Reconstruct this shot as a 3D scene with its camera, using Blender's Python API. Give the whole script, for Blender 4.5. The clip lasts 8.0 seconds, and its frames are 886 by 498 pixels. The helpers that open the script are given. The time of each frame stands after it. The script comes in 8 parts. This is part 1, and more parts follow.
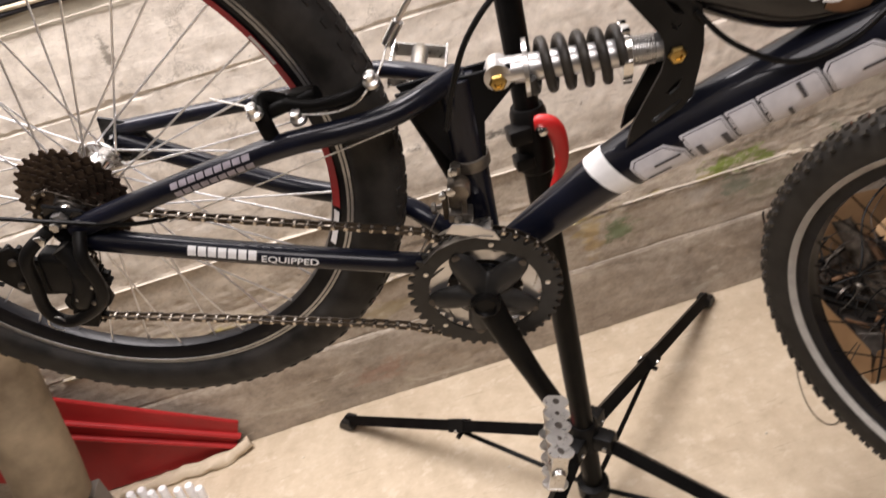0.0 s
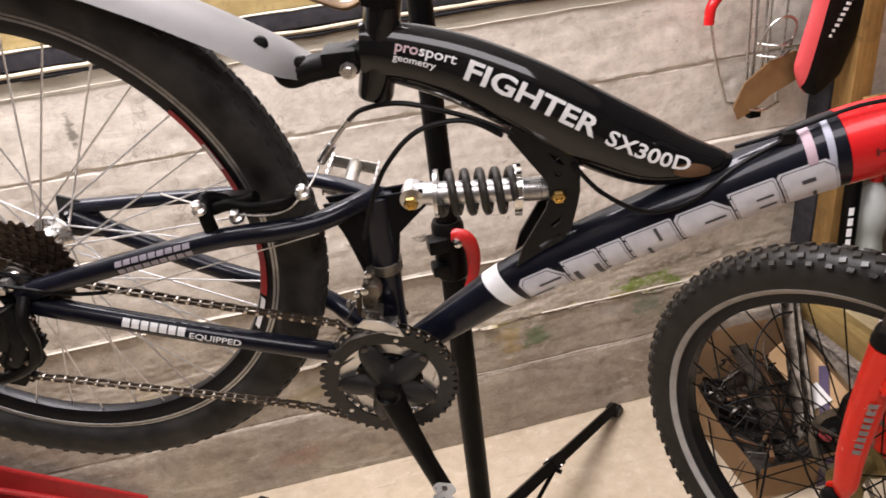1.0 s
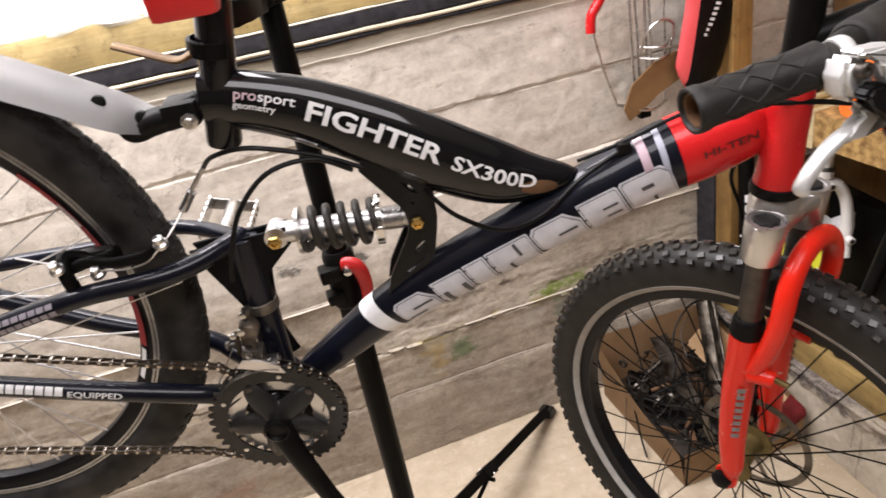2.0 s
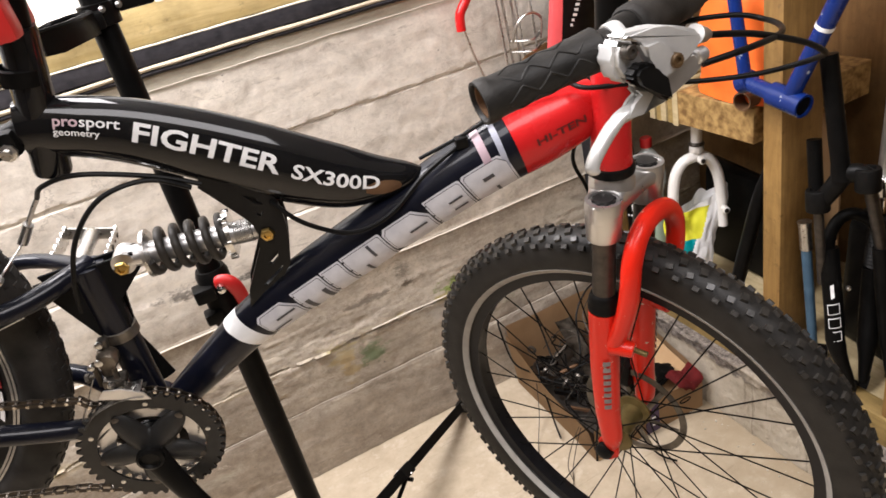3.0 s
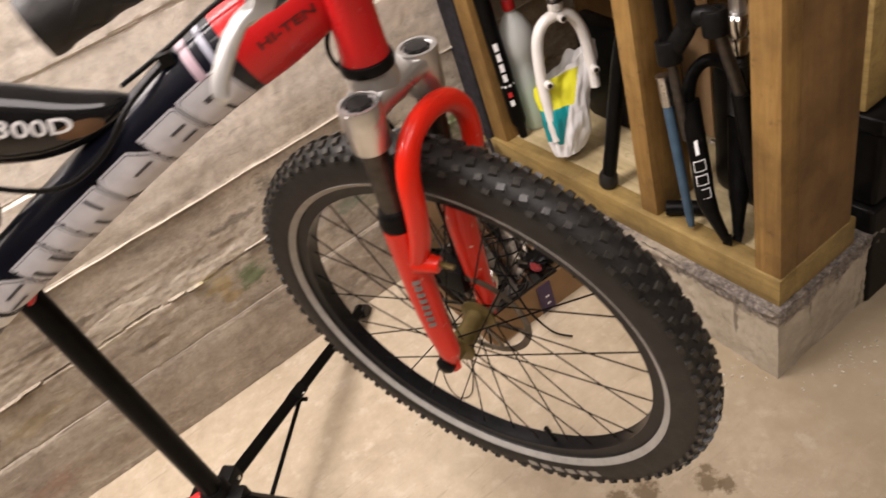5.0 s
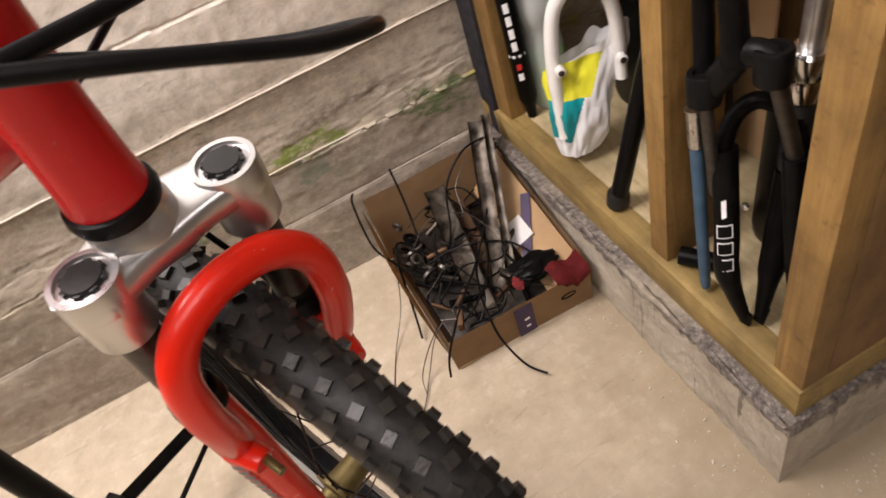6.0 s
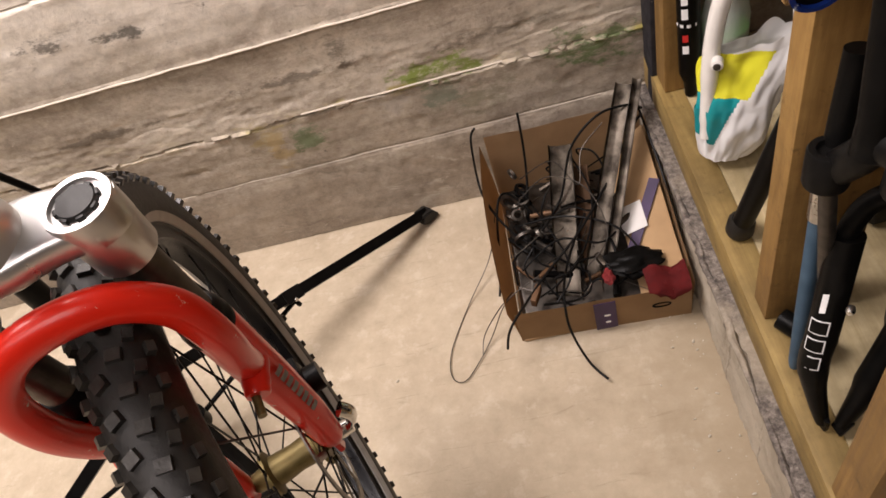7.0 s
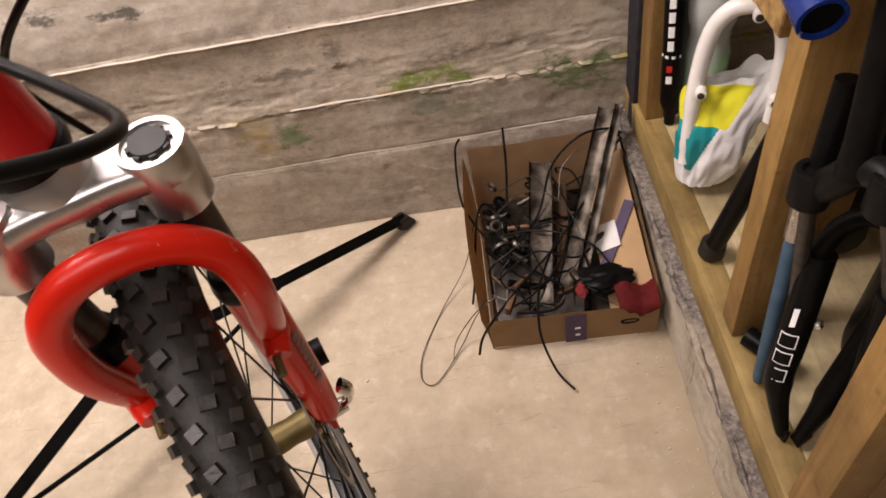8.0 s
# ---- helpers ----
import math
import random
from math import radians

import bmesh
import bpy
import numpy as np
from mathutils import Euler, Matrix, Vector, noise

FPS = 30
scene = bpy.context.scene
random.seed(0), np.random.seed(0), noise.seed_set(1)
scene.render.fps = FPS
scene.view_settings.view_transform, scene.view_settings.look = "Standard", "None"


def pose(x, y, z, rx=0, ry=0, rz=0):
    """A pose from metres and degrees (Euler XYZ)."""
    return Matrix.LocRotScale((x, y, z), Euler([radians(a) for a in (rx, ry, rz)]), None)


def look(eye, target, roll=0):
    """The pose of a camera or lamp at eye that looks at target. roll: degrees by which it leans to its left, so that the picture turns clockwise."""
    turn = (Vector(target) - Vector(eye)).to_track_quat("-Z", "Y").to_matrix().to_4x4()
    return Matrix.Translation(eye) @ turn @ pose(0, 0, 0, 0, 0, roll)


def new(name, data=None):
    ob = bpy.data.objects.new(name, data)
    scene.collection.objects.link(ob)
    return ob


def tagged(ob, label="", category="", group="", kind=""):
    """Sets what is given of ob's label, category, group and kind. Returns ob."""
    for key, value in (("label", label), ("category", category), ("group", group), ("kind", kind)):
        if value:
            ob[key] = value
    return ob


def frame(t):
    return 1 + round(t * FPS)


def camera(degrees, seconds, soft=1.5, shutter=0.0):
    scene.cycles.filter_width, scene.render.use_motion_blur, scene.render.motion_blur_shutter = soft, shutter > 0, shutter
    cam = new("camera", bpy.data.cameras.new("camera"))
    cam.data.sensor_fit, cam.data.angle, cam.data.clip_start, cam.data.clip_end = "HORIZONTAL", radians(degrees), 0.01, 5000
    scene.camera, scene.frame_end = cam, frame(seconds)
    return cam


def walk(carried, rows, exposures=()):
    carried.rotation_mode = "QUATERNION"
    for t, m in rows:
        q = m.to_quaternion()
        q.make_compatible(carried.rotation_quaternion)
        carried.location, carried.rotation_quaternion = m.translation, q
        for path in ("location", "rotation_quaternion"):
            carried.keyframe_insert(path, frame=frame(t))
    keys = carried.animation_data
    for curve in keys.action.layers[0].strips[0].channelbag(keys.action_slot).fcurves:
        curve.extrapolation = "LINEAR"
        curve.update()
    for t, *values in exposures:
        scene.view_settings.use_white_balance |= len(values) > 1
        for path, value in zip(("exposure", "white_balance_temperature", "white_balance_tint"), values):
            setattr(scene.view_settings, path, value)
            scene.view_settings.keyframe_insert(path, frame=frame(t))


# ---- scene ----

# ---- camera ----
cam = camera(64.2, 8.0, soft=1.6, shutter=0.28)
PATH = [
    (0, (0.438, 0.36, 1.262), (0.515, 2.018, 0.148), -15.9),
    (0.5, (0.413, 0.304, 1.294), (0.696, 2.04, 0.341), -8.6),
    (1, (0.468, 0.269, 1.315), (0.757, 2.021, 0.396), -7.3),
    (1.5, (0.519, 0.254, 1.324), (0.84, 2.0, 0.404), -9.0),
    (2, (0.56, 0.234, 1.327), (0.977, 1.966, 0.418), -10.9),
    (2.2, (0.577, 0.224, 1.324), (1.048, 1.936, 0.403), -11.5),
    (3.3, (0.641, 0.183, 1.313), (1.243, 1.845, 0.377), -14.1),
    (3.5, (0.638, 0.179, 1.313), (1.224, 1.851, 0.385), -14.4),
    (4, (0.636, 0.182, 1.277), (1.177, 1.748, 0.156), -14.4),
    (4.5, (0.71, 0.183, 1.241), (1.278, 1.67, 0.03), -16.0),
    (5, (0.849, 0.207, 1.244), (1.392, 1.676, 0.001), -22.0),
    (5.2, (0.921, 0.268, 1.234), (1.494, 1.683, -0.058), -22.5),
    (6.3, (1.2468, 0.487, 1.1903), (1.2855, 1.5586, 0.0029), -21.38),
    (6.5, (1.3093, 0.5167, 1.1886), (1.2072, 1.5606, -0.0196), -22.89),
    (7, (1.3698, 0.5415, 1.1831), (1.1244, 1.5624, -0.0241), -22.97),
    (7.5, (1.348, 0.5276, 1.1912), (1.1984, 1.5761, -0.0081), -19.14),
    (8, (1.3133, 0.5011, 1.1949), (1.1855, 1.553, -0.0039), -13.85),
]
walk(cam, [(t, look(eye, target, roll)) for t, eye, target, roll in PATH],
     [(0, -0.08, 6080, 12.5), (1, -0.02, 5920, 13), (2, 0.04, 5880, 11), (3.5, 0.12, 5960, 9), (4.5, 0.02, 6250, 12), (5, 0.01, 6350, 13), (6.5, -0.03, 6180, 14), (7, -0.09, 6350, 15), (8, -0.13, 6480, 18)])

# ---- light ----
world = bpy.data.worlds.new("world")
scene.world = world
world.use_nodes = True
world.node_tree.nodes["Background"].inputs[0].default_value = (0.9, 0.85, 0.78, 1)
world.node_tree.nodes["Background"].inputs[1].default_value = 0.02


def tube_lamp(x, y, z, sx, sy, power, turn=0.0, colour=(1.0, 0.90, 0.84)):
    d = bpy.data.lights.new("ceiling_lamp_light", "AREA")
    d.shape, d.size, d.size_y, d.energy, d.color = "RECTANGLE", sx, sy, power, colour
    ob = new("ceiling_lamp_light", d)
    ob.matrix_world = pose(x, y, z, 0, 0, turn)
    return ob


tube_lamp(0.08, 1.27, 2.34, 1.50, 0.70, 81)
tube_lamp(0.70, -0.25, 2.34, 1.60, 0.85, 34)
scene.view_settings.exposure = 0.0

# ---- mesh helpers ----
WORLD_OF = {}


def V(*a):
    return Vector(a)


def link(name, bm, mat, parent=None, label="", smooth=True):
    """One mesh object from a bmesh in world coordinates, under a thing or on its own."""
    base = WORLD_OF.get(parent, Matrix())
    me = bpy.data.meshes.new(name)
    bmesh.ops.recalc_face_normals(bm, faces=bm.faces)
    bm.to_mesh(me)
    bm.free()
    me.transform(base.inverted())
    if smooth:
        me.polygons.foreach_set("use_smooth", [True] * len(me.polygons))
        me.set_sharp_from_angle(angle=radians(38))
    for m in mat if isinstance(mat, (list, tuple)) else (mat,):
        me.materials.append(m)
    ob = new(name, me)
    if parent is not None:
        ob.parent = parent
    WORLD_OF[ob] = base
    if label:
        ob["label"] = label
    return ob


part = link


def thing(name, at, label, category, group="", kind=""):
    """An Empty at the base of a thing that has parts."""
    ob = new(name)
    ob.empty_display_size = 0.05
    ob.location = at
    WORLD_OF[ob] = Matrix.Translation(at)
    return tagged(ob, label, category, group, kind)


def solid(name, bm, mat, at, label, category, group="", kind="", smooth=True):
    """A thing of one mesh with its origin at its base."""
    ob = link(name, bm, mat, None, "", smooth)
    ob.data.transform(Matrix.Translation(-Vector(at)))
    ob.location = at
    WORLD_OF[ob] = Matrix.Translation(at)
    return tagged(ob, label, category, group, kind)


def joined(*bms):
    out = bmesh.new()
    for b in bms:
        me = bpy.data.meshes.new("tmp")
        b.to_mesh(me)
        out.from_mesh(me)
        b.free()
        bpy.data.meshes.remove(me)
    return out


def box(size, at=(0, 0, 0), bevel=0.0, m=None, seg=2):
    bm = bmesh.new()
    bmesh.ops.create_cube(bm, size=1.0, matrix=Matrix.Diagonal((*size, 1)))
    if bevel:
        bmesh.ops.bevel(bm, geom=bm.edges[:], offset=bevel, segments=seg, affect="EDGES", profile=0.6)
    bm.transform((m or Matrix()) @ Matrix.Translation(at))
    return bm


def frames_along(pts, closed=False, hint=None):
    """Tangent, side and up at each point of a path, turned as little as possible."""
    n, out, side = len(pts), [], None
    for i in range(n):
        a = pts[(i - 1) % n] if closed or i else pts[0]
        b = pts[(i + 1) % n] if closed or i < n - 1 else pts[-1]
        t = (b - a).normalized()
        if hint is not None:
            side = t.cross(hint)
        elif side is None:
            side = t.cross(V(0, 0, 1)) if abs(t.z) < 0.9 else t.cross(V(1, 0, 0))
        side = (side - t * side.dot(t)).normalized()
        out.append((t, side, side.cross(t)))
    return out


def smooth_path(pts, steps=6, closed=False):
    """Catmull-Rom points through the given ones."""
    pts = [Vector(p) for p in pts]
    n, out = len(pts), []
    for i in range(n if closed else n - 1):
        p = [pts[(i + k) % n] if closed else pts[min(max(i + k, 0), n - 1)] for k in (-1, 0, 1, 2)]
        for s in range(steps):
            t = s / steps
            out.append(0.5 * (2 * p[1] + (p[2] - p[0]) * t + (2 * p[0] - 5 * p[1] + 4 * p[2] - p[3]) * t * t + (3 * p[1] - p[0] - 3 * p[2] + p[3]) * t ** 3))
    return out if closed else out + [pts[-1]]


def tube(pts, r, seg=14, closed=False, flat=None, hint=None, caps=True):
    """A round or oval tube along points; r and flat (the half width sideways) are numbers or lists."""
    pts = [Vector(p) for p in pts]
    bm, rings = bmesh.new(), []
    for i, (p, (t, s, u)) in enumerate(zip(pts, frames_along(pts, closed, hint))):
        ru = r[i] if isinstance(r, (list, tuple)) else r
        rs = ru if flat is None else flat[i] if isinstance(flat, (list, tuple)) else flat
        rings.append([bm.verts.new(p + s * rs * math.cos(a) + u * ru * math.sin(a)) for a in (2 * math.pi * k / seg for k in range(seg))])
    for i in range(len(rings) if closed else len(rings) - 1):
        a, b = rings[i], rings[(i + 1) % len(rings)]
        for k in range(seg):
            bm.faces.new((a[k], a[(k + 1) % seg], b[(k + 1) % seg], b[k]))
    if caps and not closed:
        bm.faces.new(rings[0])
        bm.faces.new(rings[-1])
    return bm


def rod(a, b, r, seg=12, r2=None):
    return tube([a, b], [r, r if r2 is None else r2], seg)


def lathe(profile, m=None, seg=32, closed=False):
    """Turn (radius, height) pairs about z; the ends are closed where they reach the axis or by caps."""
    bm, rings = bmesh.new(), []
    for r, z in profile:
        rings.append([bm.verts.new((r * math.cos(a), r * math.sin(a), z)) for a in (2 * math.pi * k / seg for k in range(seg))])
    for i in range(len(rings) if closed else len(rings) - 1):
        a, b = rings[i], rings[(i + 1) % len(rings)]
        for k in range(seg):
            bm.faces.new((a[k], a[(k + 1) % seg], b[(k + 1) % seg], b[k]))
    if not closed:
        bm.faces.new(rings[0])
        bm.faces.new(rings[-1])
    if m is not None:
        bm.transform(m)
    return bm


def plate(outline, thick, m=None, bevel=0.0):
    """A flat plate: an outline in x, z, with its thickness along y."""
    bm = bmesh.new()
    lower = [bm.verts.new((x, -thick / 2, z)) for x, z in outline]
    upper = [bm.verts.new((x, thick / 2, z)) for x, z in outline]
    n = len(outline)
    bm.faces.new(lower)
    bm.faces.new(upper)
    for i in range(n):
        bm.faces.new((lower[i], lower[(i + 1) % n], upper[(i + 1) % n], upper[i]))
    if bevel:
        bmesh.ops.bevel(bm, geom=bm.edges[:], offset=bevel, segments=2, affect="EDGES")
    if m is not None:
        bm.transform(m)
    return bm


def axes(at, x, z):
    """A matrix at a place with the given x and (nearly) z directions."""
    x = Vector(x).normalized()
    z = Vector(z)
    y = z.cross(x).normalized()
    z = x.cross(y)
    return Matrix(((x.x, y.x, z.x, at[0]), (x.y, y.y, z.y, at[1]), (x.z, y.z, z.z, at[2]), (0, 0, 0, 1)))


def along(at, z):
    """A matrix at a place with z along a direction."""
    z = Vector(z).normalized()
    x = z.cross(V(0, 0, 1)) if abs(z.z) < 0.95 else z.cross(V(1, 0, 0))
    return axes(at, x, z)


def roughen(bm, amount, size, seed=0.0):
    for v in bm.verts:
        q = v.co / size + V(seed, seed, seed)
        v.co += noise.noise_vector(q) * amount
    return bm


def letters(text, height, wrap, length=None, bold=0.0):
    """Flat lettering, cut from the built-in font, laid on a surface by wrap(x, y)."""
    cu = bpy.data.curves.new("lettering", "FONT")
    cu.body, cu.size, cu.offset, cu.resolution_u = text, height * 1.38, bold * height * 0.6, 3
    tmp = new("lettering", cu)
    me = bpy.data.meshes.new_from_object(tmp)
    bpy.data.objects.remove(tmp)
    bm = bmesh.new()
    bm.from_mesh(me)
    bmesh.ops.triangulate(bm, faces=bm.faces)
    bmesh.ops.subdivide_edges(bm, edges=[e for e in bm.edges if e.calc_length() > height * 0.5], cuts=2)
    low, high = min(v.co.x for v in bm.verts), max(v.co.x for v in bm.verts)
    k = length / (high - low) if length else 1.0
    for v in bm.verts:
        v.co = wrap((v.co.x - low) * k, v.co.y - height * 0.5)
    return bm


def flat_shape(outline, wrap):
    bm = bmesh.new()
    bm.faces.new([bm.verts.new((x, y, 0)) for x, y in outline])
    bmesh.ops.triangulate(bm, faces=bm.faces)
    bmesh.ops.subdivide_edges(bm, edges=bm.edges[:], cuts=2, use_grid_fill=True)
    for v in bm.verts:
        v.co = wrap(v.co.x, v.co.y)
    return bm


# ---- materials ----
class Nodes:
    def __init__(self, name, rough=0.5, metal=0.0):
        self.mat = bpy.data.materials.new(name)
        self.mat.use_nodes = True
        self.t = self.mat.node_tree
        self.bsdf = self.t.nodes["Principled BSDF"]
        self.bsdf.inputs["Roughness"].default_value = rough
        self.bsdf.inputs["Metallic"].default_value = metal
        self.co = self.t.nodes.new("ShaderNodeTexCoord").outputs["Object"]

    def add(self, kind, **values):
        node = self.t.nodes.new(kind)
        for key, value in values.items():
            node.inputs[key.replace("_", " ")].default_value = value
        return node

    def wire(self, a, b):
        self.t.links.new(a, b)

    def scaled(self, sx, sy, sz, turn=(0, 0, 0)):
        m = self.t.nodes.new("ShaderNodeMapping")
        m.inputs["Scale"].default_value = (sx, sy, sz)
        m.inputs["Rotation"].default_value = turn
        self.wire(self.co, m.inputs[0])
        return m.outputs[0]

    def noise(self, scale, detail=4.0, rough=0.55, at=None, distort=0.0):
        n = self.add("ShaderNodeTexNoise", Scale=scale, Detail=detail, Roughness=rough, Distortion=distort)
        self.wire(at or self.co, n.inputs["Vector"])
        return n.outputs["Fac"]

    def ramp(self, fac, *stops):
        n = self.t.nodes.new("ShaderNodeValToRGB")
        e = n.color_ramp.elements
        while len(e) < len(stops):
            e.new(0.5)
        for k, (p, c) in zip(e, stops):
            k.position, k.color = p, (*c, 1) if len(c) == 3 else c
        self.wire(fac, n.inputs[0])
        return n.outputs[0]

    def mix(self, fac, a, b, mode="MIX"):
        n = self.t.nodes.new("ShaderNodeMix")
        n.data_type, n.blend_type = "RGBA", mode
        for value, slot in ((fac, 0), (a, 6), (b, 7)):
            if isinstance(value, (int, float)):
                n.inputs[slot].default_value = value
            elif isinstance(value, tuple):
                n.inputs[slot].default_value = (*value, 1)
            else:
                self.wire(value, n.inputs[slot])
        return n.outputs[2]

    def colour(self, c):
        if isinstance(c, tuple):
            self.bsdf.inputs["Base Color"].default_value = (*c, 1)
        else:
            self.wire(c, self.bsdf.inputs["Base Color"])
        return self

    def rough(self, fac, lo, hi):
        n = self.add("ShaderNodeMapRange")
        n.inputs[3].default_value, n.inputs[4].default_value = lo, hi
        self.wire(fac, n.inputs[0])
        self.wire(n.outputs[0], self.bsdf.inputs["Roughness"])
        return self

    def bump(self, fac, strength=0.3, distance=0.002):
        n = self.add("ShaderNodeBump", Strength=strength, Distance=distance)
        self.wire(fac, n.inputs["Height"])
        self.wire(n.outputs[0], self.bsdf.inputs["Normal"])
        return self


def speckled(name, a, b, scale=30, rough=0.5, metal=0.0, bump=0.0, fine=400, coat=0.0, spread=0.25, spec=0.5, gloss=0.12):
    """A surface whose colour wanders between two tones, with uneven gloss."""
    n = Nodes(name, rough, metal)
    f = n.noise(scale, 5)
    n.colour(n.ramp(f, (0.5 - spread, a), (0.5 + spread, b)))
    g = n.noise(scale * 4, 4)
    n.rough(g, max(rough - 0.1, 0.03), min(rough + 0.14, 1))
    n.bsdf.inputs["Specular IOR Level"].default_value = spec
    if bump:
        n.bump(n.noise(fine, 3), bump, 0.001)
    if coat:
        n.bsdf.inputs["Coat Weight"].default_value = coat
        n.bsdf.inputs["Coat Roughness"].default_value = gloss
    return n.mat


def blob(n, x, z, rx, rz, rag=0.5, strength=1.0):
    """A ragged stain on an upright surface: 1 in its middle, 0 outside."""
    m = n.t.nodes.new("ShaderNodeMapping")
    m.inputs["Location"].default_value = (-x / rx, 0, -z / rz)
    m.inputs["Scale"].default_value = (1 / rx, 0, 1 / rz)
    n.wire(n.co, m.inputs[0])
    d = n.t.nodes.new("ShaderNodeVectorMath")
    d.operation = "LENGTH"
    n.wire(m.outputs[0], d.inputs[0])
    k = n.t.nodes.new("ShaderNodeMath")
    k.operation = "MULTIPLY_ADD"
    n.wire(n.noise(34, 8, 0.75, n.scaled(0.6, 1, 1.2)), k.inputs[0])
    k.inputs[1].default_value = rag * 4
    n.wire(d.outputs["Value"], k.inputs[2])
    q = n.t.nodes.new("ShaderNodeMath")
    q.operation = "MULTIPLY"
    q.inputs[1].default_value = 0.25
    n.wire(k.outputs[0], q.inputs[0])
    return n.ramp(q.outputs[0], ((rag * 2 + 0.25) / 4, (strength,) * 3), ((rag * 2 + 0.65) / 4, (0, 0, 0)))


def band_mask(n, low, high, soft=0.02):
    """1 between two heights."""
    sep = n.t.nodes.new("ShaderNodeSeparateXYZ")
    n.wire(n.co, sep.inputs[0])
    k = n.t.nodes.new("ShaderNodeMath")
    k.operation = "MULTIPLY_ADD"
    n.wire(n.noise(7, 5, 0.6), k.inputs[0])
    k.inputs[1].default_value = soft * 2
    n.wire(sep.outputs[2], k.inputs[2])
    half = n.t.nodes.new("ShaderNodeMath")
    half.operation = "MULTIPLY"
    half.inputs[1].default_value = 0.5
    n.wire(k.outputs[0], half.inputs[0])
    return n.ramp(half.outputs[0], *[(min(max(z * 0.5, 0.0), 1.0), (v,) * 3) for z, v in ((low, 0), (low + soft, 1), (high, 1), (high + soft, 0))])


def concrete_wall():
    n = Nodes("board_marked_concrete", 0.85)
    grain = n.noise(8, 10, 0.72, n.scaled(0.9, 1, 1.5), 0.4)
    streak = n.noise(30, 7, 0.7, n.scaled(0.16, 1, 3.4), 1.6)
    blot = n.noise(3.4, 8, 0.68, n.scaled(0.9, 1, 1.3))
    dirt = n.noise(11, 8, 0.75, n.scaled(0.55, 1, 1.6))
    fine = n.noise(95, 7, 0.75)
    c = n.ramp(grain, (0.30, (0.22, 0.18, 0.145)), (0.44, (0.385, 0.335, 0.28)), (0.56, (0.49, 0.43, 0.365)), (0.72, (0.63, 0.565, 0.485)))
    c = n.mix(0.5, c, n.ramp(blot, (0.36, (0.235, 0.195, 0.155)), (0.62, (0.60, 0.54, 0.46))))
    c = n.mix(0.08, c, n.ramp(streak, (0.36, (0.16, 0.135, 0.105)), (0.62, (0.56, 0.52, 0.44))))
    c = n.mix(n.ramp(fine, (0.36, (0.4, 0.4, 0.4)), (0.5, (0, 0, 0))), c, (0.19, 0.16, 0.125))
    c = n.mix(n.ramp(fine, (0.56, (0, 0, 0)), (0.70, (0.5, 0.5, 0.5))), c, (0.56, 0.52, 0.45))
    c = n.mix(n.ramp(dirt, (0.53, (0, 0, 0)), (0.66, (0.5, 0.5, 0.5))), c, (0.19, 0.15, 0.11))
    # pale upper courses, lightened further to stand in for stronger light up there
    c = n.mix(n.mix(1.0, band_mask(n, 0.62, 1.8, 0.10), (0.62, 0.62, 0.62), "MULTIPLY"), c, (0.74, 0.695, 0.64))
    # the brown foot of the wall and pale lime in the second course
    c = n.mix(n.mix(1.0, band_mask(n, -0.2, 0.17), (0.3, 0.3, 0.3), "MULTIPLY"), c, (0.17, 0.125, 0.085))
    c = n.mix(n.mix(1.0, band_mask(n, -0.2, 0.42, 0.08), n.ramp(n.noise(4, 6, 0.65, n.scaled(0.8, 1, 1.5)), (0.36, (0, 0, 0)), (0.6, (0.38, 0.38, 0.38))), "MULTIPLY"), c, (0.19, 0.145, 0.10))
    lime = n.mix(1.0, band_mask(n, 0.32, 0.37, 0.01), n.ramp(n.noise(9, 6, 0.7, n.scaled(0.8, 1, 3)), (0.5, (0, 0, 0)), (0.6, (0.65, 0.65, 0.65))), "MULTIPLY")
    c = n.mix(lime, c, (0.56, 0.50, 0.38))
    # cloudy grey-brown mottling, worn pale scuffs and hair cracks
    cloud = n.noise(17, 10, 0.80, n.scaled(0.9, 1, 1.2), 0.3)
    c = n.mix(0.7, c, n.ramp(cloud, (0.34, (0.64, 0.62, 0.60)), (0.50, (1.06, 1.06, 1.06)), (0.64, (1.30, 1.30, 1.28))), "MULTIPLY")
    scuff = n.noise(6, 9, 0.72, n.scaled(0.6, 1, 1.7), 1.4)
    c = n.mix(n.ramp(scuff, (0.57, (0, 0, 0)), (0.70, (0.5, 0.5, 0.5))), c, (0.60, 0.56, 0.47))
    crack = n.add("ShaderNodeTexVoronoi", Scale=3.2)
    crack.feature = "DISTANCE_TO_EDGE"
    bent = n.t.nodes.new("ShaderNodeVectorMath")
    bent.operation = "MULTIPLY_ADD"
    wander = n.add("ShaderNodeTexNoise", Scale=9.0, Detail=7.0, Roughness=0.7)
    n.wire(n.co, wander.inputs["Vector"])
    n.wire(wander.outputs["Color"], bent.inputs[0])
    bent.inputs[1].default_value = (0.30, 0.30, 0.30)
    n.wire(n.scaled(0.7, 1, 1.1), bent.inputs[2])
    n.wire(bent.outputs[0], crack.inputs["Vector"])
    broken = n.ramp(n.noise(2.6, 4, 0.6), (0.52, (0, 0, 0)), (0.66, (0.4, 0.4, 0.4)))
    c = n.mix(n.mix(1.0, n.ramp(crack.outputs["Distance"], (0.004, (1, 1, 1)), (0.012, (0, 0, 0))), broken, "MULTIPLY"), c, (0.10, 0.08, 0.06))
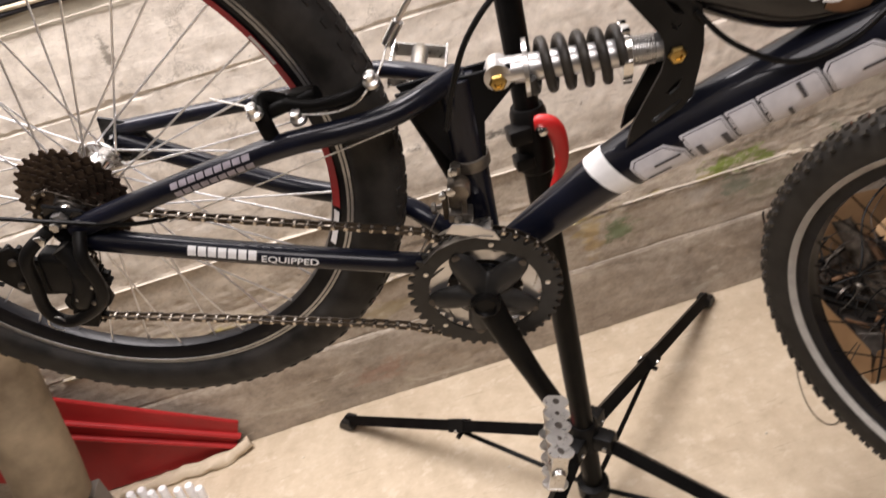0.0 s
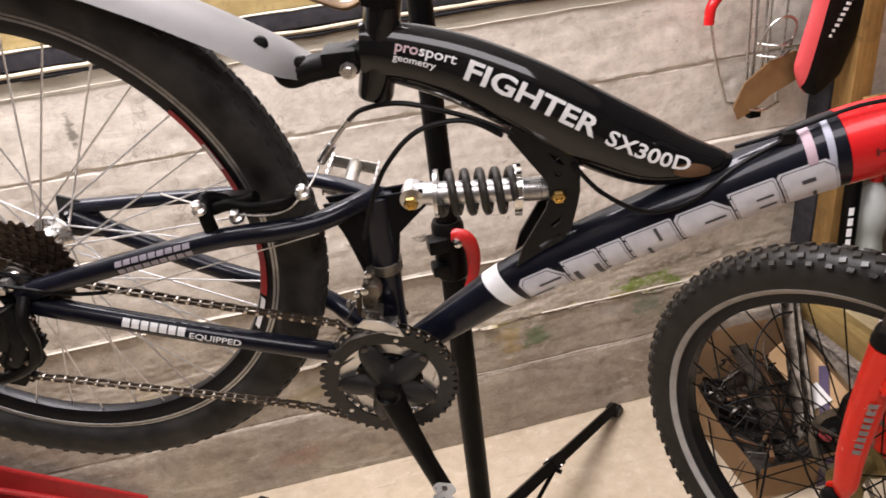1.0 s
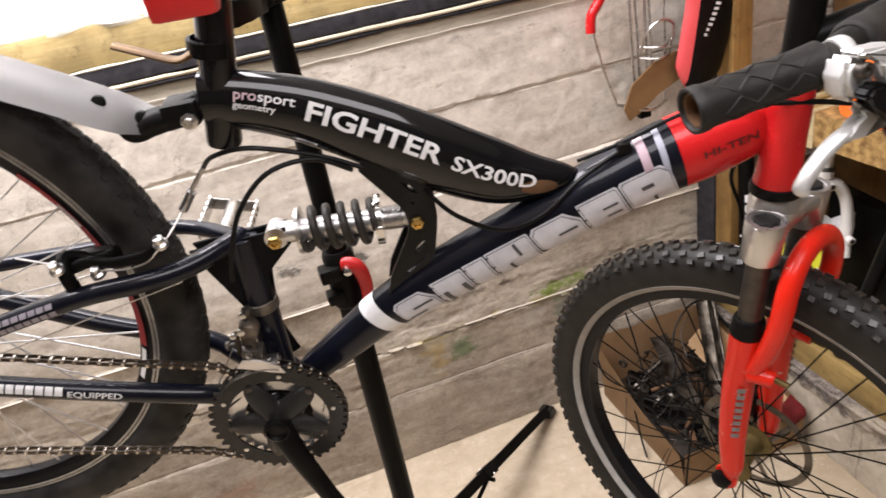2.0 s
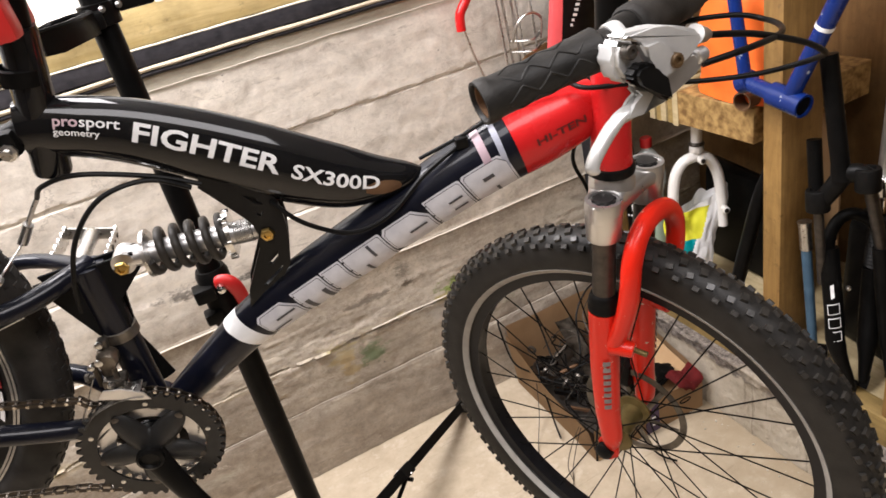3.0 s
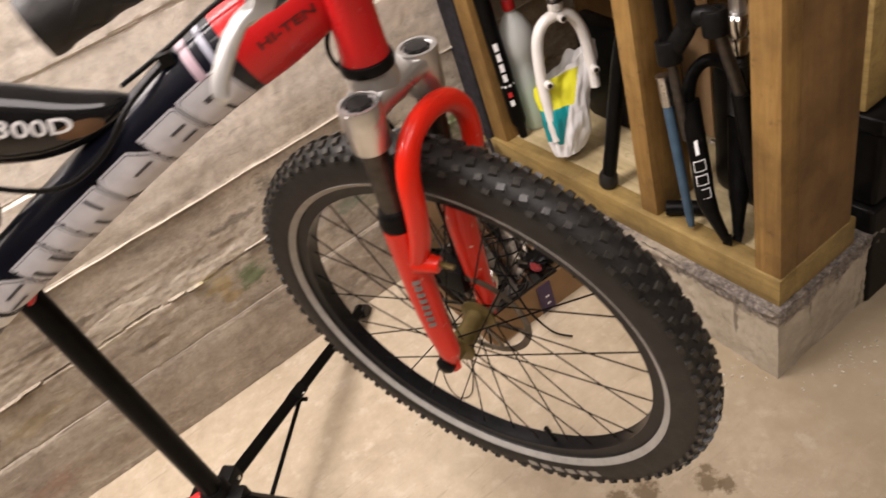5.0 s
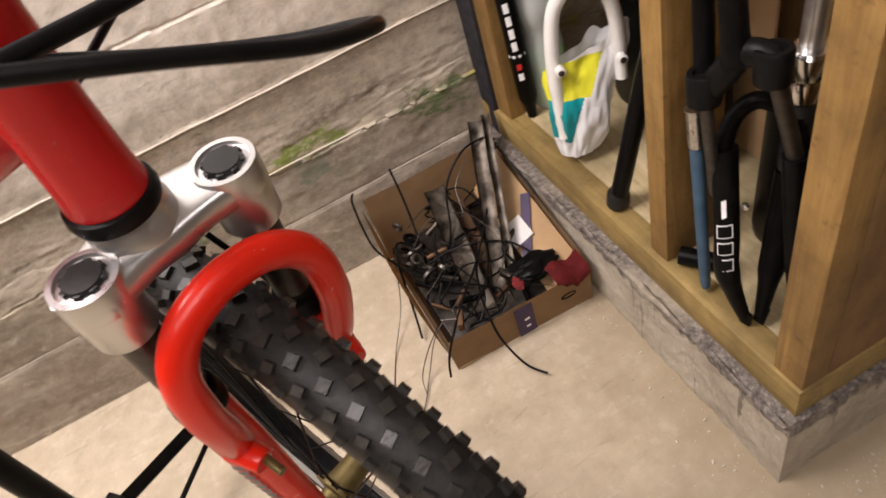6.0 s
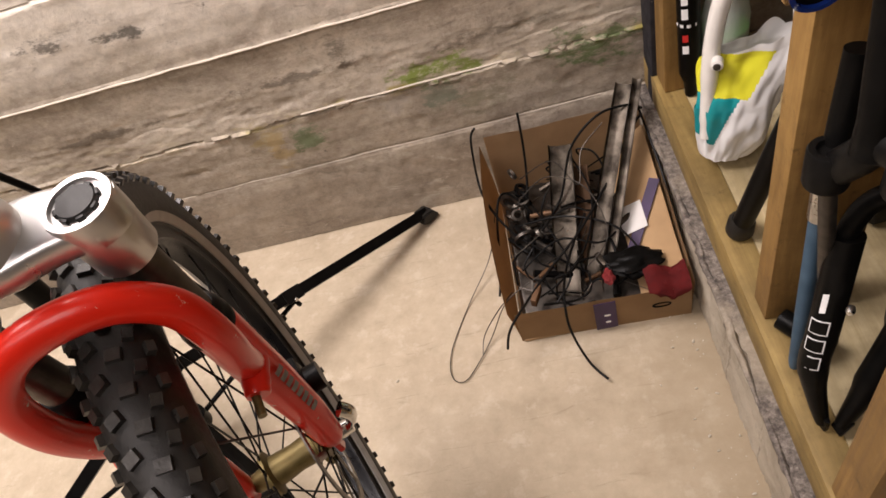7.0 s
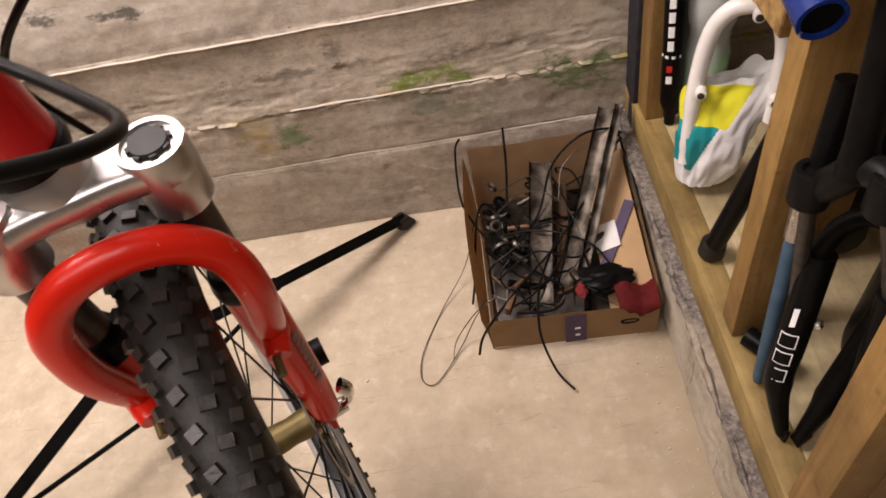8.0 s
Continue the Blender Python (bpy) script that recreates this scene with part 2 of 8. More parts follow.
    for x, z, rx, rz, tone, k in (
            (1.215, 0.352, 0.11, 0.035, (0.16, 0.21, 0.035), 0.95), (1.53, 0.31, 0.12, 0.06, (0.11, 0.16, 0.06), 0.9), (0.92, 0.268, 0.06, 0.045, (0.10, 0.16, 0.065), 0.75),
            (1.28, 0.27, 0.12, 0.05, (0.19, 0.19, 0.12), 0.5), (0.84, 0.295, 0.05, 0.06, (0.42, 0.34, 0.15), 0.55), (0.70, 0.598, 0.085, 0.017, (0.055, 0.05, 0.04), 0.85),
            (0.54, 0.62, 0.07, 0.022, (0.075, 0.065, 0.055), 0.8), (1.05, 0.455, 0.03, 0.04, (0.08, 0.07, 0.05), 0.6), (0.28, 0.08, 0.10, 0.04, (0.30, 0.16, 0.11), 0.5),
            (0.55, 0.40, 0.20, 0.016, (0.10, 0.08, 0.06), 0.7), (0.95, 0.415, 0.18, 0.014, (0.10, 0.08, 0.06), 0.7), (1.35, 0.40, 0.20, 0.016, (0.11, 0.09, 0.065), 0.6), (1.22, 0.29, 0.07, 0.04, (0.14, 0.17, 0.13), 0.6), (0.845, 0.262, 0.035, 0.065, (0.40, 0.30, 0.16), 0.7),
            (0.02, 0.97, 0.012, 0.06, (0.10, 0.085, 0.065), 0.7), (1.12, 0.30, 0.06, 0.03, (0.44, 0.42, 0.40), 0.4), (0.35, 0.25, 0.12, 0.03, (0.34, 0.28, 0.15), 0.5)):
        c = n.mix(blob(n, x, z, rx * 1.15, rz * 1.2, 0.9, k), c, tone)
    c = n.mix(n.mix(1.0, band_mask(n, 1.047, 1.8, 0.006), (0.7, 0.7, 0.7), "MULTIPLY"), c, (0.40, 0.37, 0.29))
    chips = n.noise(24, 9, 0.8, n.scaled(0.45, 1, 1.6), 0.8)
    c = n.mix(n.ramp(chips, (0.58, (0, 0, 0)), (0.66, (0.5, 0.5, 0.5))), c, (0.16, 0.13, 0.10))
    c = n.mix(n.ramp(chips, (0.36, (0.5, 0.5, 0.5)), (0.42, (0, 0, 0))), c, (0.60, 0.545, 0.465))
    lichen = n.mix(1.0, band_mask(n, 0.325, 0.345, 0.006), n.ramp(n.noise(6, 4, 0.6, n.scaled(1, 1, 2)), (0.55, (0, 0, 0)), (0.62, (0.7, 0.7, 0.7))), "MULTIPLY")
    c = n.mix(lichen, c, (0.36, 0.30, 0.05))
    pits = n.noise(42, 5, 0.65)
    c = n.mix(n.ramp(pits, (0.69, (0, 0, 0)), (0.74, (0.8, 0.8, 0.8))), c, (0.085, 0.07, 0.055))
    n.colour(n.mix(1.0, c, (1.0, 0.99, 0.95), "MULTIPLY"))
    n.bump(n.mix(0.45, n.mix(0.5, grain, streak), n.noise(150, 8, 0.75)), 0.5, 0.006)
    return n.mat


def concrete_floor():
    n = Nodes("poured_floor", 0.75)
    a = n.noise(5, 8, 0.62)
    b = n.noise(26, 7, 0.65)
    c = n.ramp(a, (0.3, (0.48, 0.41, 0.315)), (0.5, (0.60, 0.525, 0.42)), (0.72, (0.69, 0.62, 0.51)))
    c = n.mix(0.45, c, n.ramp(b, (0.3, (0.44, 0.37, 0.27)), (0.7, (0.69, 0.62, 0.51))))
    s = n.noise(90, 6, 0.75)
    c = n.mix(n.ramp(s, (0.66, (0, 0, 0)), (0.76, (0.4, 0.4, 0.4))), c, (0.26, 0.21, 0.15))
    mottled = n.noise(24, 8, 0.66)
    c = n.mix(n.ramp(mottled, (0.52, (0, 0, 0)), (0.70, (0.32, 0.32, 0.32))), c, (0.40, 0.34, 0.25))
    c = n.mix(n.ramp(mottled, (0.34, (0.5, 0.5, 0.5)), (0.46, (0, 0, 0))), c, (0.76, 0.71, 0.62))
    scratch = n.noise(22, 6, 0.7, n.scaled(0.25, 2.2, 1, (0, 0, 0.7)), 1.5)
    c = n.mix(n.ramp(scratch, (0.60, (0, 0, 0)), (0.68, (0.4, 0.4, 0.4))), c, (0.30, 0.25, 0.18))
    wide = n.noise(1.7, 5, 0.6)
    c = n.mix(n.ramp(wide, (0.52, (0, 0, 0)), (0.72, (0.4, 0.4, 0.4))), c, (0.34, 0.28, 0.20))
    # ragged tone that turns browner and darker towards the plinth
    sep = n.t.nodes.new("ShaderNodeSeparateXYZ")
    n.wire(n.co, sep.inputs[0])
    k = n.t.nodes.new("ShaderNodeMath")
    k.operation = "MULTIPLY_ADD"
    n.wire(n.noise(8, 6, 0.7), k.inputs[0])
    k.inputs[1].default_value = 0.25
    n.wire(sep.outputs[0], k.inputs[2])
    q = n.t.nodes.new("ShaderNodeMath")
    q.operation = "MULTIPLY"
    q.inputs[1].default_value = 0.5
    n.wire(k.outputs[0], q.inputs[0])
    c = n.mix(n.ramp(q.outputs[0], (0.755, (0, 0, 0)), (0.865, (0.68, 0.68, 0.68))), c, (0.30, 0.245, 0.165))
    for x, y, r in ((1.205, 0.800, 0.030), (1.250, 0.775, 0.036), (1.215, 0.755, 0.022), (1.345, 0.715, 0.030), (1.365, 0.690, 0.022), (1.36, 0.735, 0.016), (0.62, 0.45, 0.05)):
        m = n.t.nodes.new("ShaderNodeMapping")
        m.inputs["Location"].default_value = (-x / r, -y / r, 0)
        m.inputs["Scale"].default_value = (1 / r, 1 / r, 0)
        n.wire(n.co, m.inputs[0])
        d = n.t.nodes.new("ShaderNodeVectorMath")
        d.operation = "LENGTH"
        n.wire(m.outputs[0], d.inputs[0])
        k = n.t.nodes.new("ShaderNodeMath")
        k.operation = "MULTIPLY_ADD"
        n.wire(n.noise(60, 5, 0.7), k.inputs[0])
        k.inputs[1].default_value = 2.0
        n.wire(d.outputs["Value"], k.inputs[2])
        q = n.t.nodes.new("ShaderNodeMath")
        q.operation = "MULTIPLY"
        q.inputs[1].default_value = 0.25
        n.wire(k.outputs[0], q.inputs[0])
        c = n.mix(n.ramp(q.outputs[0], (0.36, (0.85, 0.85, 0.85)), (0.46, (0, 0, 0))), c, (0.19, 0.14, 0.08))
    c = n.mix(1.0, c, (0.86, 0.815, 0.735), "MULTIPLY")
    n.colour(c)
    n.rough(b, 0.5, 0.85)
    n.bump(n.mix(0.5, b, n.noise(220, 6, 0.75)), 0.35, 0.0025)
    return n.mat


def timber(name, a, b, axis=2, scale=1.0):
    n = Nodes(name, 0.6)
    st = [11.0 * scale] * 3
    st[axis] = 0.8 * scale
    g = n.noise(2.6, 6, 0.6, n.scaled(*st), 2.2)
    f = n.noise(16, 6, 0.65, n.scaled(*st), 0.8)
    blot = n.noise(5.5, 6, 0.65)
    c = n.ramp(g, (0.36, a), (0.64, b))
    c = n.mix(0.3, c, n.ramp(f, (0.36, a), (0.64, b)))
    c = n.mix(n.ramp(blot, (0.42, (0, 0, 0)), (0.66, (0.75, 0.75, 0.75))), c, tuple(v * 0.5 for v in a))
    dirt = n.noise(38, 7, 0.75)
    c = n.mix(n.ramp(dirt, (0.58, (0, 0, 0)), (0.70, (0.6, 0.6, 0.6))), c, tuple(v * 0.3 for v in a))
    knot = n.add("ShaderNodeTexVoronoi", Scale=3.1)
    m = [1.0, 1.0, 1.0]
    m[axis] = 0.45
    n.wire(n.scaled(*m), knot.inputs["Vector"])
    c = n.mix(n.ramp(knot.outputs["Distance"], (0.03, (0.8, 0.8, 0.8)), (0.075, (0, 0, 0))), c, tuple(v * 0.28 for v in a))
    n.colour(c)
    n.rough(g, 0.5, 0.8)
    n.bump(n.mix(0.5, f, dirt), 0.5, 0.002)
    return n.mat


def chipped(name, paint, under, rough=0.28, amount=0.68, scale=70):
    n = Nodes(name, rough)
    f = n.noise(scale, 6, 0.7)
    wide = n.noise(9, 3)
    c = n.mix(n.ramp(wide, (0.3, (0, 0, 0)), (0.75, (0.35, 0.35, 0.35))), paint, tuple(v * 0.75 for v in paint))
    n.colour(n.mix(n.ramp(f, (amount, (0, 0, 0)), (amount + 0.03, (1, 1, 1))), c, under))
    n.rough(n.noise(25, 4), rough - 0.08, rough + 0.10)
    n.bsdf.inputs["Coat Weight"].default_value = 0.2
    n.bsdf.inputs["Coat Roughness"].default_value = 0.06
    n.bsdf.inputs["Specular IOR Level"].default_value = 0.25
    return n.mat


def weathered_mortar():
    """Pale rendered blocks with run-down drips, under a ragged bed of dark grey mortar."""
    n = Nodes("rough_mortar", 0.9)
    a = n.noise(26, 9, 0.75)
    pale = n.ramp(n.noise(9, 8, 0.7), (0.32, (0.34, 0.29, 0.22)), (0.5, (0.47, 0.415, 0.325)), (0.68, (0.58, 0.52, 0.42)))
    drip = n.noise(13, 5, 0.6, n.scaled(3.0, 3.0, 0.22), 0.8)
    pale = n.mix(n.ramp(drip, (0.60, (0, 0, 0)), (0.68, (0.7, 0.7, 0.7))), pale, (0.13, 0.105, 0.075))
    pale = n.mix(n.ramp(a, (0.58, (0, 0, 0)), (0.70, (0.55, 0.55, 0.55))), pale, (0.20, 0.165, 0.12))
    bed = n.ramp(n.noise(85, 8, 0.8), (0.36, (0.045, 0.038, 0.034)), (0.50, (0.17, 0.145, 0.125)), (0.64, (0.36, 0.32, 0.28)))
    bed = n.mix(n.ramp(n.noise(7, 5, 0.6), (0.5, (0, 0, 0)), (0.64, (0.65, 0.65, 0.65))), bed, (0.42, 0.36, 0.27))
    sep = n.t.nodes.new("ShaderNodeSeparateXYZ")
    n.wire(n.co, sep.inputs[0])
    k = n.t.nodes.new("ShaderNodeMath")
    k.operation = "MULTIPLY_ADD"
    n.wire(n.noise(16, 7, 0.7), k.inputs[0])
    k.inputs[1].default_value = 0.10
    n.wire(sep.outputs[2], k.inputs[2])
    n.colour(n.mix(n.ramp(k.outputs[0], (0.195, (0, 0, 0)), (0.207, (1, 1, 1))), pale, bed))
    n.bump(n.mix(0.5, a, n.noise(120, 7, 0.75)), 1.0, 0.006)
    return n.mat


WALL, FLOOR = concrete_wall(), concrete_floor()
PINE = timber("pine", (0.215, 0.115, 0.029), (0.365, 0.22, 0.066))
PINE_Y = timber("pine_along", (0.25, 0.165, 0.052), (0.40, 0.285, 0.10), 1)
BEAM = timber("beam_wood", (0.46, 0.34, 0.13), (0.66, 0.52, 0.25), 0)
PLY = timber("plywood", (0.17, 0.088, 0.026), (0.27, 0.155, 0.055), 2, 0.7)
PALE_BOARD = timber("pale_board", (0.42, 0.33, 0.165), (0.62, 0.51, 0.31), 1)
PLASTER = speckled("plaster", (0.50, 0.45, 0.36), (0.62, 0.57, 0.48), 6, 0.85, bump=0.3, fine=150)
PLINTH = weathered_mortar()
WHITEWALL = speckled("white_insulation", (0.84, 0.84, 0.82), (0.90, 0.90, 0.88), 8, 0.8, bump=0.2, fine=200)
FOAM = speckled("mounting_foam", (0.72, 0.66, 0.50), (0.85, 0.82, 0.72), 30, 0.8, bump=0.4, fine=180)
TAR_AND_GAP = speckled("tar_and_gap_black", (0.018, 0.0175, 0.020), (0.045, 0.042, 0.047), 60, 0.85, bump=0.6, fine=150, spec=0.15)
FRAME_BLACK = speckled("frame_black", (0.002, 0.002, 0.0025), (0.005, 0.005, 0.006), 8, 0.5, coat=0.85, spec=0.05, gloss=0.055)
BRACKET_BLACK = speckled("bracket_black", (0.003, 0.003, 0.0032), (0.009, 0.0085, 0.008), 30, 0.35, spec=0.2, bump=0.05)
FRAME_NAVY = speckled("frame_navy", (0.002, 0.0025, 0.006), (0.004, 0.005, 0.012), 20, 0.4, coat=0.45, spec=0.12, gloss=0.08)
SATIN_BLACK = speckled("satin_black", (0.002, 0.002, 0.002), (0.006, 0.0056, 0.0052), 40, 0.34, spec=0.09, bump=0.08)
BLACK_PLASTIC = speckled("black_plastic", (0.003, 0.003, 0.003), (0.008, 0.0075, 0.007), 50, 0.38, bump=0.1, spec=0.12)
RUBBER = speckled("tyre_rubber", (0.006, 0.0056, 0.005), (0.022, 0.020, 0.0175), 45, 0.5, bump=0.3, fine=300, spec=0.3)
RUBBER_WORN = speckled("worn_rubber", (0.005, 0.0048, 0.0045), (0.034, 0.031, 0.028), 26, 0.6, bump=0.35, fine=220, spec=0.25, spread=0.16)
GREY_RING = speckled("reflective_band", (0.28, 0.27, 0.25), (0.38, 0.37, 0.34), 60, 0.45)
RIM_BLACK = speckled("rim_black", (0.003, 0.003, 0.004), (0.008, 0.008, 0.010), 60, 0.3, spec=0.25)
RIM_SILVER = speckled("brake_track", (0.30, 0.30, 0.30), (0.5, 0.5, 0.5), 90, 0.35, metal=0.9)
STEEL = speckled("bright_steel", (0.50, 0.49, 0.47), (0.72, 0.71, 0.69), 50, 0.28, metal=1.0)
CHROME = speckled("chrome", (0.62, 0.61, 0.59), (0.80, 0.79, 0.77), 30, 0.14, metal=1.0)
ALLOY = speckled("brushed_alloy", (0.52, 0.51, 0.50), (0.72, 0.71, 0.70), 40, 0.34, metal=0.9)
DARK_STEEL = speckled("dark_steel", (0.05, 0.045, 0.04), (0.12, 0.105, 0.09), 70, 0.42, metal=0.8)
CHAIN_STEEL = speckled("oily_chain", (0.16, 0.13, 0.10), (0.62, 0.57, 0.50), 140, 0.25, metal=0.95, spread=0.12)
COIL = speckled("coil_spring", (0.014, 0.012, 0.010), (0.036, 0.031, 0.025), 60, 0.42, spec=0.3)
BRASS = speckled("brass", (0.42, 0.27, 0.07), (0.62, 0.44, 0.16), 50, 0.3, metal=1.0)
RED_GLOSS = chipped("red_paint", (0.60, 0.015, 0.016), (0.55, 0.50, 0.44), 0.25, 0.66, 50)
RED_FORK = chipped("fork_red", (0.72, 0.020, 0.006), (0.66, 0.56, 0.44), 0.30, 0.645, 60)
RED_PLASTIC = speckled("red_plastic", (0.42, 0.012, 0.012), (0.55, 0.02, 0.018), 20, 0.35)
RED_PANEL = speckled("red_panel", (0.25, 0.008, 0.008), (0.36, 0.013, 0.012), 12, 0.5)
WHITE_PRINT = speckled("white_print", (0.72, 0.72, 0.72), (0.86, 0.86, 0.86), 90, 0.4)
SILVER_PRINT = speckled("silver_print", (0.50, 0.50, 0.54), (0.68, 0.68, 0.72), 60, 0.35)
DARK_PRINT = speckled("dark_print", (0.03, 0.03, 0.035), (0.06, 0.06, 0.07), 60, 0.4)
WORN_PRINT = speckled("worn_dark_print", (0.16, 0.010, 0.006), (0.035, 0.012, 0.012), 220, 0.4)
STRIPE_PINK = speckled("lilac_stripe", (0.34, 0.24, 0.28), (0.50, 0.38, 0.42), 40, 0.45)
STRIPE_GREY = speckled("blue_grey_stripe", (0.26, 0.27, 0.33), (0.42, 0.43, 0.50), 40, 0.45)
PINK_PRINT = speckled("pink_print", (0.48, 0.35, 0.38), (0.60, 0.46, 0.49), 60, 0.4)
GREY_PLASTIC = speckled("grey_plastic", (0.20, 0.195, 0.19), (0.33, 0.32, 0.31), 9, 0.4, bump=0.1, spec=0.4)
WHITE_METAL = speckled("white_enamel", (0.72, 0.70, 0.66), (0.84, 0.82, 0.78), 25, 0.3, coat=0.4)
CARD = speckled("cardboard", (0.36, 0.225, 0.11), (0.48, 0.315, 0.165), 16, 0.85, bump=0.25, fine=140)
ORANGE = speckled("orange_cloth", (0.85, 0.13, 0.008), (0.95, 0.19, 0.015), 14, 0.7, bump=0.2, fine=300)
BLUE_PAINT = chipped("blue_paint", (0.007, 0.024, 0.15), (0.4, 0.45, 0.5), 0.25, 0.66, 60)
PURPLE = speckled("purple_print", (0.022, 0.010, 0.042), (0.050, 0.020, 0.085), 30, 0.5)
PAPER = speckled("white_paper", (0.68, 0.66, 0.64), (0.80, 0.78, 0.75), 18, 0.8)
BAG_WHITE = speckled("white_bag", (0.70, 0.70, 0.70), (0.84, 0.84, 0.84), 12, 0.35, bump=0.2, fine=60)
BAG_YELLOW = speckled("yellow_bag", (0.62, 0.60, 0.02), (0.74, 0.72, 0.04), 12, 0.35)
BAG_TEAL = speckled("teal_bag", (0.0, 0.22, 0.25), (0.01, 0.32, 0.34), 12, 0.35)
BLUE_GREY = speckled("blue_handle", (0.025, 0.06, 0.10), (0.055, 0.105, 0.16), 30, 0.6)
BROWN = speckled("brown_leather", (0.15, 0.08, 0.03), (0.26, 0.15, 0.06), 20, 0.55)
PINK_RED = speckled("coral_vinyl", (0.60, 0.06, 0.07), (0.70, 0.10, 0.10), 20, 0.45)
BUFF = speckled("wrapped_sheet", (0.075, 0.052, 0.028), (0.24, 0.185, 0.115), 7, 0.6, bump=0.3, spread=0.13)
CHANNEL = speckled("grey_brown_channel", (0.035, 0.027, 0.019), (0.20, 0.17, 0.135), 32, 0.40, metal=0.75, spread=0.13)
CHAIN_DARK = speckled("chain_plate", (0.03, 0.024, 0.018), (0.08, 0.065, 0.05), 140, 0.4, metal=0.8)
DULL_BRASS = speckled("dull_brass", (0.10, 0.075, 0.022), (0.20, 0.15, 0.055), 60, 0.45, metal=0.6)
RED_CLOTH = speckled("red_cloth", (0.11, 0.007, 0.008), (0.22, 0.014, 0.014), 40, 0.85, bump=0.5, fine=250)
DARK_WALL = speckled("bare_dark_concrete", (0.10, 0.085, 0.07), (0.17, 0.15, 0.125), 5, 0.9, bump=0.4, fine=120)
PALE_MORTAR = speckled("pale_mortar", (0.60, 0.54, 0.45), (0.76, 0.70, 0.60), 40, 0.85, bump=0.4, fine=150)
POLISHED = speckled("polished_alloy", (0.58, 0.57, 0.56), (0.68, 0.67, 0.655), 14, 0.30, metal=0.9)
TARNISHED = speckled("tarnished_lever", (0.07, 0.04, 0.016), (0.15, 0.09, 0.036), 30, 0.5, metal=0.4)
GUSSET = speckled("matt_black", (0.003, 0.003, 0.003), (0.007, 0.007, 0.008), 40, 0.5, spec=0.08)
LATH = speckled("bare_lath", (0.44, 0.37, 0.26), (0.66, 0.58, 0.44), 30, 0.8, bump=0.5, fine=110)
SPIDER = speckled("worn_black_plastic", (0.010, 0.0098, 0.0095), (0.026, 0.025, 0.0235), 40, 0.40, spec=0.3, bump=0.1)
COG_STEEL = speckled("oily_cog_steel", (0.026, 0.018, 0.013), (0.110, 0.082, 0.062), 130, 0.36, metal=0.8)
SPOKE_STEEL = speckled("plain_spoke_steel", (0.66, 0.66, 0.67), (0.86, 0.86, 0.87), 60, 0.32, metal=0.9)
LEVER_ALLOY = speckled("cast_lever_alloy", (0.60, 0.60, 0.59), (0.80, 0.80, 0.78), 35, 0.33, metal=0.55)
OSB = speckled("pressed_chip_board", (0.16, 0.085, 0.022), (0.44, 0.285, 0.10), 55, 0.7, bump=0.5, fine=90, spread=0.14)
RING_BLACK = speckled("black_chainring", (0.006, 0.0058, 0.0055), (0.018, 0.017, 0.0155), 90, 0.4, spec=0.35)
ROTOR = speckled("greasy_rotor", (0.10, 0.09, 0.075), (0.22, 0.20, 0.175), 60, 0.4, metal=0.9)
TREAD = speckled("dusty_tread", (0.006, 0.0056, 0.005), (0.036, 0.032, 0.027), 60, 0.30, bump=0.3, fine=300, spec=0.5)
LEG_PRINT = speckled("faded_print", (0.14, 0.12, 0.12), (0.24, 0.21, 0.21), 120, 0.5)
FRAME_PRINT = speckled("worn_frame_print", (0.22, 0.20, 0.23), (0.36, 0.33, 0.37), 120, 0.5)
RUST = speckled("rusty_tube", (0.09, 0.045, 0.02), (0.20, 0.11, 0.055), 30, 0.6, metal=0.4)


def clear_plastic(name, tint, cover):
    n = Nodes(name, 0.08)
    n.colour(tint)
    n.bsdf.inputs["Specular IOR Level"].default_value = 0.7
    n.bsdf.inputs["Alpha"].default_value = cover
    n.rough(n.noise(20, 3), 0.05, 0.2)
    return n.mat


PET = clear_plastic("clear_bottle", (0.78, 0.82, 0.79), 0.55)
GREEN_LIQUID = clear_plastic("green_liquid", (0.10, 0.52, 0.05), 0.85)


# ---- the room ----
def ground():
    bm = bmesh.new()
    nx, ny = 150, 130
    grid = [[bm.verts.new((-2.2 + 4.5 * i / nx, -2.0 + 3.75 * j / ny, 0)) for j in range(ny + 1)] for i in range(nx + 1)]
    for i in range(nx):
        for j in range(ny):
            bm.faces.new((grid[i][j], grid[i + 1][j], grid[i + 1][j + 1], grid[i][j + 1]))
    for v in bm.verts:
        v.co.z = 0.0015 * noise.noise(v.co * 3) - 0.0015
    return bm


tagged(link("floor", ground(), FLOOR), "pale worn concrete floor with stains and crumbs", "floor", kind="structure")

COURSES = (0.0, 0.19, 0.33, 0.51, 0.70, 0.89, 1.085)


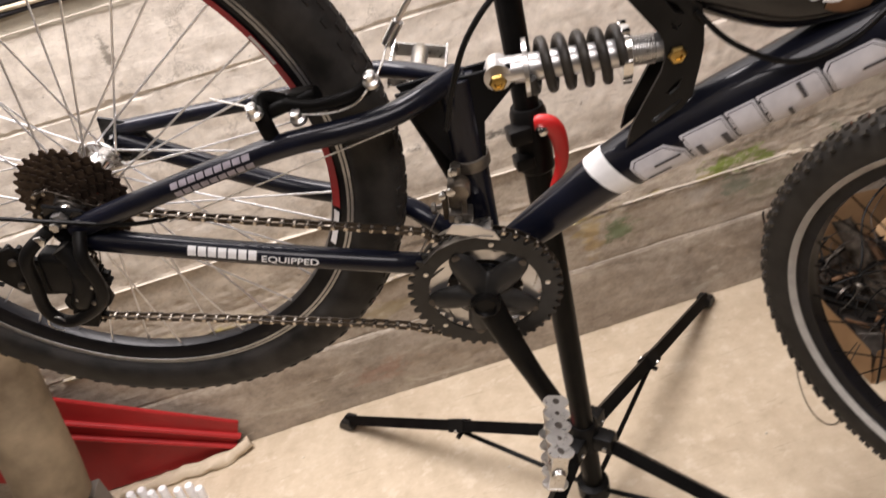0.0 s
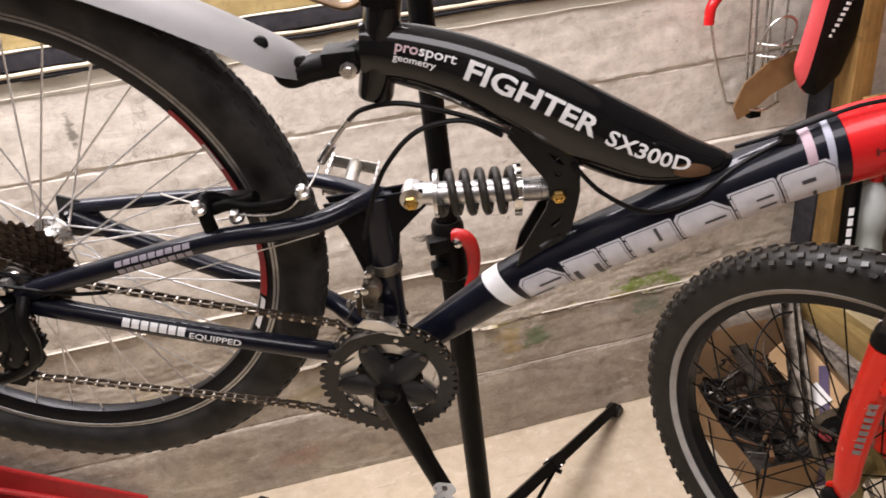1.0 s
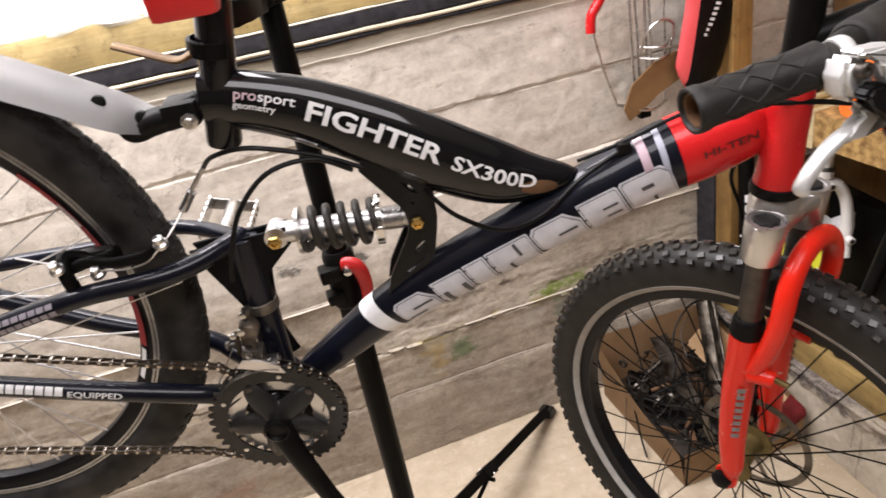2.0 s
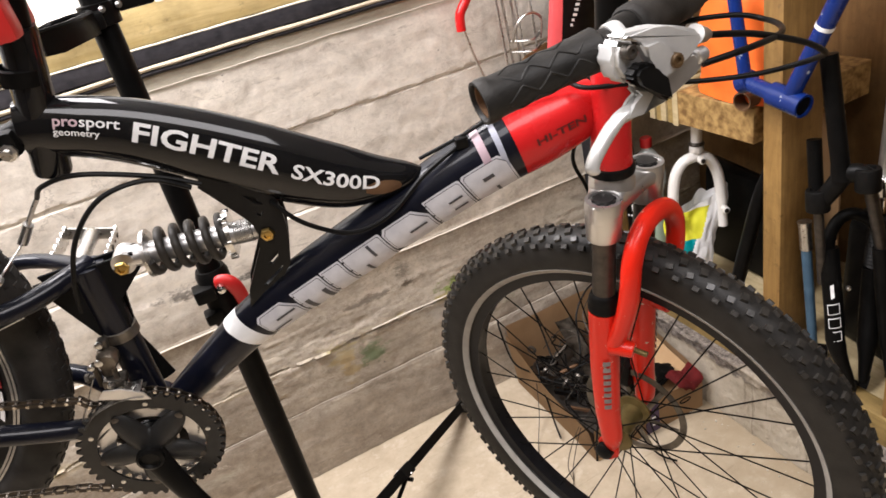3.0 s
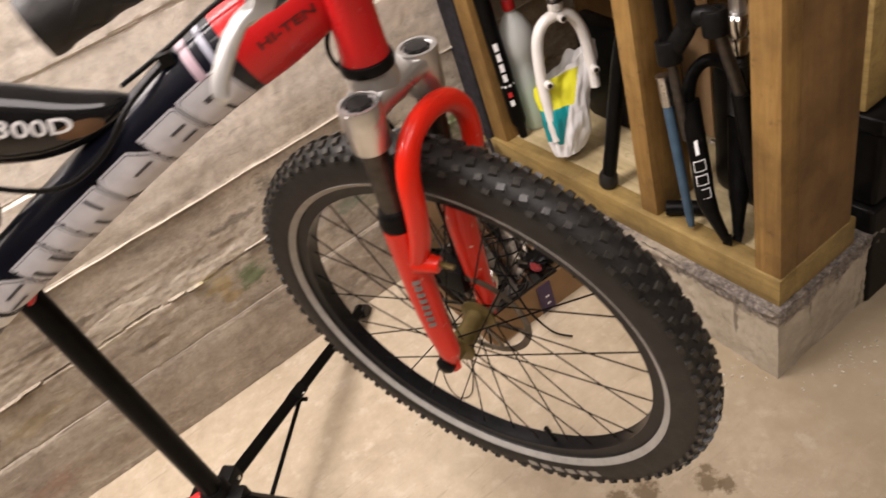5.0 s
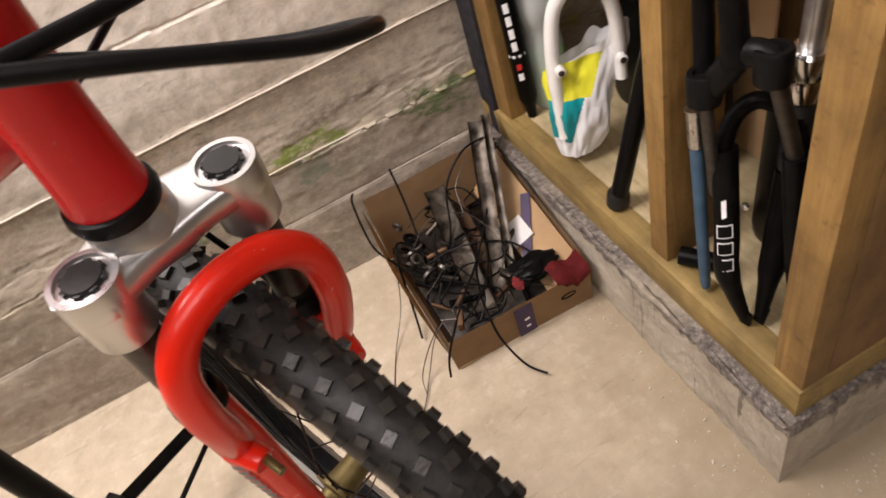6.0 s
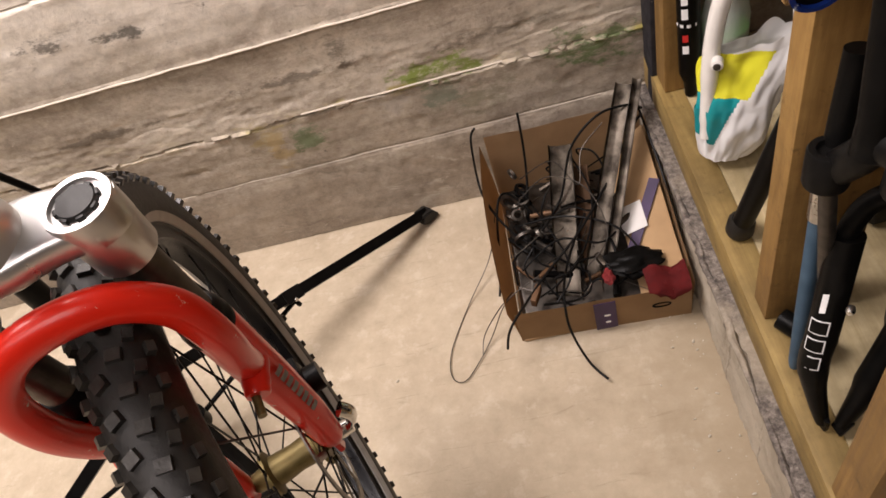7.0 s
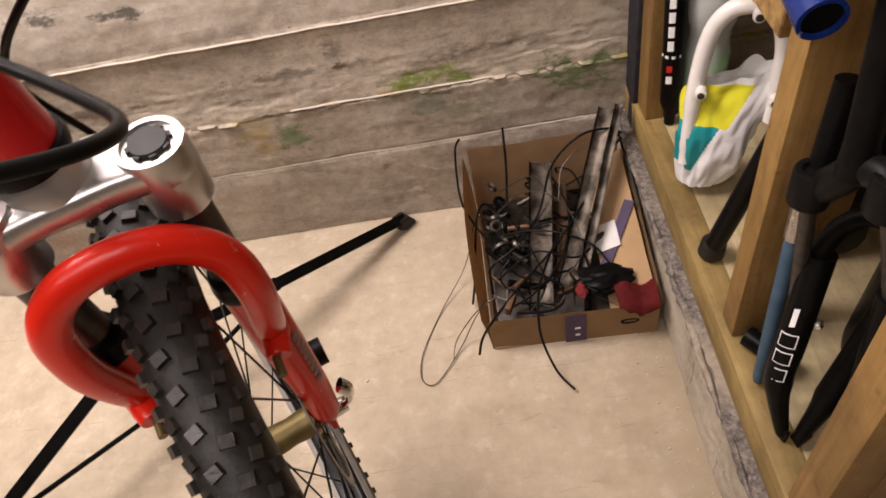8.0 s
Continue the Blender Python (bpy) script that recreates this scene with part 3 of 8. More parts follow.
def board_wall():
    """Poured concrete with the marks of the form boards: each course stands a little in or out, with fins, chips and a ragged mortar smear at the joints."""
    bm = bmesh.new()
    xs = [-2.2 + 4.5 * i / 840 for i in range(841)]
    zs = sorted({round(a + (b - a) * k / 18, 4) for a, b in zip(COURSES, COURSES[1:]) for k in range(19)}
                | {round(c + d, 4) for c in COURSES[1:-1] for d in (-0.006, -0.003, 0.003, 0.006)} | {round(0.306 + 0.003 * k, 4) for k in range(40)})
    rows = []
    for z in zs:
        row = []
        for x in xs:
            wob = 0.003 * noise.noise(V(x * 3, 5, 0)) + 0.0015 * noise.noise(V(x * 14, 9, 0))
            zz = z - wob * (0.0 if z < 0.02 else 1.0)
            n = sum(zz > c for c in COURSES[1:-1])
            y = 1.70 + (-0.026 + 0.020 * min(1.0, z / 0.19), -0.004, 0.002, -0.003, 0.001, -0.002)[n]
            y += 0.004 * noise.noise(V(x * 2.2, n * 7.0, z * 5)) + 0.0014 * noise.noise(V(x * 7, n * 3.0, z * 40)) + 0.0010 * noise.noise(V(x * 18, n * 3.0, z * 70))
            y += 0.0014 * noise.noise(V(x * 50, n, z * 90))
            chip = noise.noise(V(x * 16, 4, z * 34))
            if chip > 0.48:
                y += 0.012 * (chip - 0.48)
            if abs(zz - 0.51) < 0.004:
                y -= 0.002 + 0.001 * noise.noise(V(x * 20, 1, 1))
            if 0.30 < z < 0.43:
                low = 0.330 + 0.010 * noise.noise(V(x * 7, 2, 0)) + 0.006 * noise.noise(V(x * 27, 6, 0))
                high = 0.372 + 0.022 * noise.noise(V(x * 4, 8, 0)) + 0.012 * noise.noise(V(x * 22, 1, z * 20))
                if low < z < high:
                    y -= 0.009 * (1.0 - 0.75 * (z - low) / max(high - low, 0.001)) * (0.75 + 0.5 * noise.noise(V(x * 9, 3, z * 12)))
                elif low - 0.006 < z <= low:
                    y += 0.003
            if abs(zz - 0.89) < 0.0035 or abs(zz - 0.70) < 0.003:
                y += 0.0028
            if abs(zz - 0.19) < 0.004:
                y += 0.0015
            row.append(bm.verts.new((x, y, z)))
        rows.append(row)
    for a, b in zip(rows, rows[1:]):
        for i in range(len(xs) - 1):
            bm.faces.new((a[i], a[i + 1], b[i + 1], b[i]))
    back = [bm.verts.new((x, 1.90, z)) for x, z in ((xs[0], 0), (xs[-1], 0), (xs[-1], 1.085), (xs[0], 1.085))]
    bm.faces.new(back)
    bm.faces.new([*rows[-1], back[2], back[3]])
    bm.faces.new([*reversed(rows[0]), back[0], back[1]])
    return bm


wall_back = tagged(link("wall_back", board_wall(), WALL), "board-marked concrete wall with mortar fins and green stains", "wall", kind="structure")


def mortar_fin(z, x0, x1, r, seed, y=1.693):
    pts = []
    k = 0
    x = x0
    while x < x1:
        pts.append((x, y + 0.001 * noise.noise(V(x * 8, seed, 0)), z + 0.003 * noise.noise(V(x * 3, 5, 0)) + 0.0015 * noise.noise(V(x * 14, 9, 0)) + 0.0012 * noise.noise(V(x * 60, seed, 4))))
        x += 0.02
    rs = [r * (0.7 + 0.6 * abs(noise.noise(V(p[0] * 23, seed, 2)))) for p in pts]
    return tube(pts, rs, 6)


part("mortar_fin", mortar_fin(0.51, -2.1, 2.2, 0.0028, 1), PALE_MORTAR, wall_back, "pale squeezed-out mortar line")

part("mortar_fin", mortar_fin(1.0525, -2.1, 2.2, 0.0016, 8, 1.6955), PALE_MORTAR, wall_back, "thin pale mortar line")
part("mortar_fin", mortar_fin(0.1915, 0.35, 1.55, 0.0009, 3, 1.6945), PALE_MORTAR, wall_back, "thin pale mortar line")
part("mortar_fin", mortar_fin(0.338, 0.93, 1.36, 0.0023, 5, 1.690), PALE_MORTAR, wall_back, "thin pale mortar line")

# timber and tar strip above the concrete, and the white wall over it
top = thing("window_ledge", (0, 1.72, 1.085), "yellow timber beam over a tarred strip, edged with foam", "trim", kind="structure")
part("tar_strip", roughen(box((4.5, 0.20, 0.0330), (0.05, 1.797, 1.1148), 0.003), 0.0025, 0.03), TAR_AND_GAP, top, "grey-black tarred strip")
part("lath", roughen(tube([(-2.2 + 0.04 * i, 1.690 + 0.002 * noise.noise(V(i * 0.3, 2, 0)), 1.0925 + 0.0015 * noise.noise(V(i * 0.23, 7, 0))) for i in range(113)], 0.0042, 8, flat=0.0044), 0.0022, 0.016), LATH, top, "pale bare lath")
# black bead drawn in for the dark open gap under the lath
part("black_gap", tube([(-2.2 + 0.025 * i, 1.693, 1.0835 + 0.0025 * noise.noise(V(i * 0.31, 0, 0))) for i in range(180)], [0.0052 + 0.0034 * noise.noise(V(i * 0.19, 4, 0)) for i in range(180)], 6), TAR_AND_GAP, top)
part("edge_bead", roughen(tube([(-2.2 + 0.025 * i, 1.698, 1.1318 + 0.0018 * noise.noise(V(i * 0.27, 5, 0))) for i in range(180)], [0.0022 + 0.0016 * noise.noise(V(i * 0.4, 6, 0)) for i in range(180)], 6), 0.001, 0.02), FOAM, top)
part("beam", box((4.5, 0.16, 0.0755), (0.05, 1.785, 1.1700), 0.004), BEAM, top)
foam = [(-2.2 + 0.03 * i, 1.72 + 0.01 * noise.noise(V(i * 0.35, 3, 0)), 1.207 + 0.012 * noise.noise(V(i * 0.3, 8, 0))) for i in range(150)]
part("foam_bead", roughen(tube(foam, [0.014 + 0.010 * abs(noise.noise(V(i * 0.4, 1, 1))) for i in range(150)], 10), 0.006, 0.02), FOAM, top, "dried mounting foam along the beam")
tagged(link("wall_upper", box((4.5, 0.12, 1.24), (0.05, 1.83, 1.82)), WHITEWALL), "bright white insulated wall above the beam", "wall", kind="structure")
for name, size, at, mat in (
        ("wall_right", (0.12, 3.75, 2.44), (2.36, -0.125, 1.22), DARK_WALL),
        ("wall_left", (0.12, 3.75, 2.44), (-2.26, -0.125, 1.22), DARK_WALL),
        ("wall_front", (4.74, 0.12, 2.44), (0.05, -2.06, 1.22), DARK_WALL)):
    tagged(link(name, box(size, at), mat), "plain bare concrete basement wall", "wall", kind="structure")
tagged(link("ceiling", box((4.8, 4.1, 0.12), (0.05, -0.08, 2.5)), WHITEWALL), "white painted ceiling", "ceiling", kind="structure")


# ---- the bicycle ----
BIKE_O, BIKE_X, BIKE_N, BIKE_Z = V(0.5039, 0.9966, 0.7925), V(0.9659, -0.2588, 0.0), V(-0.2576, -0.9615, -0.0958), V(-0.0248, -0.0926, 0.9954)
HUB = V(1.065, 0.839, 0.561)
FORK_S = V(0.017, -0.043, 0.4005).normalized()
FORK_W = (V(-0.918, -0.394, -0.02) - FORK_S * V(-0.918, -0.394, -0.02).dot(FORK_S)).normalized()
FORK_H = (-FORK_W).cross(FORK_S).normalized()
# the front wheel hangs a little askew between the legs
WHEEL_HUB = HUB - FORK_W * 0.012
WHEEL_S = (HUB + FORK_S * 0.40 - WHEEL_HUB).normalized()
WHEEL_W = (FORK_W * math.cos(0.03) + FORK_H * math.sin(0.03))
WHEEL_W = (WHEEL_W - WHEEL_S * WHEEL_W.dot(WHEEL_S)).normalized()


def B(u, v, w=0.0):
    """A place on the bicycle: ahead of and above the cranks, and out towards the chain side."""
    return BIKE_O + BIKE_X * u + BIKE_Z * v + BIKE_N * w


def F(w, h, s):
    """A place on the fork: out to the chain side, ahead of and above the front hub."""
    return HUB + FORK_W * w + FORK_H * h + FORK_S * s


BIKE_M = axes(BIKE_O, BIKE_X, BIKE_Z)
bike = thing("bicycle", B(0, 0), "black and red full-suspension mountain bike clamped in a repair stand", "bicycle")

# main frame
TOP = [(0.035, 0.392, 0.027, 0.019), (0.06, 0.388, 0.029, 0.020), (0.117, 0.3675, 0.0325, 0.023), (0.17, 0.339, 0.036, 0.026), (0.223, 0.3055, 0.0385, 0.028),
       (0.27, 0.276, 0.038, 0.028), (0.31, 0.2555, 0.034, 0.027), (0.345, 0.245, 0.024, 0.023), (0.375, 0.240, 0.014, 0.016), (0.392, 0.2385, 0.005, 0.006)]
DOWN = [(0.024, 0.019, 0.0155, 0.018), (0.051, 0.039, 0.0185, 0.020), (0.097, 0.070, 0.0225, 0.0225), (0.151, 0.105, 0.0262, 0.025), (0.198, 0.129, 0.0297, 0.027), (0.243, 0.148, 0.0318, 0.028),
        (0.30, 0.171, 0.0335, 0.029), (0.345, 0.189, 0.034, 0.030), (0.40, 0.2105, 0.0355, 0.031), (0.45, 0.229, 0.038, 0.032), (0.485, 0.2405, 0.040, 0.033),
        (0.53, 0.2515, 0.040, 0.033), (0.565, 0.258, 0.035, 0.029), (0.590, 0.261, 0.030, 0.020)]


def dense(rows, steps=5):
    a = smooth_path([(r[0], r[1], r[2]) for r in rows], steps)
    b = smooth_path([(r[3], 0, 0) for r in rows], steps)
    return [(p.x, p.y, p.z, q.x) for p, q in zip(a, b)]


def oval(rows, seg=28):
    """An oval tube in the plane of the bicycle."""
    bm, rings = bmesh.new(), []
    for i, (u, v, r, f) in enumerate(rows):
        a, b = rows[max(i - 1, 0)], rows[min(i + 1, len(rows) - 1)]
        t = (BIKE_X * (b[0] - a[0]) + BIKE_Z * (b[1] - a[1])).normalized()
        up = t.cross(BIKE_N) if t.cross(BIKE_N).z > 0 else BIKE_N.cross(t)
        rings.append([bm.verts.new(B(u, v) + up * r * math.sin(k) + BIKE_N * f * math.cos(k)) for k in (2 * math.pi * j / seg for j in range(seg))])
    for a, b in zip(rings, rings[1:]):
        for k in range(seg):
            bm.faces.new((a[k], a[(k + 1) % seg], b[(k + 1) % seg], b[k]))
    bm.faces.new(rings[0])
    bm.faces.new(rings[-1])
    return bm


def on_tube(rows, u0, lift=0.0006, turn=0.0, scale=1.0):
    """Lays flat lettering on an oval tube: x runs along its axis from u0, y round it from its outward line."""
    pts, total = [], 0.0
    for a, b in zip(rows, rows[1:]):
        pts.append((total, a, b))
        total += math.hypot(b[0] - a[0], b[1] - a[1])
    start = next((d + (u0 - a[0]) / (b[0] - a[0]) * math.hypot(b[0] - a[0], b[1] - a[1]) for d, a, b in pts if a[0] <= u0 <= b[0]), 0.0)

    def wrap(x, y):
        s = start + x * scale
        d, a, b = next(((d, a, b) for d, a, b in reversed(pts) if d <= s), pts[0])
        k = (s - d) / max(math.hypot(b[0] - a[0], b[1] - a[1]), 1e-6)
        u, v, r, f = (p + (q - p) * k for p, q in zip(a, b))
        t = (BIKE_X * (b[0] - a[0]) + BIKE_Z * (b[1] - a[1])).normalized()
        up = t.cross(BIKE_N) if t.cross(BIKE_N).z > 0 else BIKE_N.cross(t)
        ang = y / (0.5 * (r + f)) + turn
        return B(u, v) + up * (r + lift) * math.sin(ang) + BIKE_N * (f + lift) * math.cos(ang)
    return wrap


TOP_D, DOWN_D = dense(TOP), dense(DOWN)
top_tube = part("top_tube", oval(TOP_D), FRAME_BLACK, bike, "glossy black swollen top tube")
cut = next(i for i, r in enumerate(DOWN_D) if r[0] > 0.487)
down_tube = part("down_tube", oval(DOWN_D[:cut + 1]), FRAME_NAVY, bike, "dark navy down tube")
part("down_tube_front", oval([(r[0], r[1], r[2] + 0.0004, r[3] + 0.0004) for r in DOWN_D[cut:]]), RED_GLOSS, bike, "scuffed red front of the down tube")


def band(rows, u0, u1, slant, lift=0.0006, a0=-2.6, a1=2.6):
    """A painted band round an oval tube, slanted along it."""
    bm = bmesh.new()
    n = 40
    ring = []
    for i in range(n + 1):
        ang = a0 + (a1 - a0) * i / n
        ring.append([bm.verts.new(on_ring(rows, u + slant * math.sin(ang), ang, lift)) for u in (u0, 0.5 * (u0 + u1), u1)])
    for p, q in zip(ring, ring[1:]):
        for k in range(2):
            bm.faces.new((p[k], p[k + 1], q[k + 1], q[k]))
    return bm


def on_ring(rows, u, ang, lift):
    a, b = next(((a, b) for a, b in zip(rows, rows[1:]) if a[0] <= u <= b[0]), rows[-2:])
    k = (u - a[0]) / (b[0] - a[0])
    uu, v, r, f = (p + (q - p) * k for p, q in zip(a, b))
    t = (BIKE_X * (b[0] - a[0]) + BIKE_Z * (b[1] - a[1])).normalized()
    up = t.cross(BIKE_N) if t.cross(BIKE_N).z > 0 else BIKE_N.cross(t)
    return B(uu, v) + up * (r + lift) * math.sin(ang) + BIKE_N * (f + lift) * math.cos(ang)


part("white_band", band(DOWN_D, 0.1445, 0.162, -0.006), WHITE_PRINT, down_tube)
part("pink_stripe", band(DOWN_D, 0.456, 0.4645, 0.004, a0=-0.5, a1=1.5), STRIPE_PINK, down_tube)
part("grey_stripe", band(DOWN_D, 0.474, 0.480, 0.004, a0=-0.6, a1=1.5), STRIPE_GREY, down_tube)

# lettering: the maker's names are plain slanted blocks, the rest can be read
def blocks(edges, height, rows, u0, turn, parent, slant=-0.12):
    """A row of plain outlined plates of uneven breadth, each with one dark slit."""
    for i, (a, b) in enumerate(zip(edges, edges[1:])):
        tall = height * (0.94 + 0.02 * i)
        for shrink, m, lift in ((0.0, SILVER_PRINT, 0.0006), (0.0019, DARK_PRINT, 0.0010), (0.0025, SILVER_PRINT, 0.0014)):
            x0, x1, y0, y1 = a + 0.0008 + shrink, b - 0.0008 - shrink, -tall / 2 + shrink, tall / 2 - shrink
            c = (0.013, 0.0015, 0.001, 0.0015, 0.013, 0.002, 0.007)[i % 7]
            outline = [(x0 + c, y0), (x1 - c * 0.4, y0), (x1, y0 + c * 0.4), (x1, y1 - c), (x1 - c, y1), (x0 + c * 0.4, y1), (x0, y1 - c * 0.4), (x0, y0 + c)]
            part("logo_block", flat_shape([(x + slant * y, y) for x, y in outline], on_tube(rows, u0, lift, turn)), m, parent)
        for fx, fy, wx, wy, lean in SLITS[i]:
            x, y = a + (b - a) * fx, tall * fy
            slit = [(x - wx - lean, y - wy), (x + wx - lean, y - wy), (x + wx + lean, y + wy), (x - wx + lean, y + wy)]
            part("logo_block", flat_shape([(p + slant * q, q) for p, q in slit], on_tube(rows, u0, 0.0018, turn)), DARK_PRINT, parent)


SLITS = (((0.62, 0.12, 0.013, 0.0013, 0.0), (0.34, -0.16, 0.012, 0.0013, 0.0)), ((0.24, -0.14, 0.0030, 0.0105, 0.0), (0.80, -0.14, 0.0030, 0.0105, 0.0)), (),
         ((0.36, -0.22, 0.0018, 0.0080, 0.0), (0.64, 0.22, 0.0018, 0.0080, 0.0)), ((0.66, 0.05, 0.011, 0.0014, 0.0),), ((0.66, 0.13, 0.0085, 0.0013, 0.0), (0.66, -0.13, 0.0085, 0.0013, 0.0)),
         ((0.48, 0.16, 0.0065, 0.0022, 0.0), (0.52, -0.30, 0.0018, 0.0060, 0.0)))
blocks((0.0, 0.052, 0.094, 0.122, 0.176, 0.233, 0.281, 0.336), 0.043, DOWN_D, 0.170, -0.30, down_tube)
part("lettering", letters("FIGHTER", 0.0165, on_tube(TOP_D, 0.128, 0.0007, 0.30), length=0.138, bold=0.06), WHITE_PRINT, top_tube, "white capital lettering")
part("lettering", letters("SX300D", 0.0130, on_tube(TOP_D, 0.256, 0.0007, 0.24), length=0.094, bold=0.05), WHITE_PRINT, top_tube, "white model lettering")
part("lettering", letters("pro", 0.0085, on_tube(TOP_D, 0.0655, 0.0007, 0.45), length=0.021, bold=0.05), PINK_PRINT, top_tube, "small pink-grey lettering")
part("lettering", letters("sport", 0.0085, on_tube(TOP_D, 0.0865, 0.0007, 0.45), length=0.034, bold=0.03), WHITE_PRINT, top_tube, "small white lettering")
part("lettering", letters("geometry", 0.0055, on_tube(TOP_D, 0.0650, 0.0007, 0.10), length=0.040, bold=0.03), WHITE_PRINT, top_tube, "small white lettering")
part("rust_patch", flat_shape([(0.020 * math.cos(k * 0.52) * (1 + 0.2 * math.sin(k * 3.1)), 0.008 * math.sin(k * 0.52)) for k in range(12)], on_tube(TOP_D, 0.345, 0.0005, -0.05)), RUST, top_tube, "brown scuffed patch")

seat_dir = (BIKE_X * 0.245 + BIKE_Z).normalized()
part("seat_tube", lathe([(0.0165, 0.0), (0.0175, 0.004), (0.0175, 0.135), (0.0165, 0.14)], along(B(0.040, 0.345), seat_dir), 24), FRAME_BLACK, bike)
part("seat_post", lathe([(0.0135, 0.0), (0.0135, 0.30)], along(B(0.040, 0.345) + seat_dir * 0.138, seat_dir), 20), SATIN_BLACK, bike)
head = along(F(0.010, -0.0130, 0.4270), FORK_S)
part("head_tube", lathe([(0.0235, 0.0), (0.0240, 0.004), (0.0228, 0.014), (0.0212, 0.055), (0.0215, 0.108), (0.0222, 0.118), (0.0215, 0.122)], head, 28), RED_GLOSS, bike)
part("headset_cup", lathe([(0.019, -0.011), (0.0262, -0.009), (0.0272, -0.004), (0.0262, 0.001), (0.0235, 0.002)], head, 32), BLACK_PLASTIC, bike)
part("headset_top", lathe([(0.0215, 0.122), (0.0225, 0.126), (0.020, 0.136), (0.017, 0.140)], head, 28), BLACK_PLASTIC, bike)
part("lettering", letters("HI-TEN", 0.0072, on_tube(DOWN_D, 0.514, 0.0012, 0.10), length=0.058, bold=0.05), WORN_PRINT, bike, "dark lettering")

# shock and its bracket
BRACKET = [(0.165, 0.297), (0.170, 0.309), (0.192, 0.299), (0.223, 0.282), (0.233, 0.267), (0.2352, 0.251), (0.235, 0.230), (0.232, 0.213), (0.225, 0.184), (0.2155, 0.1725), (0.185, 0.1555), (0.165, 0.141),
           (0.172, 0.164), (0.1995, 0.2115), (0.2035, 0.2255), (0.202, 0.240), (0.198, 0.2485)]
HOLES = ([(0.203, 0.2765), (0.2135, 0.271), (0.220, 0.260), (0.2125, 0.263)], [(0.2085, 0.257), (0.213, 0.250), (0.218, 0.254), (0.2137, 0.2475), (0.2095, 0.250)],
         [(0.202, 0.1905), (0.2105, 0.1987), (0.217, 0.203), (0.214, 0.194), (0.206, 0.188)], [(0.1885, 0.1655), (0.204, 0.1757), (0.216, 0.1835), (0.214, 0.1785), (0.192, 0.1625)])


def pierced_plate(outline, holes, thick, m):
    """A flat plate with holes cut through it."""
    bm = bmesh.new()
    edges = []
    for loop in (outline, *holes):
        vs = [bm.verts.new((x, -thick / 2, z)) for x, z in loop]
        edges += [bm.edges.new((a, b)) for a, b in zip(vs, vs[1:] + vs[:1])]
    bmesh.ops.triangle_fill(bm, edges=edges, use_beauty=True, normal=(0, 1, 0))
    made = bmesh.ops.extrude_face_region(bm, geom=bm.faces[:])
    for v in made["geom"]:
        if isinstance(v, bmesh.types.BMVert):
            v.co.y += thick
    bm.transform(m)
    return bm


for s in (-1, 1):
    part("shock_bracket", pierced_plate(BRACKET, HOLES, 0.0045, BIKE_M @ Matrix.Translation((0, 0.0165 * s, 0))), BRACKET_BLACK, bike, "black pierced shock bracket plate")
shock = part("rear_shock", joined(
    tube([B(0.062, 0.2330), B(0.205, 0.2263)], 0.0125, 20),
    lathe([(0.0125, -0.012), (0.0125, 0.012)], along(B(0.0605, 0.2331), BIKE_N), 20),
    lathe([(0.0115, -0.013), (0.0115, 0.013)], along(B(0.2128, 0.2260), BIKE_N), 20)), ALLOY, bike, "coil-over rear shock with bright threaded body")
SHOCK_A, SHOCK_B = B(0.087, 0.2318), B(0.172, 0.2278)
shock_dir = (SHOCK_B - SHOCK_A).normalized()
coil, side_a = [], BIKE_N
side_b = shock_dir.cross(side_a)
for i in range(5 * 20 + 1):
    a = 2 * math.pi * i / 20
    coil.append(SHOCK_A + (SHOCK_B - SHOCK_A) * (0.03 + 0.94 * i / 100) + side_a * 0.0214 * math.cos(a) + side_b * 0.0214 * math.sin(a))
part("coil_spring", tube(coil, 0.0046, 12), COIL, shock, "dark steel coil spring")
part("spring_plate", lathe([(0.013, -0.003), (0.026, -0.003), (0.026, 0.001), (0.013, 0.002)], along(SHOCK_A, shock_dir), 28), STEEL, shock)
ring = lathe([(0.0125, -0.004), (0.024, -0.004), (0.0245, 0.0), (0.024, 0.004), (0.0125, 0.004)], along(SHOCK_B, shock_dir), 36)
part("preload_ring", joined(ring, *[box((0.006, 0.004, 0.008), (0.0245, 0, 0), 0.001, along(SHOCK_B, shock_dir) @ pose(0, 0, 0, 0, 0, 60 * k)) for k in range(6)]), CHROME, shock)
threads = [lathe([(0.0125, -0.0008), (0.0136, 0.0), (0.0125, 0.0008)], along(SHOCK_B + shock_dir * (0.007 + 0.0022 * k), shock_dir), 24) for k in range(9)]
part("thread", joined(*threads), STEEL, shock)
for u, v, r in ((0.0605, 0.2331, 0.0065), (0.2128, 0.2260, 0.0065)):
    part("pivot_bolt", joined(lathe([(r * 1.25, 0), (r * 1.25, 0.002), (r, 0.004), (r * 0.6, 0.0045), (r * 0.5, 0.002)], along(B(u, v, 0.0195), BIKE_N), 6)), BRASS, bike, "brass pivot bolt")

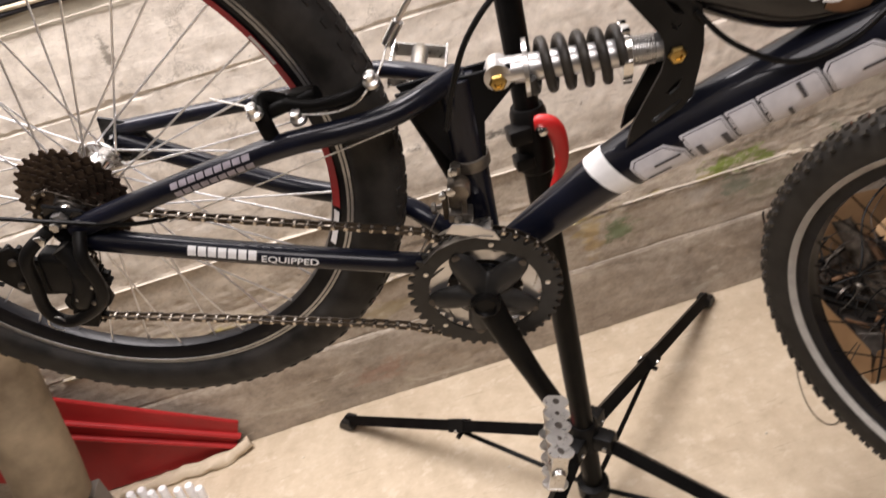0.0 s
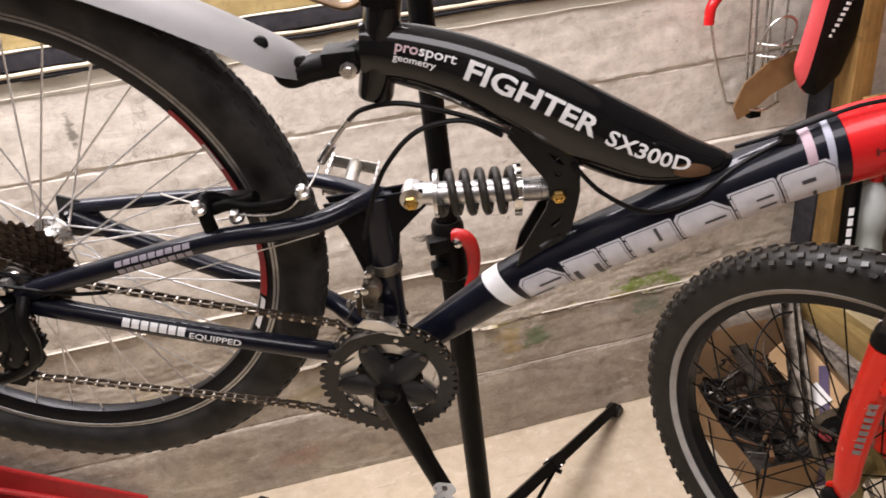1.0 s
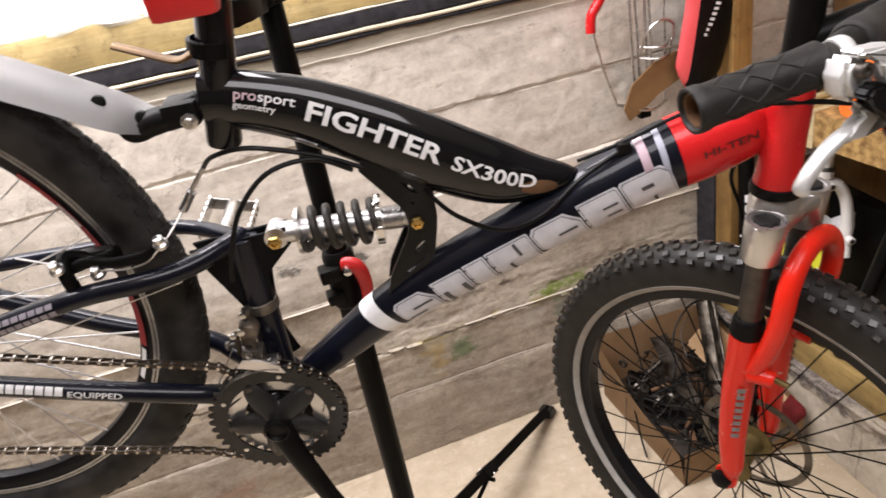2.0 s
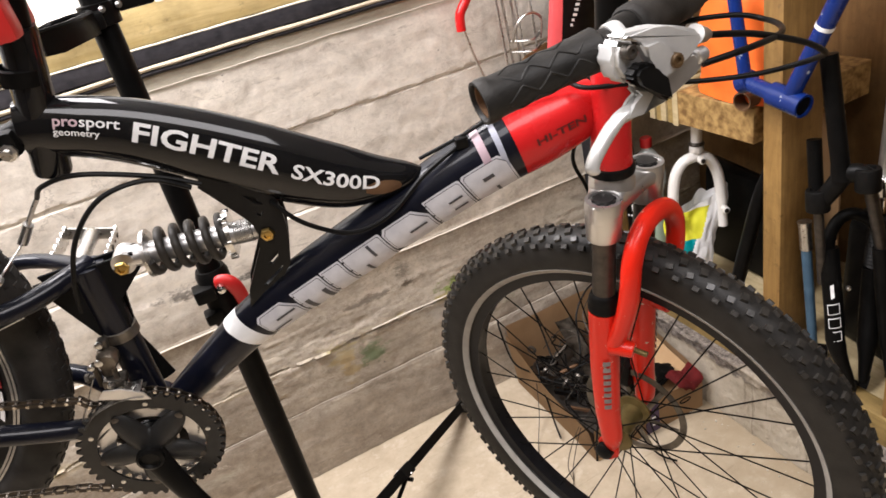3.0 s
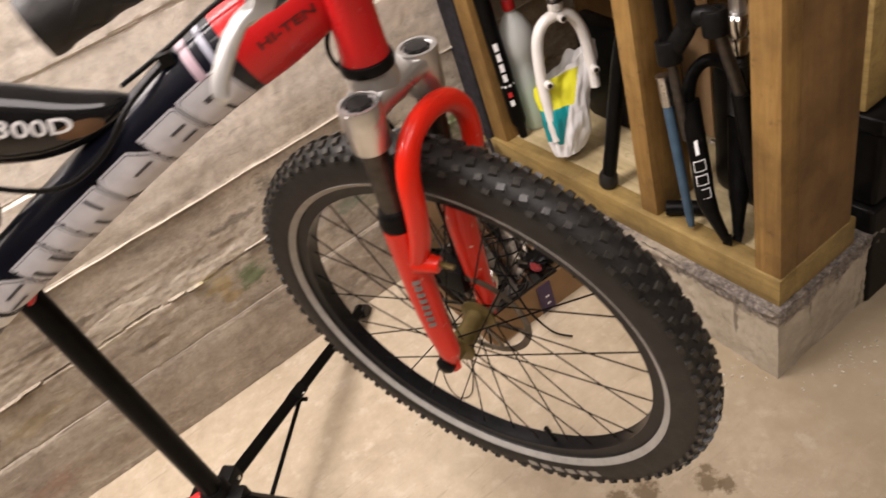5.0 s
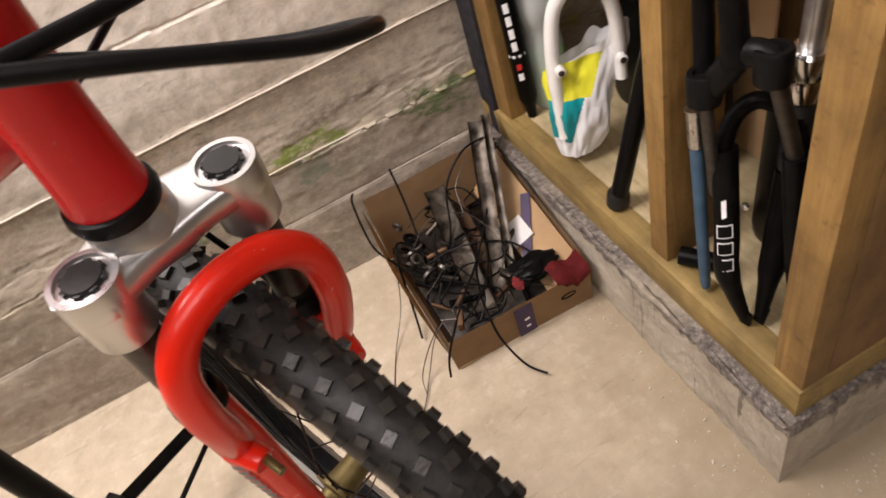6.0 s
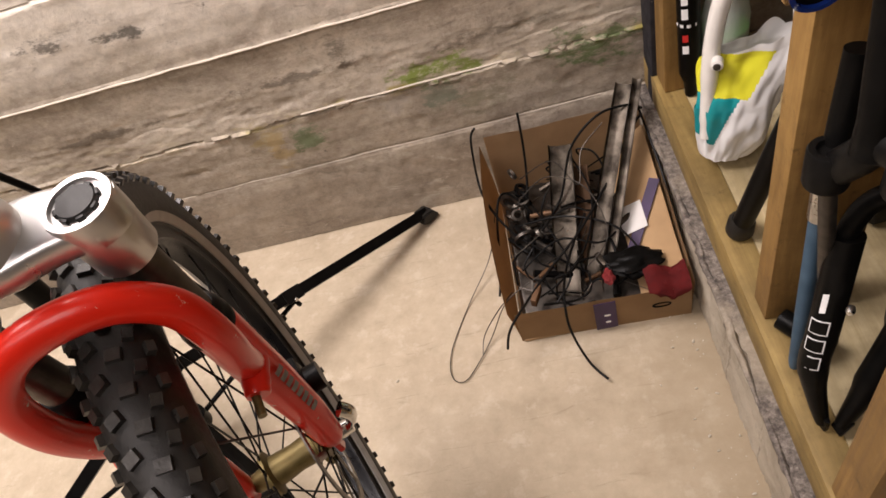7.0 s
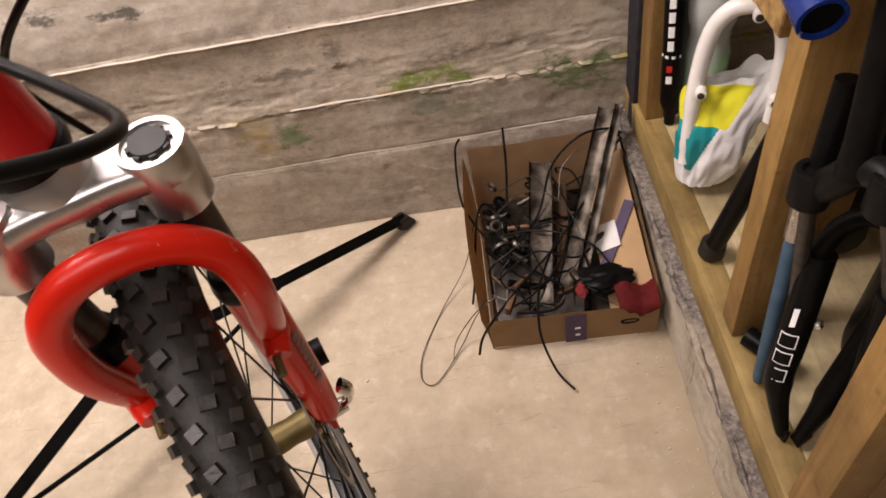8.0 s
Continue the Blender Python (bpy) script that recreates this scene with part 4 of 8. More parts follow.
# rear swingarm
swing = part("swingarm", joined(
    rod(B(0.012, 0.045), B(0.021, 0.238), 0.0175, 20),
    rod(B(0.006, 0.017, -0.035), B(0.006, 0.017, 0.035), 0.021, 24),
    rod(B(0.012, 0.05), B(0.006, 0.017), 0.018, 16)), FRAME_NAVY, bike, "dark navy swingarm yoke")
for s in (-0.0085, 0.0085):
    part("gusset", plate([(-0.035, 0.235), (0.073, 0.243), (0.075, 0.224), (0.040, 0.192), (0.030, 0.128), (0.010, 0.128)], 0.004, BIKE_M @ Matrix.Translation((0, s, 0)), 0.0006), GUSSET, swing)
for s in (1, -1):
    hi = 0.5 - 0.5 * s
    part("seat_stay", tube(smooth_path([B(-0.366 + 0.014 * hi, 0.190 + 0.033 * hi, 0.064 * s), B(-0.25, 0.215 + 0.008 * hi, 0.064 * s), B(-0.14, 0.2335 - 0.009 * hi, 0.060 * s), B(-0.075, 0.235, 0.055 * s), B(-0.03, 0.234, 0.040 * s), B(0.014, 0.236, 0.004 * s), B(0.022, 0.236, -0.006 * s)], 5), 0.0108 - 0.0022 * hi, 16), FRAME_NAVY, bike)
    part("chain_stay", tube(smooth_path([B(-0.366 + 0.010 * hi, 0.178 + 0.035 * hi, 0.062 * s), B(-0.345, 0.168 + 0.036 * hi, 0.062 * s), B(-0.20, 0.117 + 0.002 * hi, 0.058 * s), B(-0.085, 0.075, 0.050 * s), B(-0.045, 0.050, 0.036 * s), B(-0.005, 0.012, 0.024 * s)], 5), 0.0115, 16), FRAME_NAVY, bike)
    part("dropout", plate([(-0.395, 0.185), (-0.385, 0.222), (-0.350, 0.208), (-0.335, 0.180), (-0.350, 0.160), (-0.385, 0.165)], 0.005, BIKE_M @ Matrix.Translation((0.016 * hi, -0.062 * s, 0.020 * hi)), 0.001), FRAME_BLACK, bike)


def on_path(pts, r, x0=0.0, turn=0.0):
    """Lays flat lettering on a round tube that follows points."""
    def wrap(x, y):
        left = x + x0
        for a, b in zip(pts, pts[1:]):
            if left <= (b - a).length or b is pts[-1]:
                break
            left -= (b - a).length
        d = (b - a).normalized()
        up = d.cross(BIKE_N) if d.cross(BIKE_N).z > 0 else BIKE_N.cross(d)
        k = y / r + turn
        return a + d * left + (up * math.sin(k) + d.cross(up) * (1 if d.cross(up).dot(BIKE_N) > 0 else -1) * math.cos(k)) * (r + 0.0007)
    return wrap


CHAIN_STAY = smooth_path([B(-0.366, 0.178, 0.062), B(-0.345, 0.168, 0.062), B(-0.20, 0.117, 0.058), B(-0.085, 0.075, 0.050), B(-0.045, 0.050, 0.036)], 5)
SEAT_STAY = smooth_path([B(-0.366, 0.190, 0.064), B(-0.25, 0.215, 0.064), B(-0.14, 0.2335, 0.060), B(-0.075, 0.235, 0.055)], 5)
for k in range(7):
    part("logo_block", flat_shape([(0.0098 * k, -0.0048), (0.0098 * k + 0.0080, -0.0048), (0.0098 * k + 0.0080, 0.0050), (0.0098 * k, 0.0050)], on_path(CHAIN_STAY, 0.0115, 0.105, 0.50)), WHITE_PRINT, bike)
part("lettering", letters("EQUIPPED", 0.0066, on_path(CHAIN_STAY, 0.0115, 0.177, 0.30), length=0.056, bold=0.03), WHITE_PRINT, bike, "small white lettering")
for row in (0.0045, -0.004):
    for k in range(9):
        part("logo_block", flat_shape([(0.0095 * k, row - 0.0028), (0.0095 * k + 0.0078, row - 0.0028), (0.0095 * k + 0.0088, row + 0.0028), (0.0095 * k + 0.001, row + 0.0028)], on_path(SEAT_STAY, 0.0108, 0.125, 0.1)), FRAME_PRINT, bike)


# wheels
def tyre_profile(r_out, r_in, half):
    """Cross-section of a tyre as (radius, across) pairs."""
    mid, h = 0.5 * (r_out + r_in), 0.5 * (r_out - r_in)
    pts = []
    for k in range(22):
        a = math.pi * (-0.86 + 1.72 * k / 21)
        c = math.cos(a)
        pts.append((mid + h * math.copysign(abs(c) ** 0.65, c), half * math.sin(a)))
    return pts


def knobs(m, r_out, r_in, half, rows, seed):
    """Tread blocks: rows of (across, length, breadth, height, count, offset, lean)."""
    bm = bmesh.new()
    rng = random.Random(seed)
    mid, h = 0.5 * (r_out + r_in), 0.5 * (r_out - r_in)
    for across, length, breadth, height, count, offset, lean in rows:
        for i in range(count):
            a = 2 * math.pi * (i + offset) / count
            lean_a = math.asin(max(-1.0, min(1.0, across / half)))
            rise = mid + h * math.cos(lean_a) ** 0.65
            c = Matrix.Rotation(a, 4, "Z") @ Matrix.Translation((rise, 0, across)) @ Matrix.Rotation(-lean_a * 0.75, 4, "Y") @ Matrix.Rotation(radians(lean), 4, "X")
            top = 0.80 + 0.08 * rng.random()
            vs = []
            for x, k in ((-0.003, 1.0), (height * (0.9 + 0.2 * rng.random()), top)):
                for y, z in ((-1, -1), (1, -1), (1, 1), (-1, 1)):
                    vs.append(bm.verts.new(m @ c @ V(x, y * length * k / 2, z * breadth * k / 2)))
            for f in ((0, 1, 2, 3), (4, 5, 6, 7), (0, 1, 5, 4), (1, 2, 6, 5), (2, 3, 7, 6), (3, 0, 4, 7)):
                bm.faces.new([vs[j] for j in f])
    return bm


def spokes(m, r_rim, r_hub, half, count, cross=3):
    out = []
    for i in range(count):
        side = 1 if i % 2 else -1
        a = 2 * math.pi * (i + 0.5) / count
        lean = (1 if (i // 2) % 2 else -1) * 2 * math.pi * cross / count * 1.45
        h = a + lean
        out.append((m @ V(r_hub * math.cos(h), r_hub * math.sin(h), half * side), m @ V(r_rim * math.cos(a), r_rim * math.sin(a), 0.003 * side)))
    return out


def rim_profile(r0, r1, half):
    return [(r1, -half), (r1 + 0.004, -half - 0.0012), (r1 + 0.004, -half + 0.0016), (r1 - 0.006, -half + 0.003), (r1 - 0.006, half - 0.003), (r1 + 0.004, half - 0.0016),
            (r1 + 0.004, half + 0.0012), (r1, half), (r1 - 0.012, half - 0.0005), (r0 + 0.002, half * 0.55), (r0, 0), (r0 + 0.002, -half * 0.55), (r1 - 0.012, -half + 0.0005)]


REAR = axes(B(-0.372, 0.205), BIKE_Z, BIKE_N)
rear = part("rear_wheel", lathe(rim_profile(0.250, 0.275, 0.0125), REAR, 96, True), RIM_BLACK, bike, "black-rimmed rear wheel with worn tyre")
part("tyre", lathe(tyre_profile(0.3275, 0.272, 0.0250), REAR, 120, True), RUBBER_WORN, rear, "worn black tyre")
rows = [(0.0, 0.011, 0.010, 0.0010, 88, 0.0, 0), (0.009, 0.010, 0.008, 0.0009, 88, 0.5, 0), (-0.009, 0.010, 0.008, 0.0009, 88, 0.5, 0), (0.018, 0.009, 0.007, 0.0010, 88, 0.0, 0), (-0.018, 0.009, 0.007, 0.0010, 88, 0.0, 0)]
part("tread", knobs(REAR, 0.3275, 0.272, 0.0250, rows, 4), RUBBER_WORN, rear)
for s in (1, -1):
    for r in (0.2695, 0.2735, 0.2775):
        part("brake_track", lathe([(r - 0.0013, 0.0132 * s), (r + 0.0013, 0.0132 * s), (r + 0.0013, 0.0142 * s), (r - 0.0013, 0.0142 * s)], REAR, 120, True), RIM_SILVER, rear)
    part("sidewall_band", lathe([(0.294, 0.0232 * s), (0.2965, 0.0240 * s), (0.2965, 0.0246 * s), (0.294, 0.0240 * s)], REAR, 120, True), GREY_RING, rear)


def rim_label(m, r0, r1, a0, a1, z):
    bm = bmesh.new()
    prev = None
    for i in range(25):
        a = radians(a0 + (a1 - a0) * i / 24)
        cur = [bm.verts.new(m @ V(r * math.cos(a), r * math.sin(a), zz)) for r, zz in ((r0, z - 0.0050), (0.5 * (r0 + r1), z - 0.0025), (r1, z))]
        if prev:
            bm.faces.new((prev[0], prev[1], cur[1], cur[0]))
            bm.faces.new((prev[1], prev[2], cur[2], cur[1]))
        prev = cur
    return bm


for a, b in ((-80, -54), (-108, -90), (28, 60)):
    part("rim_label", rim_label(REAR, 0.2525, 0.2608, a, b, 0.0134), RED_PANEL, rear, "red rim sticker")
for a, b in ((-71, -64), (-119, -109)):
    part("rim_label", rim_label(REAR, 0.2540, 0.2600, a, b, 0.0143), PAPER, rear, "worn white rim sticker")
for a, b in spokes(REAR, 0.254, 0.021, 0.030, 36):
    part("spoke", rod(a, b, 0.00112, 6), SPOKE_STEEL, rear)
part("hub", lathe([(0.008, -0.055), (0.012, -0.05), (0.013, -0.034), (0.0245, -0.033), (0.0245, -0.029), (0.016, -0.026), (0.014, 0.0), (0.016, 0.026), (0.0245, 0.028), (0.0245, 0.031), (0.013, 0.033), (0.009, 0.060)], REAR, 32), CHROME, rear, "bright steel hub")


def sprocket(m, r, teeth, z, thick, hole, depth=0.0062):
    pts = []
    for i in range(teeth * 4):
        a = 2 * math.pi * i / (teeth * 4)
        pts.append(((r if i % 4 in (0, 1) else r - depth), a))
    bm = bmesh.new()
    lo, hi, li, hi2 = [], [], [], []
    for rr, a in pts:
        c, s = math.cos(a), math.sin(a)
        lo.append(bm.verts.new(m @ V(rr * c, rr * s, z)))
        hi.append(bm.verts.new(m @ V(rr * c, rr * s, z + thick)))
        li.append(bm.verts.new(m @ V(hole * c, hole * s, z)))
        hi2.append(bm.verts.new(m @ V(hole * c, hole * s, z + thick)))
    n = len(pts)
    for i in range(n):
        j = (i + 1) % n
        for q in ((lo[i], lo[j], hi[j], hi[i]), (li[i], li[j], hi2[j], hi2[i]), (lo[i], lo[j], li[j], li[i]), (hi[i], hi[j], hi2[j], hi2[i])):
            bm.faces.new(q)
    return bm


cassette = part("freewheel", lathe([(0.014, 0.029), (0.020, 0.031), (0.016, 0.047), (0.012, 0.054)], REAR, 24), DARK_STEEL, bike, "oily dark multi-sprocket freewheel")
for k in range(6):
    part("sprocket", sprocket(REAR, 0.0585 - 0.0071 * k, 32 - 4 * k, 0.032 + 0.0029 * k, 0.0018, 0.014, 0.0042), COG_STEEL, cassette)

# cranks
CU, CV = 0.006, 0.017
CRANK = axes(B(CU, CV), BIKE_X, BIKE_N)
crankset = part("crankset", lathe([(0.010, 0.030), (0.020, 0.034), (0.020, 0.055), (0.016, 0.060), (0.010, 0.060)], CRANK, 28), SATIN_BLACK, bike, "black triple crankset")
part("chainring", sprocket(CRANK, 0.0815, 42, 0.0525, 0.0028, 0.0590), RING_BLACK, crankset, "worn black outer chainring")
part("chainring", sprocket(CRANK, 0.0640, 32, 0.0460, 0.0022, 0.0400), ALLOY, crankset, "worn grey middle chainring")
part("chainring", sprocket(CRANK, 0.0440, 22, 0.0385, 0.0022, 0.0280), DARK_STEEL, crankset, "dark inner chainring")


def moulded_spider():
    """A bulging star of five broad arms that runs out to the ring."""
    bm, rings = bmesh.new(), []
    n = 96
    for side in (1, -1):
        for t in ((0.0, 0.35, 0.7, 0.92, 1.0) if side > 0 else (1.0, 0.0)):
            ring = []
            for k in range(n):
                a = 2 * math.pi * k / n
                reach = 0.0285 + 0.0335 * (0.5 + 0.5 * math.cos(5 * (a - radians(38)))) ** 1.0
                r = max(0.002, reach * t)
                z = 0.0675 - 0.011 * t ** 1.6 if side > 0 else 0.0535
                ring.append(bm.verts.new(CRANK @ V(r * math.cos(a), r * math.sin(a), z - (0.002 if t == 1.0 and side > 0 else 0))))
            rings.append(ring)
    for a, b in zip(rings, rings[1:]):
        for k in range(n):
            bm.faces.new((a[k], a[(k + 1) % n], b[(k + 1) % n], b[k]))
    bm.faces.new(rings[0])
    bm.faces.new(rings[-1])
    return bm


part("spider", moulded_spider(), SPIDER, crankset)
for k in range(5):
    a = radians(38 + 72 * k)
    part("chainring_bolt", lathe([(0.0045, 0.0), (0.0045, 0.002), (0.002, 0.0025)], along(CRANK @ V(0.0565 * math.cos(a), 0.0565 * math.sin(a), 0.0560), BIKE_N), 12), DARK_STEEL, crankset)
    a += radians(36)
    part("ring_rivet", lathe([(0.0028, 0.0), (0.0028, 0.0012), (0.001, 0.0016)], along(CRANK @ V(0.0660 * math.cos(a), 0.0660 * math.sin(a), 0.0552), BIKE_N), 10), STEEL, crankset)
    part("shift_pin", rod(CRANK @ V(0.051 * math.cos(a - 0.2), 0.051 * math.sin(a - 0.2), 0.0475), CRANK @ V(0.058 * math.cos(a + 0.12), 0.058 * math.sin(a + 0.12), 0.0495), 0.0012, 6), STEEL, crankset)


def crank_arm(sign):
    end = V(0.046, -0.153, 0) * sign
    w0, w1 = 0.066 * sign, 0.082 * sign
    pts = [B(CU + end.x * k, CV + end.y * k, w) for k, w in ((0, w0), (0.3, w0 + 0.010 * sign), (0.7, w1), (1.0, w1 + 0.002 * sign), (1.06, w1 + 0.002 * sign))]
    return tube(smooth_path(pts, 4), [0.0075] * 16 + [0.004], 16, flat=[0.017 - 0.005 * min(k / 8, 1) for k in range(16)] + [0.007], hint=BIKE_N)


part("crank_arm", joined(crank_arm(1)), SATIN_BLACK, crankset)
part("crank_cap", lathe([(0.0155, 0.0), (0.0155, 0.006), (0.012, 0.008), (0.010, 0.004), (0.001, 0.004)], along(B(CU, CV, 0.071), BIKE_N), 24), BLACK_PLASTIC, crankset)
part("crank_arm", joined(crank_arm(-1)), SATIN_BLACK, crankset)


def pedal(sign, tilt):
    """A cage pedal: two toothed side plates, end bars and an axle barrel."""
    c = B(CU + 0.046, CV - 0.153, 0.092) if sign > 0 else B(CU - 0.040, CV + 0.170, -0.094)
    out = BIKE_N * sign
    m = axes(c, V(*(BIKE_X * math.cos(tilt) + BIKE_Z * math.sin(tilt))), out)
    made = []
    for s in (-1, 1):
        outline = []
        for k in range(21):
            z = 0.012 + 0.078 * k / 20
            outline.append((z, (0.0080, 0.0125, 0.0140, 0.0125)[k % 4]))
        outline += [(z, -y) for z, y in reversed(outline)]
        bm = plate([(z, y) for z, y in outline], 0.0025)
        bm.transform(m @ Matrix.Translation((0.030 * s, 0, 0)) @ Matrix(((0, 1, 0, 0), (0, 0, 1, 0), (1, 0, 0, 0), (0, 0, 0, 1))))
        made.append(bm)
    for z in (0.014, 0.088):
        made.append(box((0.060, 0.016, 0.003), (0, 0, z), 0.0006, m))
    made.append(lathe([(0.006, -0.012), (0.006, 0.006), (0.011, 0.010), (0.009, 0.05), (0.010, 0.086), (0.007, 0.094)], m, 16))
    return joined(*made), m


def cage_pedal(sign, tilt):
    bm, m = pedal(sign, tilt)
    ob = part("pedal", bm, STEEL, crankset, "bright metal cage pedal")
    # dark rimmed discs stand for the holes through the side plates
    for s in (-1, 1):
        for z, r in ((0.020, 0.0036), (0.0355, 0.0024), (0.051, 0.0042), (0.0665, 0.0024), (0.082, 0.0036)):
            part("hole_disc", lathe([(r, -0.0004), (r, 0.0005), (r * 0.7, 0.0009), (r * 0.6, 0.0002), (0.0003, 0.0002)], along(m @ V(0.0313 * s, 0, z), m.to_3x3() @ V(s, 0, 0)), 14), DARK_STEEL, ob)


cage_pedal(1, 1.35)
cage_pedal(-1, -0.3)


# chain
def chain_loop():
    path = []
    path += smooth_path([V(-0.405, 0.190, 0), V(-0.400, 0.222, 0), V(-0.378, 0.226, 0), V(-0.345, 0.2025, 0), V(-0.295, 0.1815, 0), V(-0.16, 0.1400, 0), V(-0.037, 0.1035, 0)], 20)
    for k in range(40):
        a = radians(116 - 226 * k / 39)
        path.append(V(CU + 0.0790 * math.cos(a), CV + 0.0790 * math.sin(a), 0))
    path += smooth_path([V(-0.030, -0.056, 0), V(-0.09, -0.024, 0), V(-0.25, 0.018, 0), V(-0.415, 0.058, 0)], 20)[20:]
    path += smooth_path([V(-0.415, 0.058, 0), V(-0.437, 0.070, 0), V(-0.430, 0.090, 0), V(-0.395, 0.115, 0), V(-0.385, 0.145, 0), V(-0.400, 0.165, 0), V(-0.405, 0.190, 0)], 8)
    return path


def chain_links():
    path, made = chain_loop(), []
    dist, marks = 0.0, [path[0]]
    for a, b in zip(path, path[1:]):
        seg = (b - a).length
        while seg > 1e-9 and dist + seg >= 0.0127:
            k = (0.0127 - dist) / seg
            a = a + (b - a) * k
            marks.append(a.copy())
            seg, dist = (b - a).length, 0.0
        dist += seg
    bm = bmesh.new()
    w0 = 0.0475
    for i, (a, b) in enumerate(zip(marks, marks[1:])):
        d = (b - a).normalized()
        n = V(-d.y, d.x, 0)
        half = (0.0024, 0.0036)[i % 2]
        for s in (-1, 1):
            ring = []
            for k in range(10):
                t = k / 10 * 2 * math.pi
                e = a if math.cos(t) < 0 else b
                q = e + d * 0.0034 * math.cos(t) + n * 0.0034 * math.sin(t) * (0.72 if abs(math.cos(t)) < 0.5 else 1.0)
                ring.append(q)
            lo = [bm.verts.new(B(q.x, q.y, w0 + s * half)) for q in ring]
            hi = [bm.verts.new(B(q.x, q.y, w0 + s * (half + 0.0011))) for q in ring]
            bm.faces.new(lo)
            bm.faces.new(hi)
            for k in range(10):
                bm.faces.new((lo[k], lo[(k + 1) % 10], hi[(k + 1) % 10], hi[k]))
        lo, hi = [], []
        for k in range(8):
            t = k / 8 * 2 * math.pi
            q = a + V(math.cos(t), math.sin(t), 0) * 0.0022
            lo.append(bm.verts.new(B(q.x, q.y, w0 - 0.0042)))
            hi.append(bm.verts.new(B(q.x, q.y, w0 + 0.0052)))
        made.append(bm.faces.new(lo))
        made.append(bm.faces.new(hi))
        for k in range(8):
            made.append(bm.faces.new((lo[k], lo[(k + 1) % 8], hi[(k + 1) % 8], hi[k])))
    for f in made:
        f.material_index = 1
    return bm


part("chain", chain_links(), [CHAIN_DARK, CHAIN_STEEL], bike, "oily bicycle chain")

# rear derailleur
der = part("rear_derailleur", joined(
    rod(B(-0.378, 0.178, 0.070), B(-0.388, 0.120, 0.078), 0.010, 14),
    box((0.030, 0.022, 0.040), (0, 0, 0), 0.004, axes(B(-0.392, 0.130, 0.075), BIKE_X, BIKE_Z)),
    rod(B(-0.400, 0.115, 0.060), B(-0.400, 0.115, 0.088), 0.013, 16)), BLACK_PLASTIC, bike, "black rear derailleur")
for w in (0.041, 0.057):
    part("cage_plate", plate([(-0.412, 0.122), (-0.392, 0.128), (-0.384, 0.112), (-0.410, 0.075), (-0.428, 0.052), (-0.446, 0.058), (-0.444, 0.078)], 0.002, BIKE_M @ Matrix.Translation((0, -w, 0)), 0.0004), SATIN_BLACK, der)
for u, v in ((-0.398, 0.116), (-0.431, 0.068)):
    part("jockey_wheel", sprocket(axes(B(u, v, 0.044), BIKE_X, BIKE_N), 0.0185, 11, 0.0, 0.007, 0.004), BLACK_PLASTIC, der)
part("axle_nut", lathe([(0.0085, 0), (0.0085, 0.007), (0.005, 0.009), (0.005, 0.016)], along(B(-0.372, 0.205, 0.065), BIKE_N), 6), STEEL, bike)
part("axle_nut", lathe([(0.0085, 0), (0.0085, 0.007), (0.005, 0.009), (0.005, 0.016)], along(B(-0.372, 0.205, -0.065), -BIKE_N), 6), STEEL, bike)

LOOP = [(-0.384, 0.200), (-0.410, 0.186), (-0.424, 0.152), (-0.435, 0.113), (-0.417, 0.095), (-0.374, 0.113), (-0.361, 0.139), (-0.358, 0.172), (-0.356, 0.192)]
part("guard_loop", tube(smooth_path([B(u, v, 0.090 if 0 < k < 8 else 0.074) for k, (u, v) in enumerate(LOOP)], 7), 0.0066, 12), BLACK_PLASTIC, der, "black derailleur guard loop")
part("cable_ring", tube([B(-0.431 + 0.010 * math.cos(k * 0.4), 0.098 + 0.010 * math.sin(k * 0.4), 0.094) for k in range(13)], 0.0009, 6), STEEL, der)
for u, v, w, r in ((-0.372, 0.150, 0.090, 0.0045), (-0.366, 0.138, 0.090, 0.004), (-0.392, 0.196, 0.082, 0.006), (-0.388, 0.126, 0.092, 0.0035)):
    part("bolt", lathe([(r, 0), (r, 0.004), (r * 0.5, 0.005)], along(B(u, v, w), BIKE_N), 6), STEEL, der)
part("knuckle", tube(smooth_path([B(-0.380, 0.182, 0.080), B(-0.372, 0.150, 0.084), B(-0.390, 0.120, 0.084), B(-0.402, 0.112, 0.080)], 5), [0.010] * 4 + [0.013] * 8 + [0.011] * 4, 16), BLACK_PLASTIC, der)

part("upper_pulley", sprocket(axes(B(-0.452, 0.158, 0.060), BIKE_X, BIKE_N), 0.026, 13, 0.0, 0.006, 0.010), BLACK_PLASTIC, der, "black jockey wheel")
part("pulley_plate", plate([(-0.480, 0.150), (-0.470, 0.182), (-0.440, 0.186), (-0.420, 0.150), (-0.428, 0.118), (-0.462, 0.124)], 0.003, BIKE_M @ Matrix.Translation((0, -0.070, 0)), 0.0008), SATIN_BLACK, der)
part("derailleur_body", joined(box((0.044, 0.024, 0.052), (0, 0, 0), 0.008, axes(B(-0.392, 0.152, 0.078), BIKE_X * 0.95 - BIKE_Z * 0.3, BIKE_Z), 3), box((0.034, 0.020, 0.036), (0, 0, 0), 0.007, axes(B(-0.386, 0.120, 0.078), BIKE_X, BIKE_Z), 3)), BLACK_PLASTIC, der)
for u, v, w, r in ((-0.446, 0.170, 0.073, 0.0045), (-0.456, 0.140, 0.073, 0.0040), (-0.372, 0.140, 0.092, 0.0038), (-0.376, 0.118, 0.092, 0.0034)):
    part("bolt", lathe([(r, 0), (r, 0.003), (r * 0.5, 0.004)], along(B(u, v, w), BIKE_N), 6), ROTOR, der)

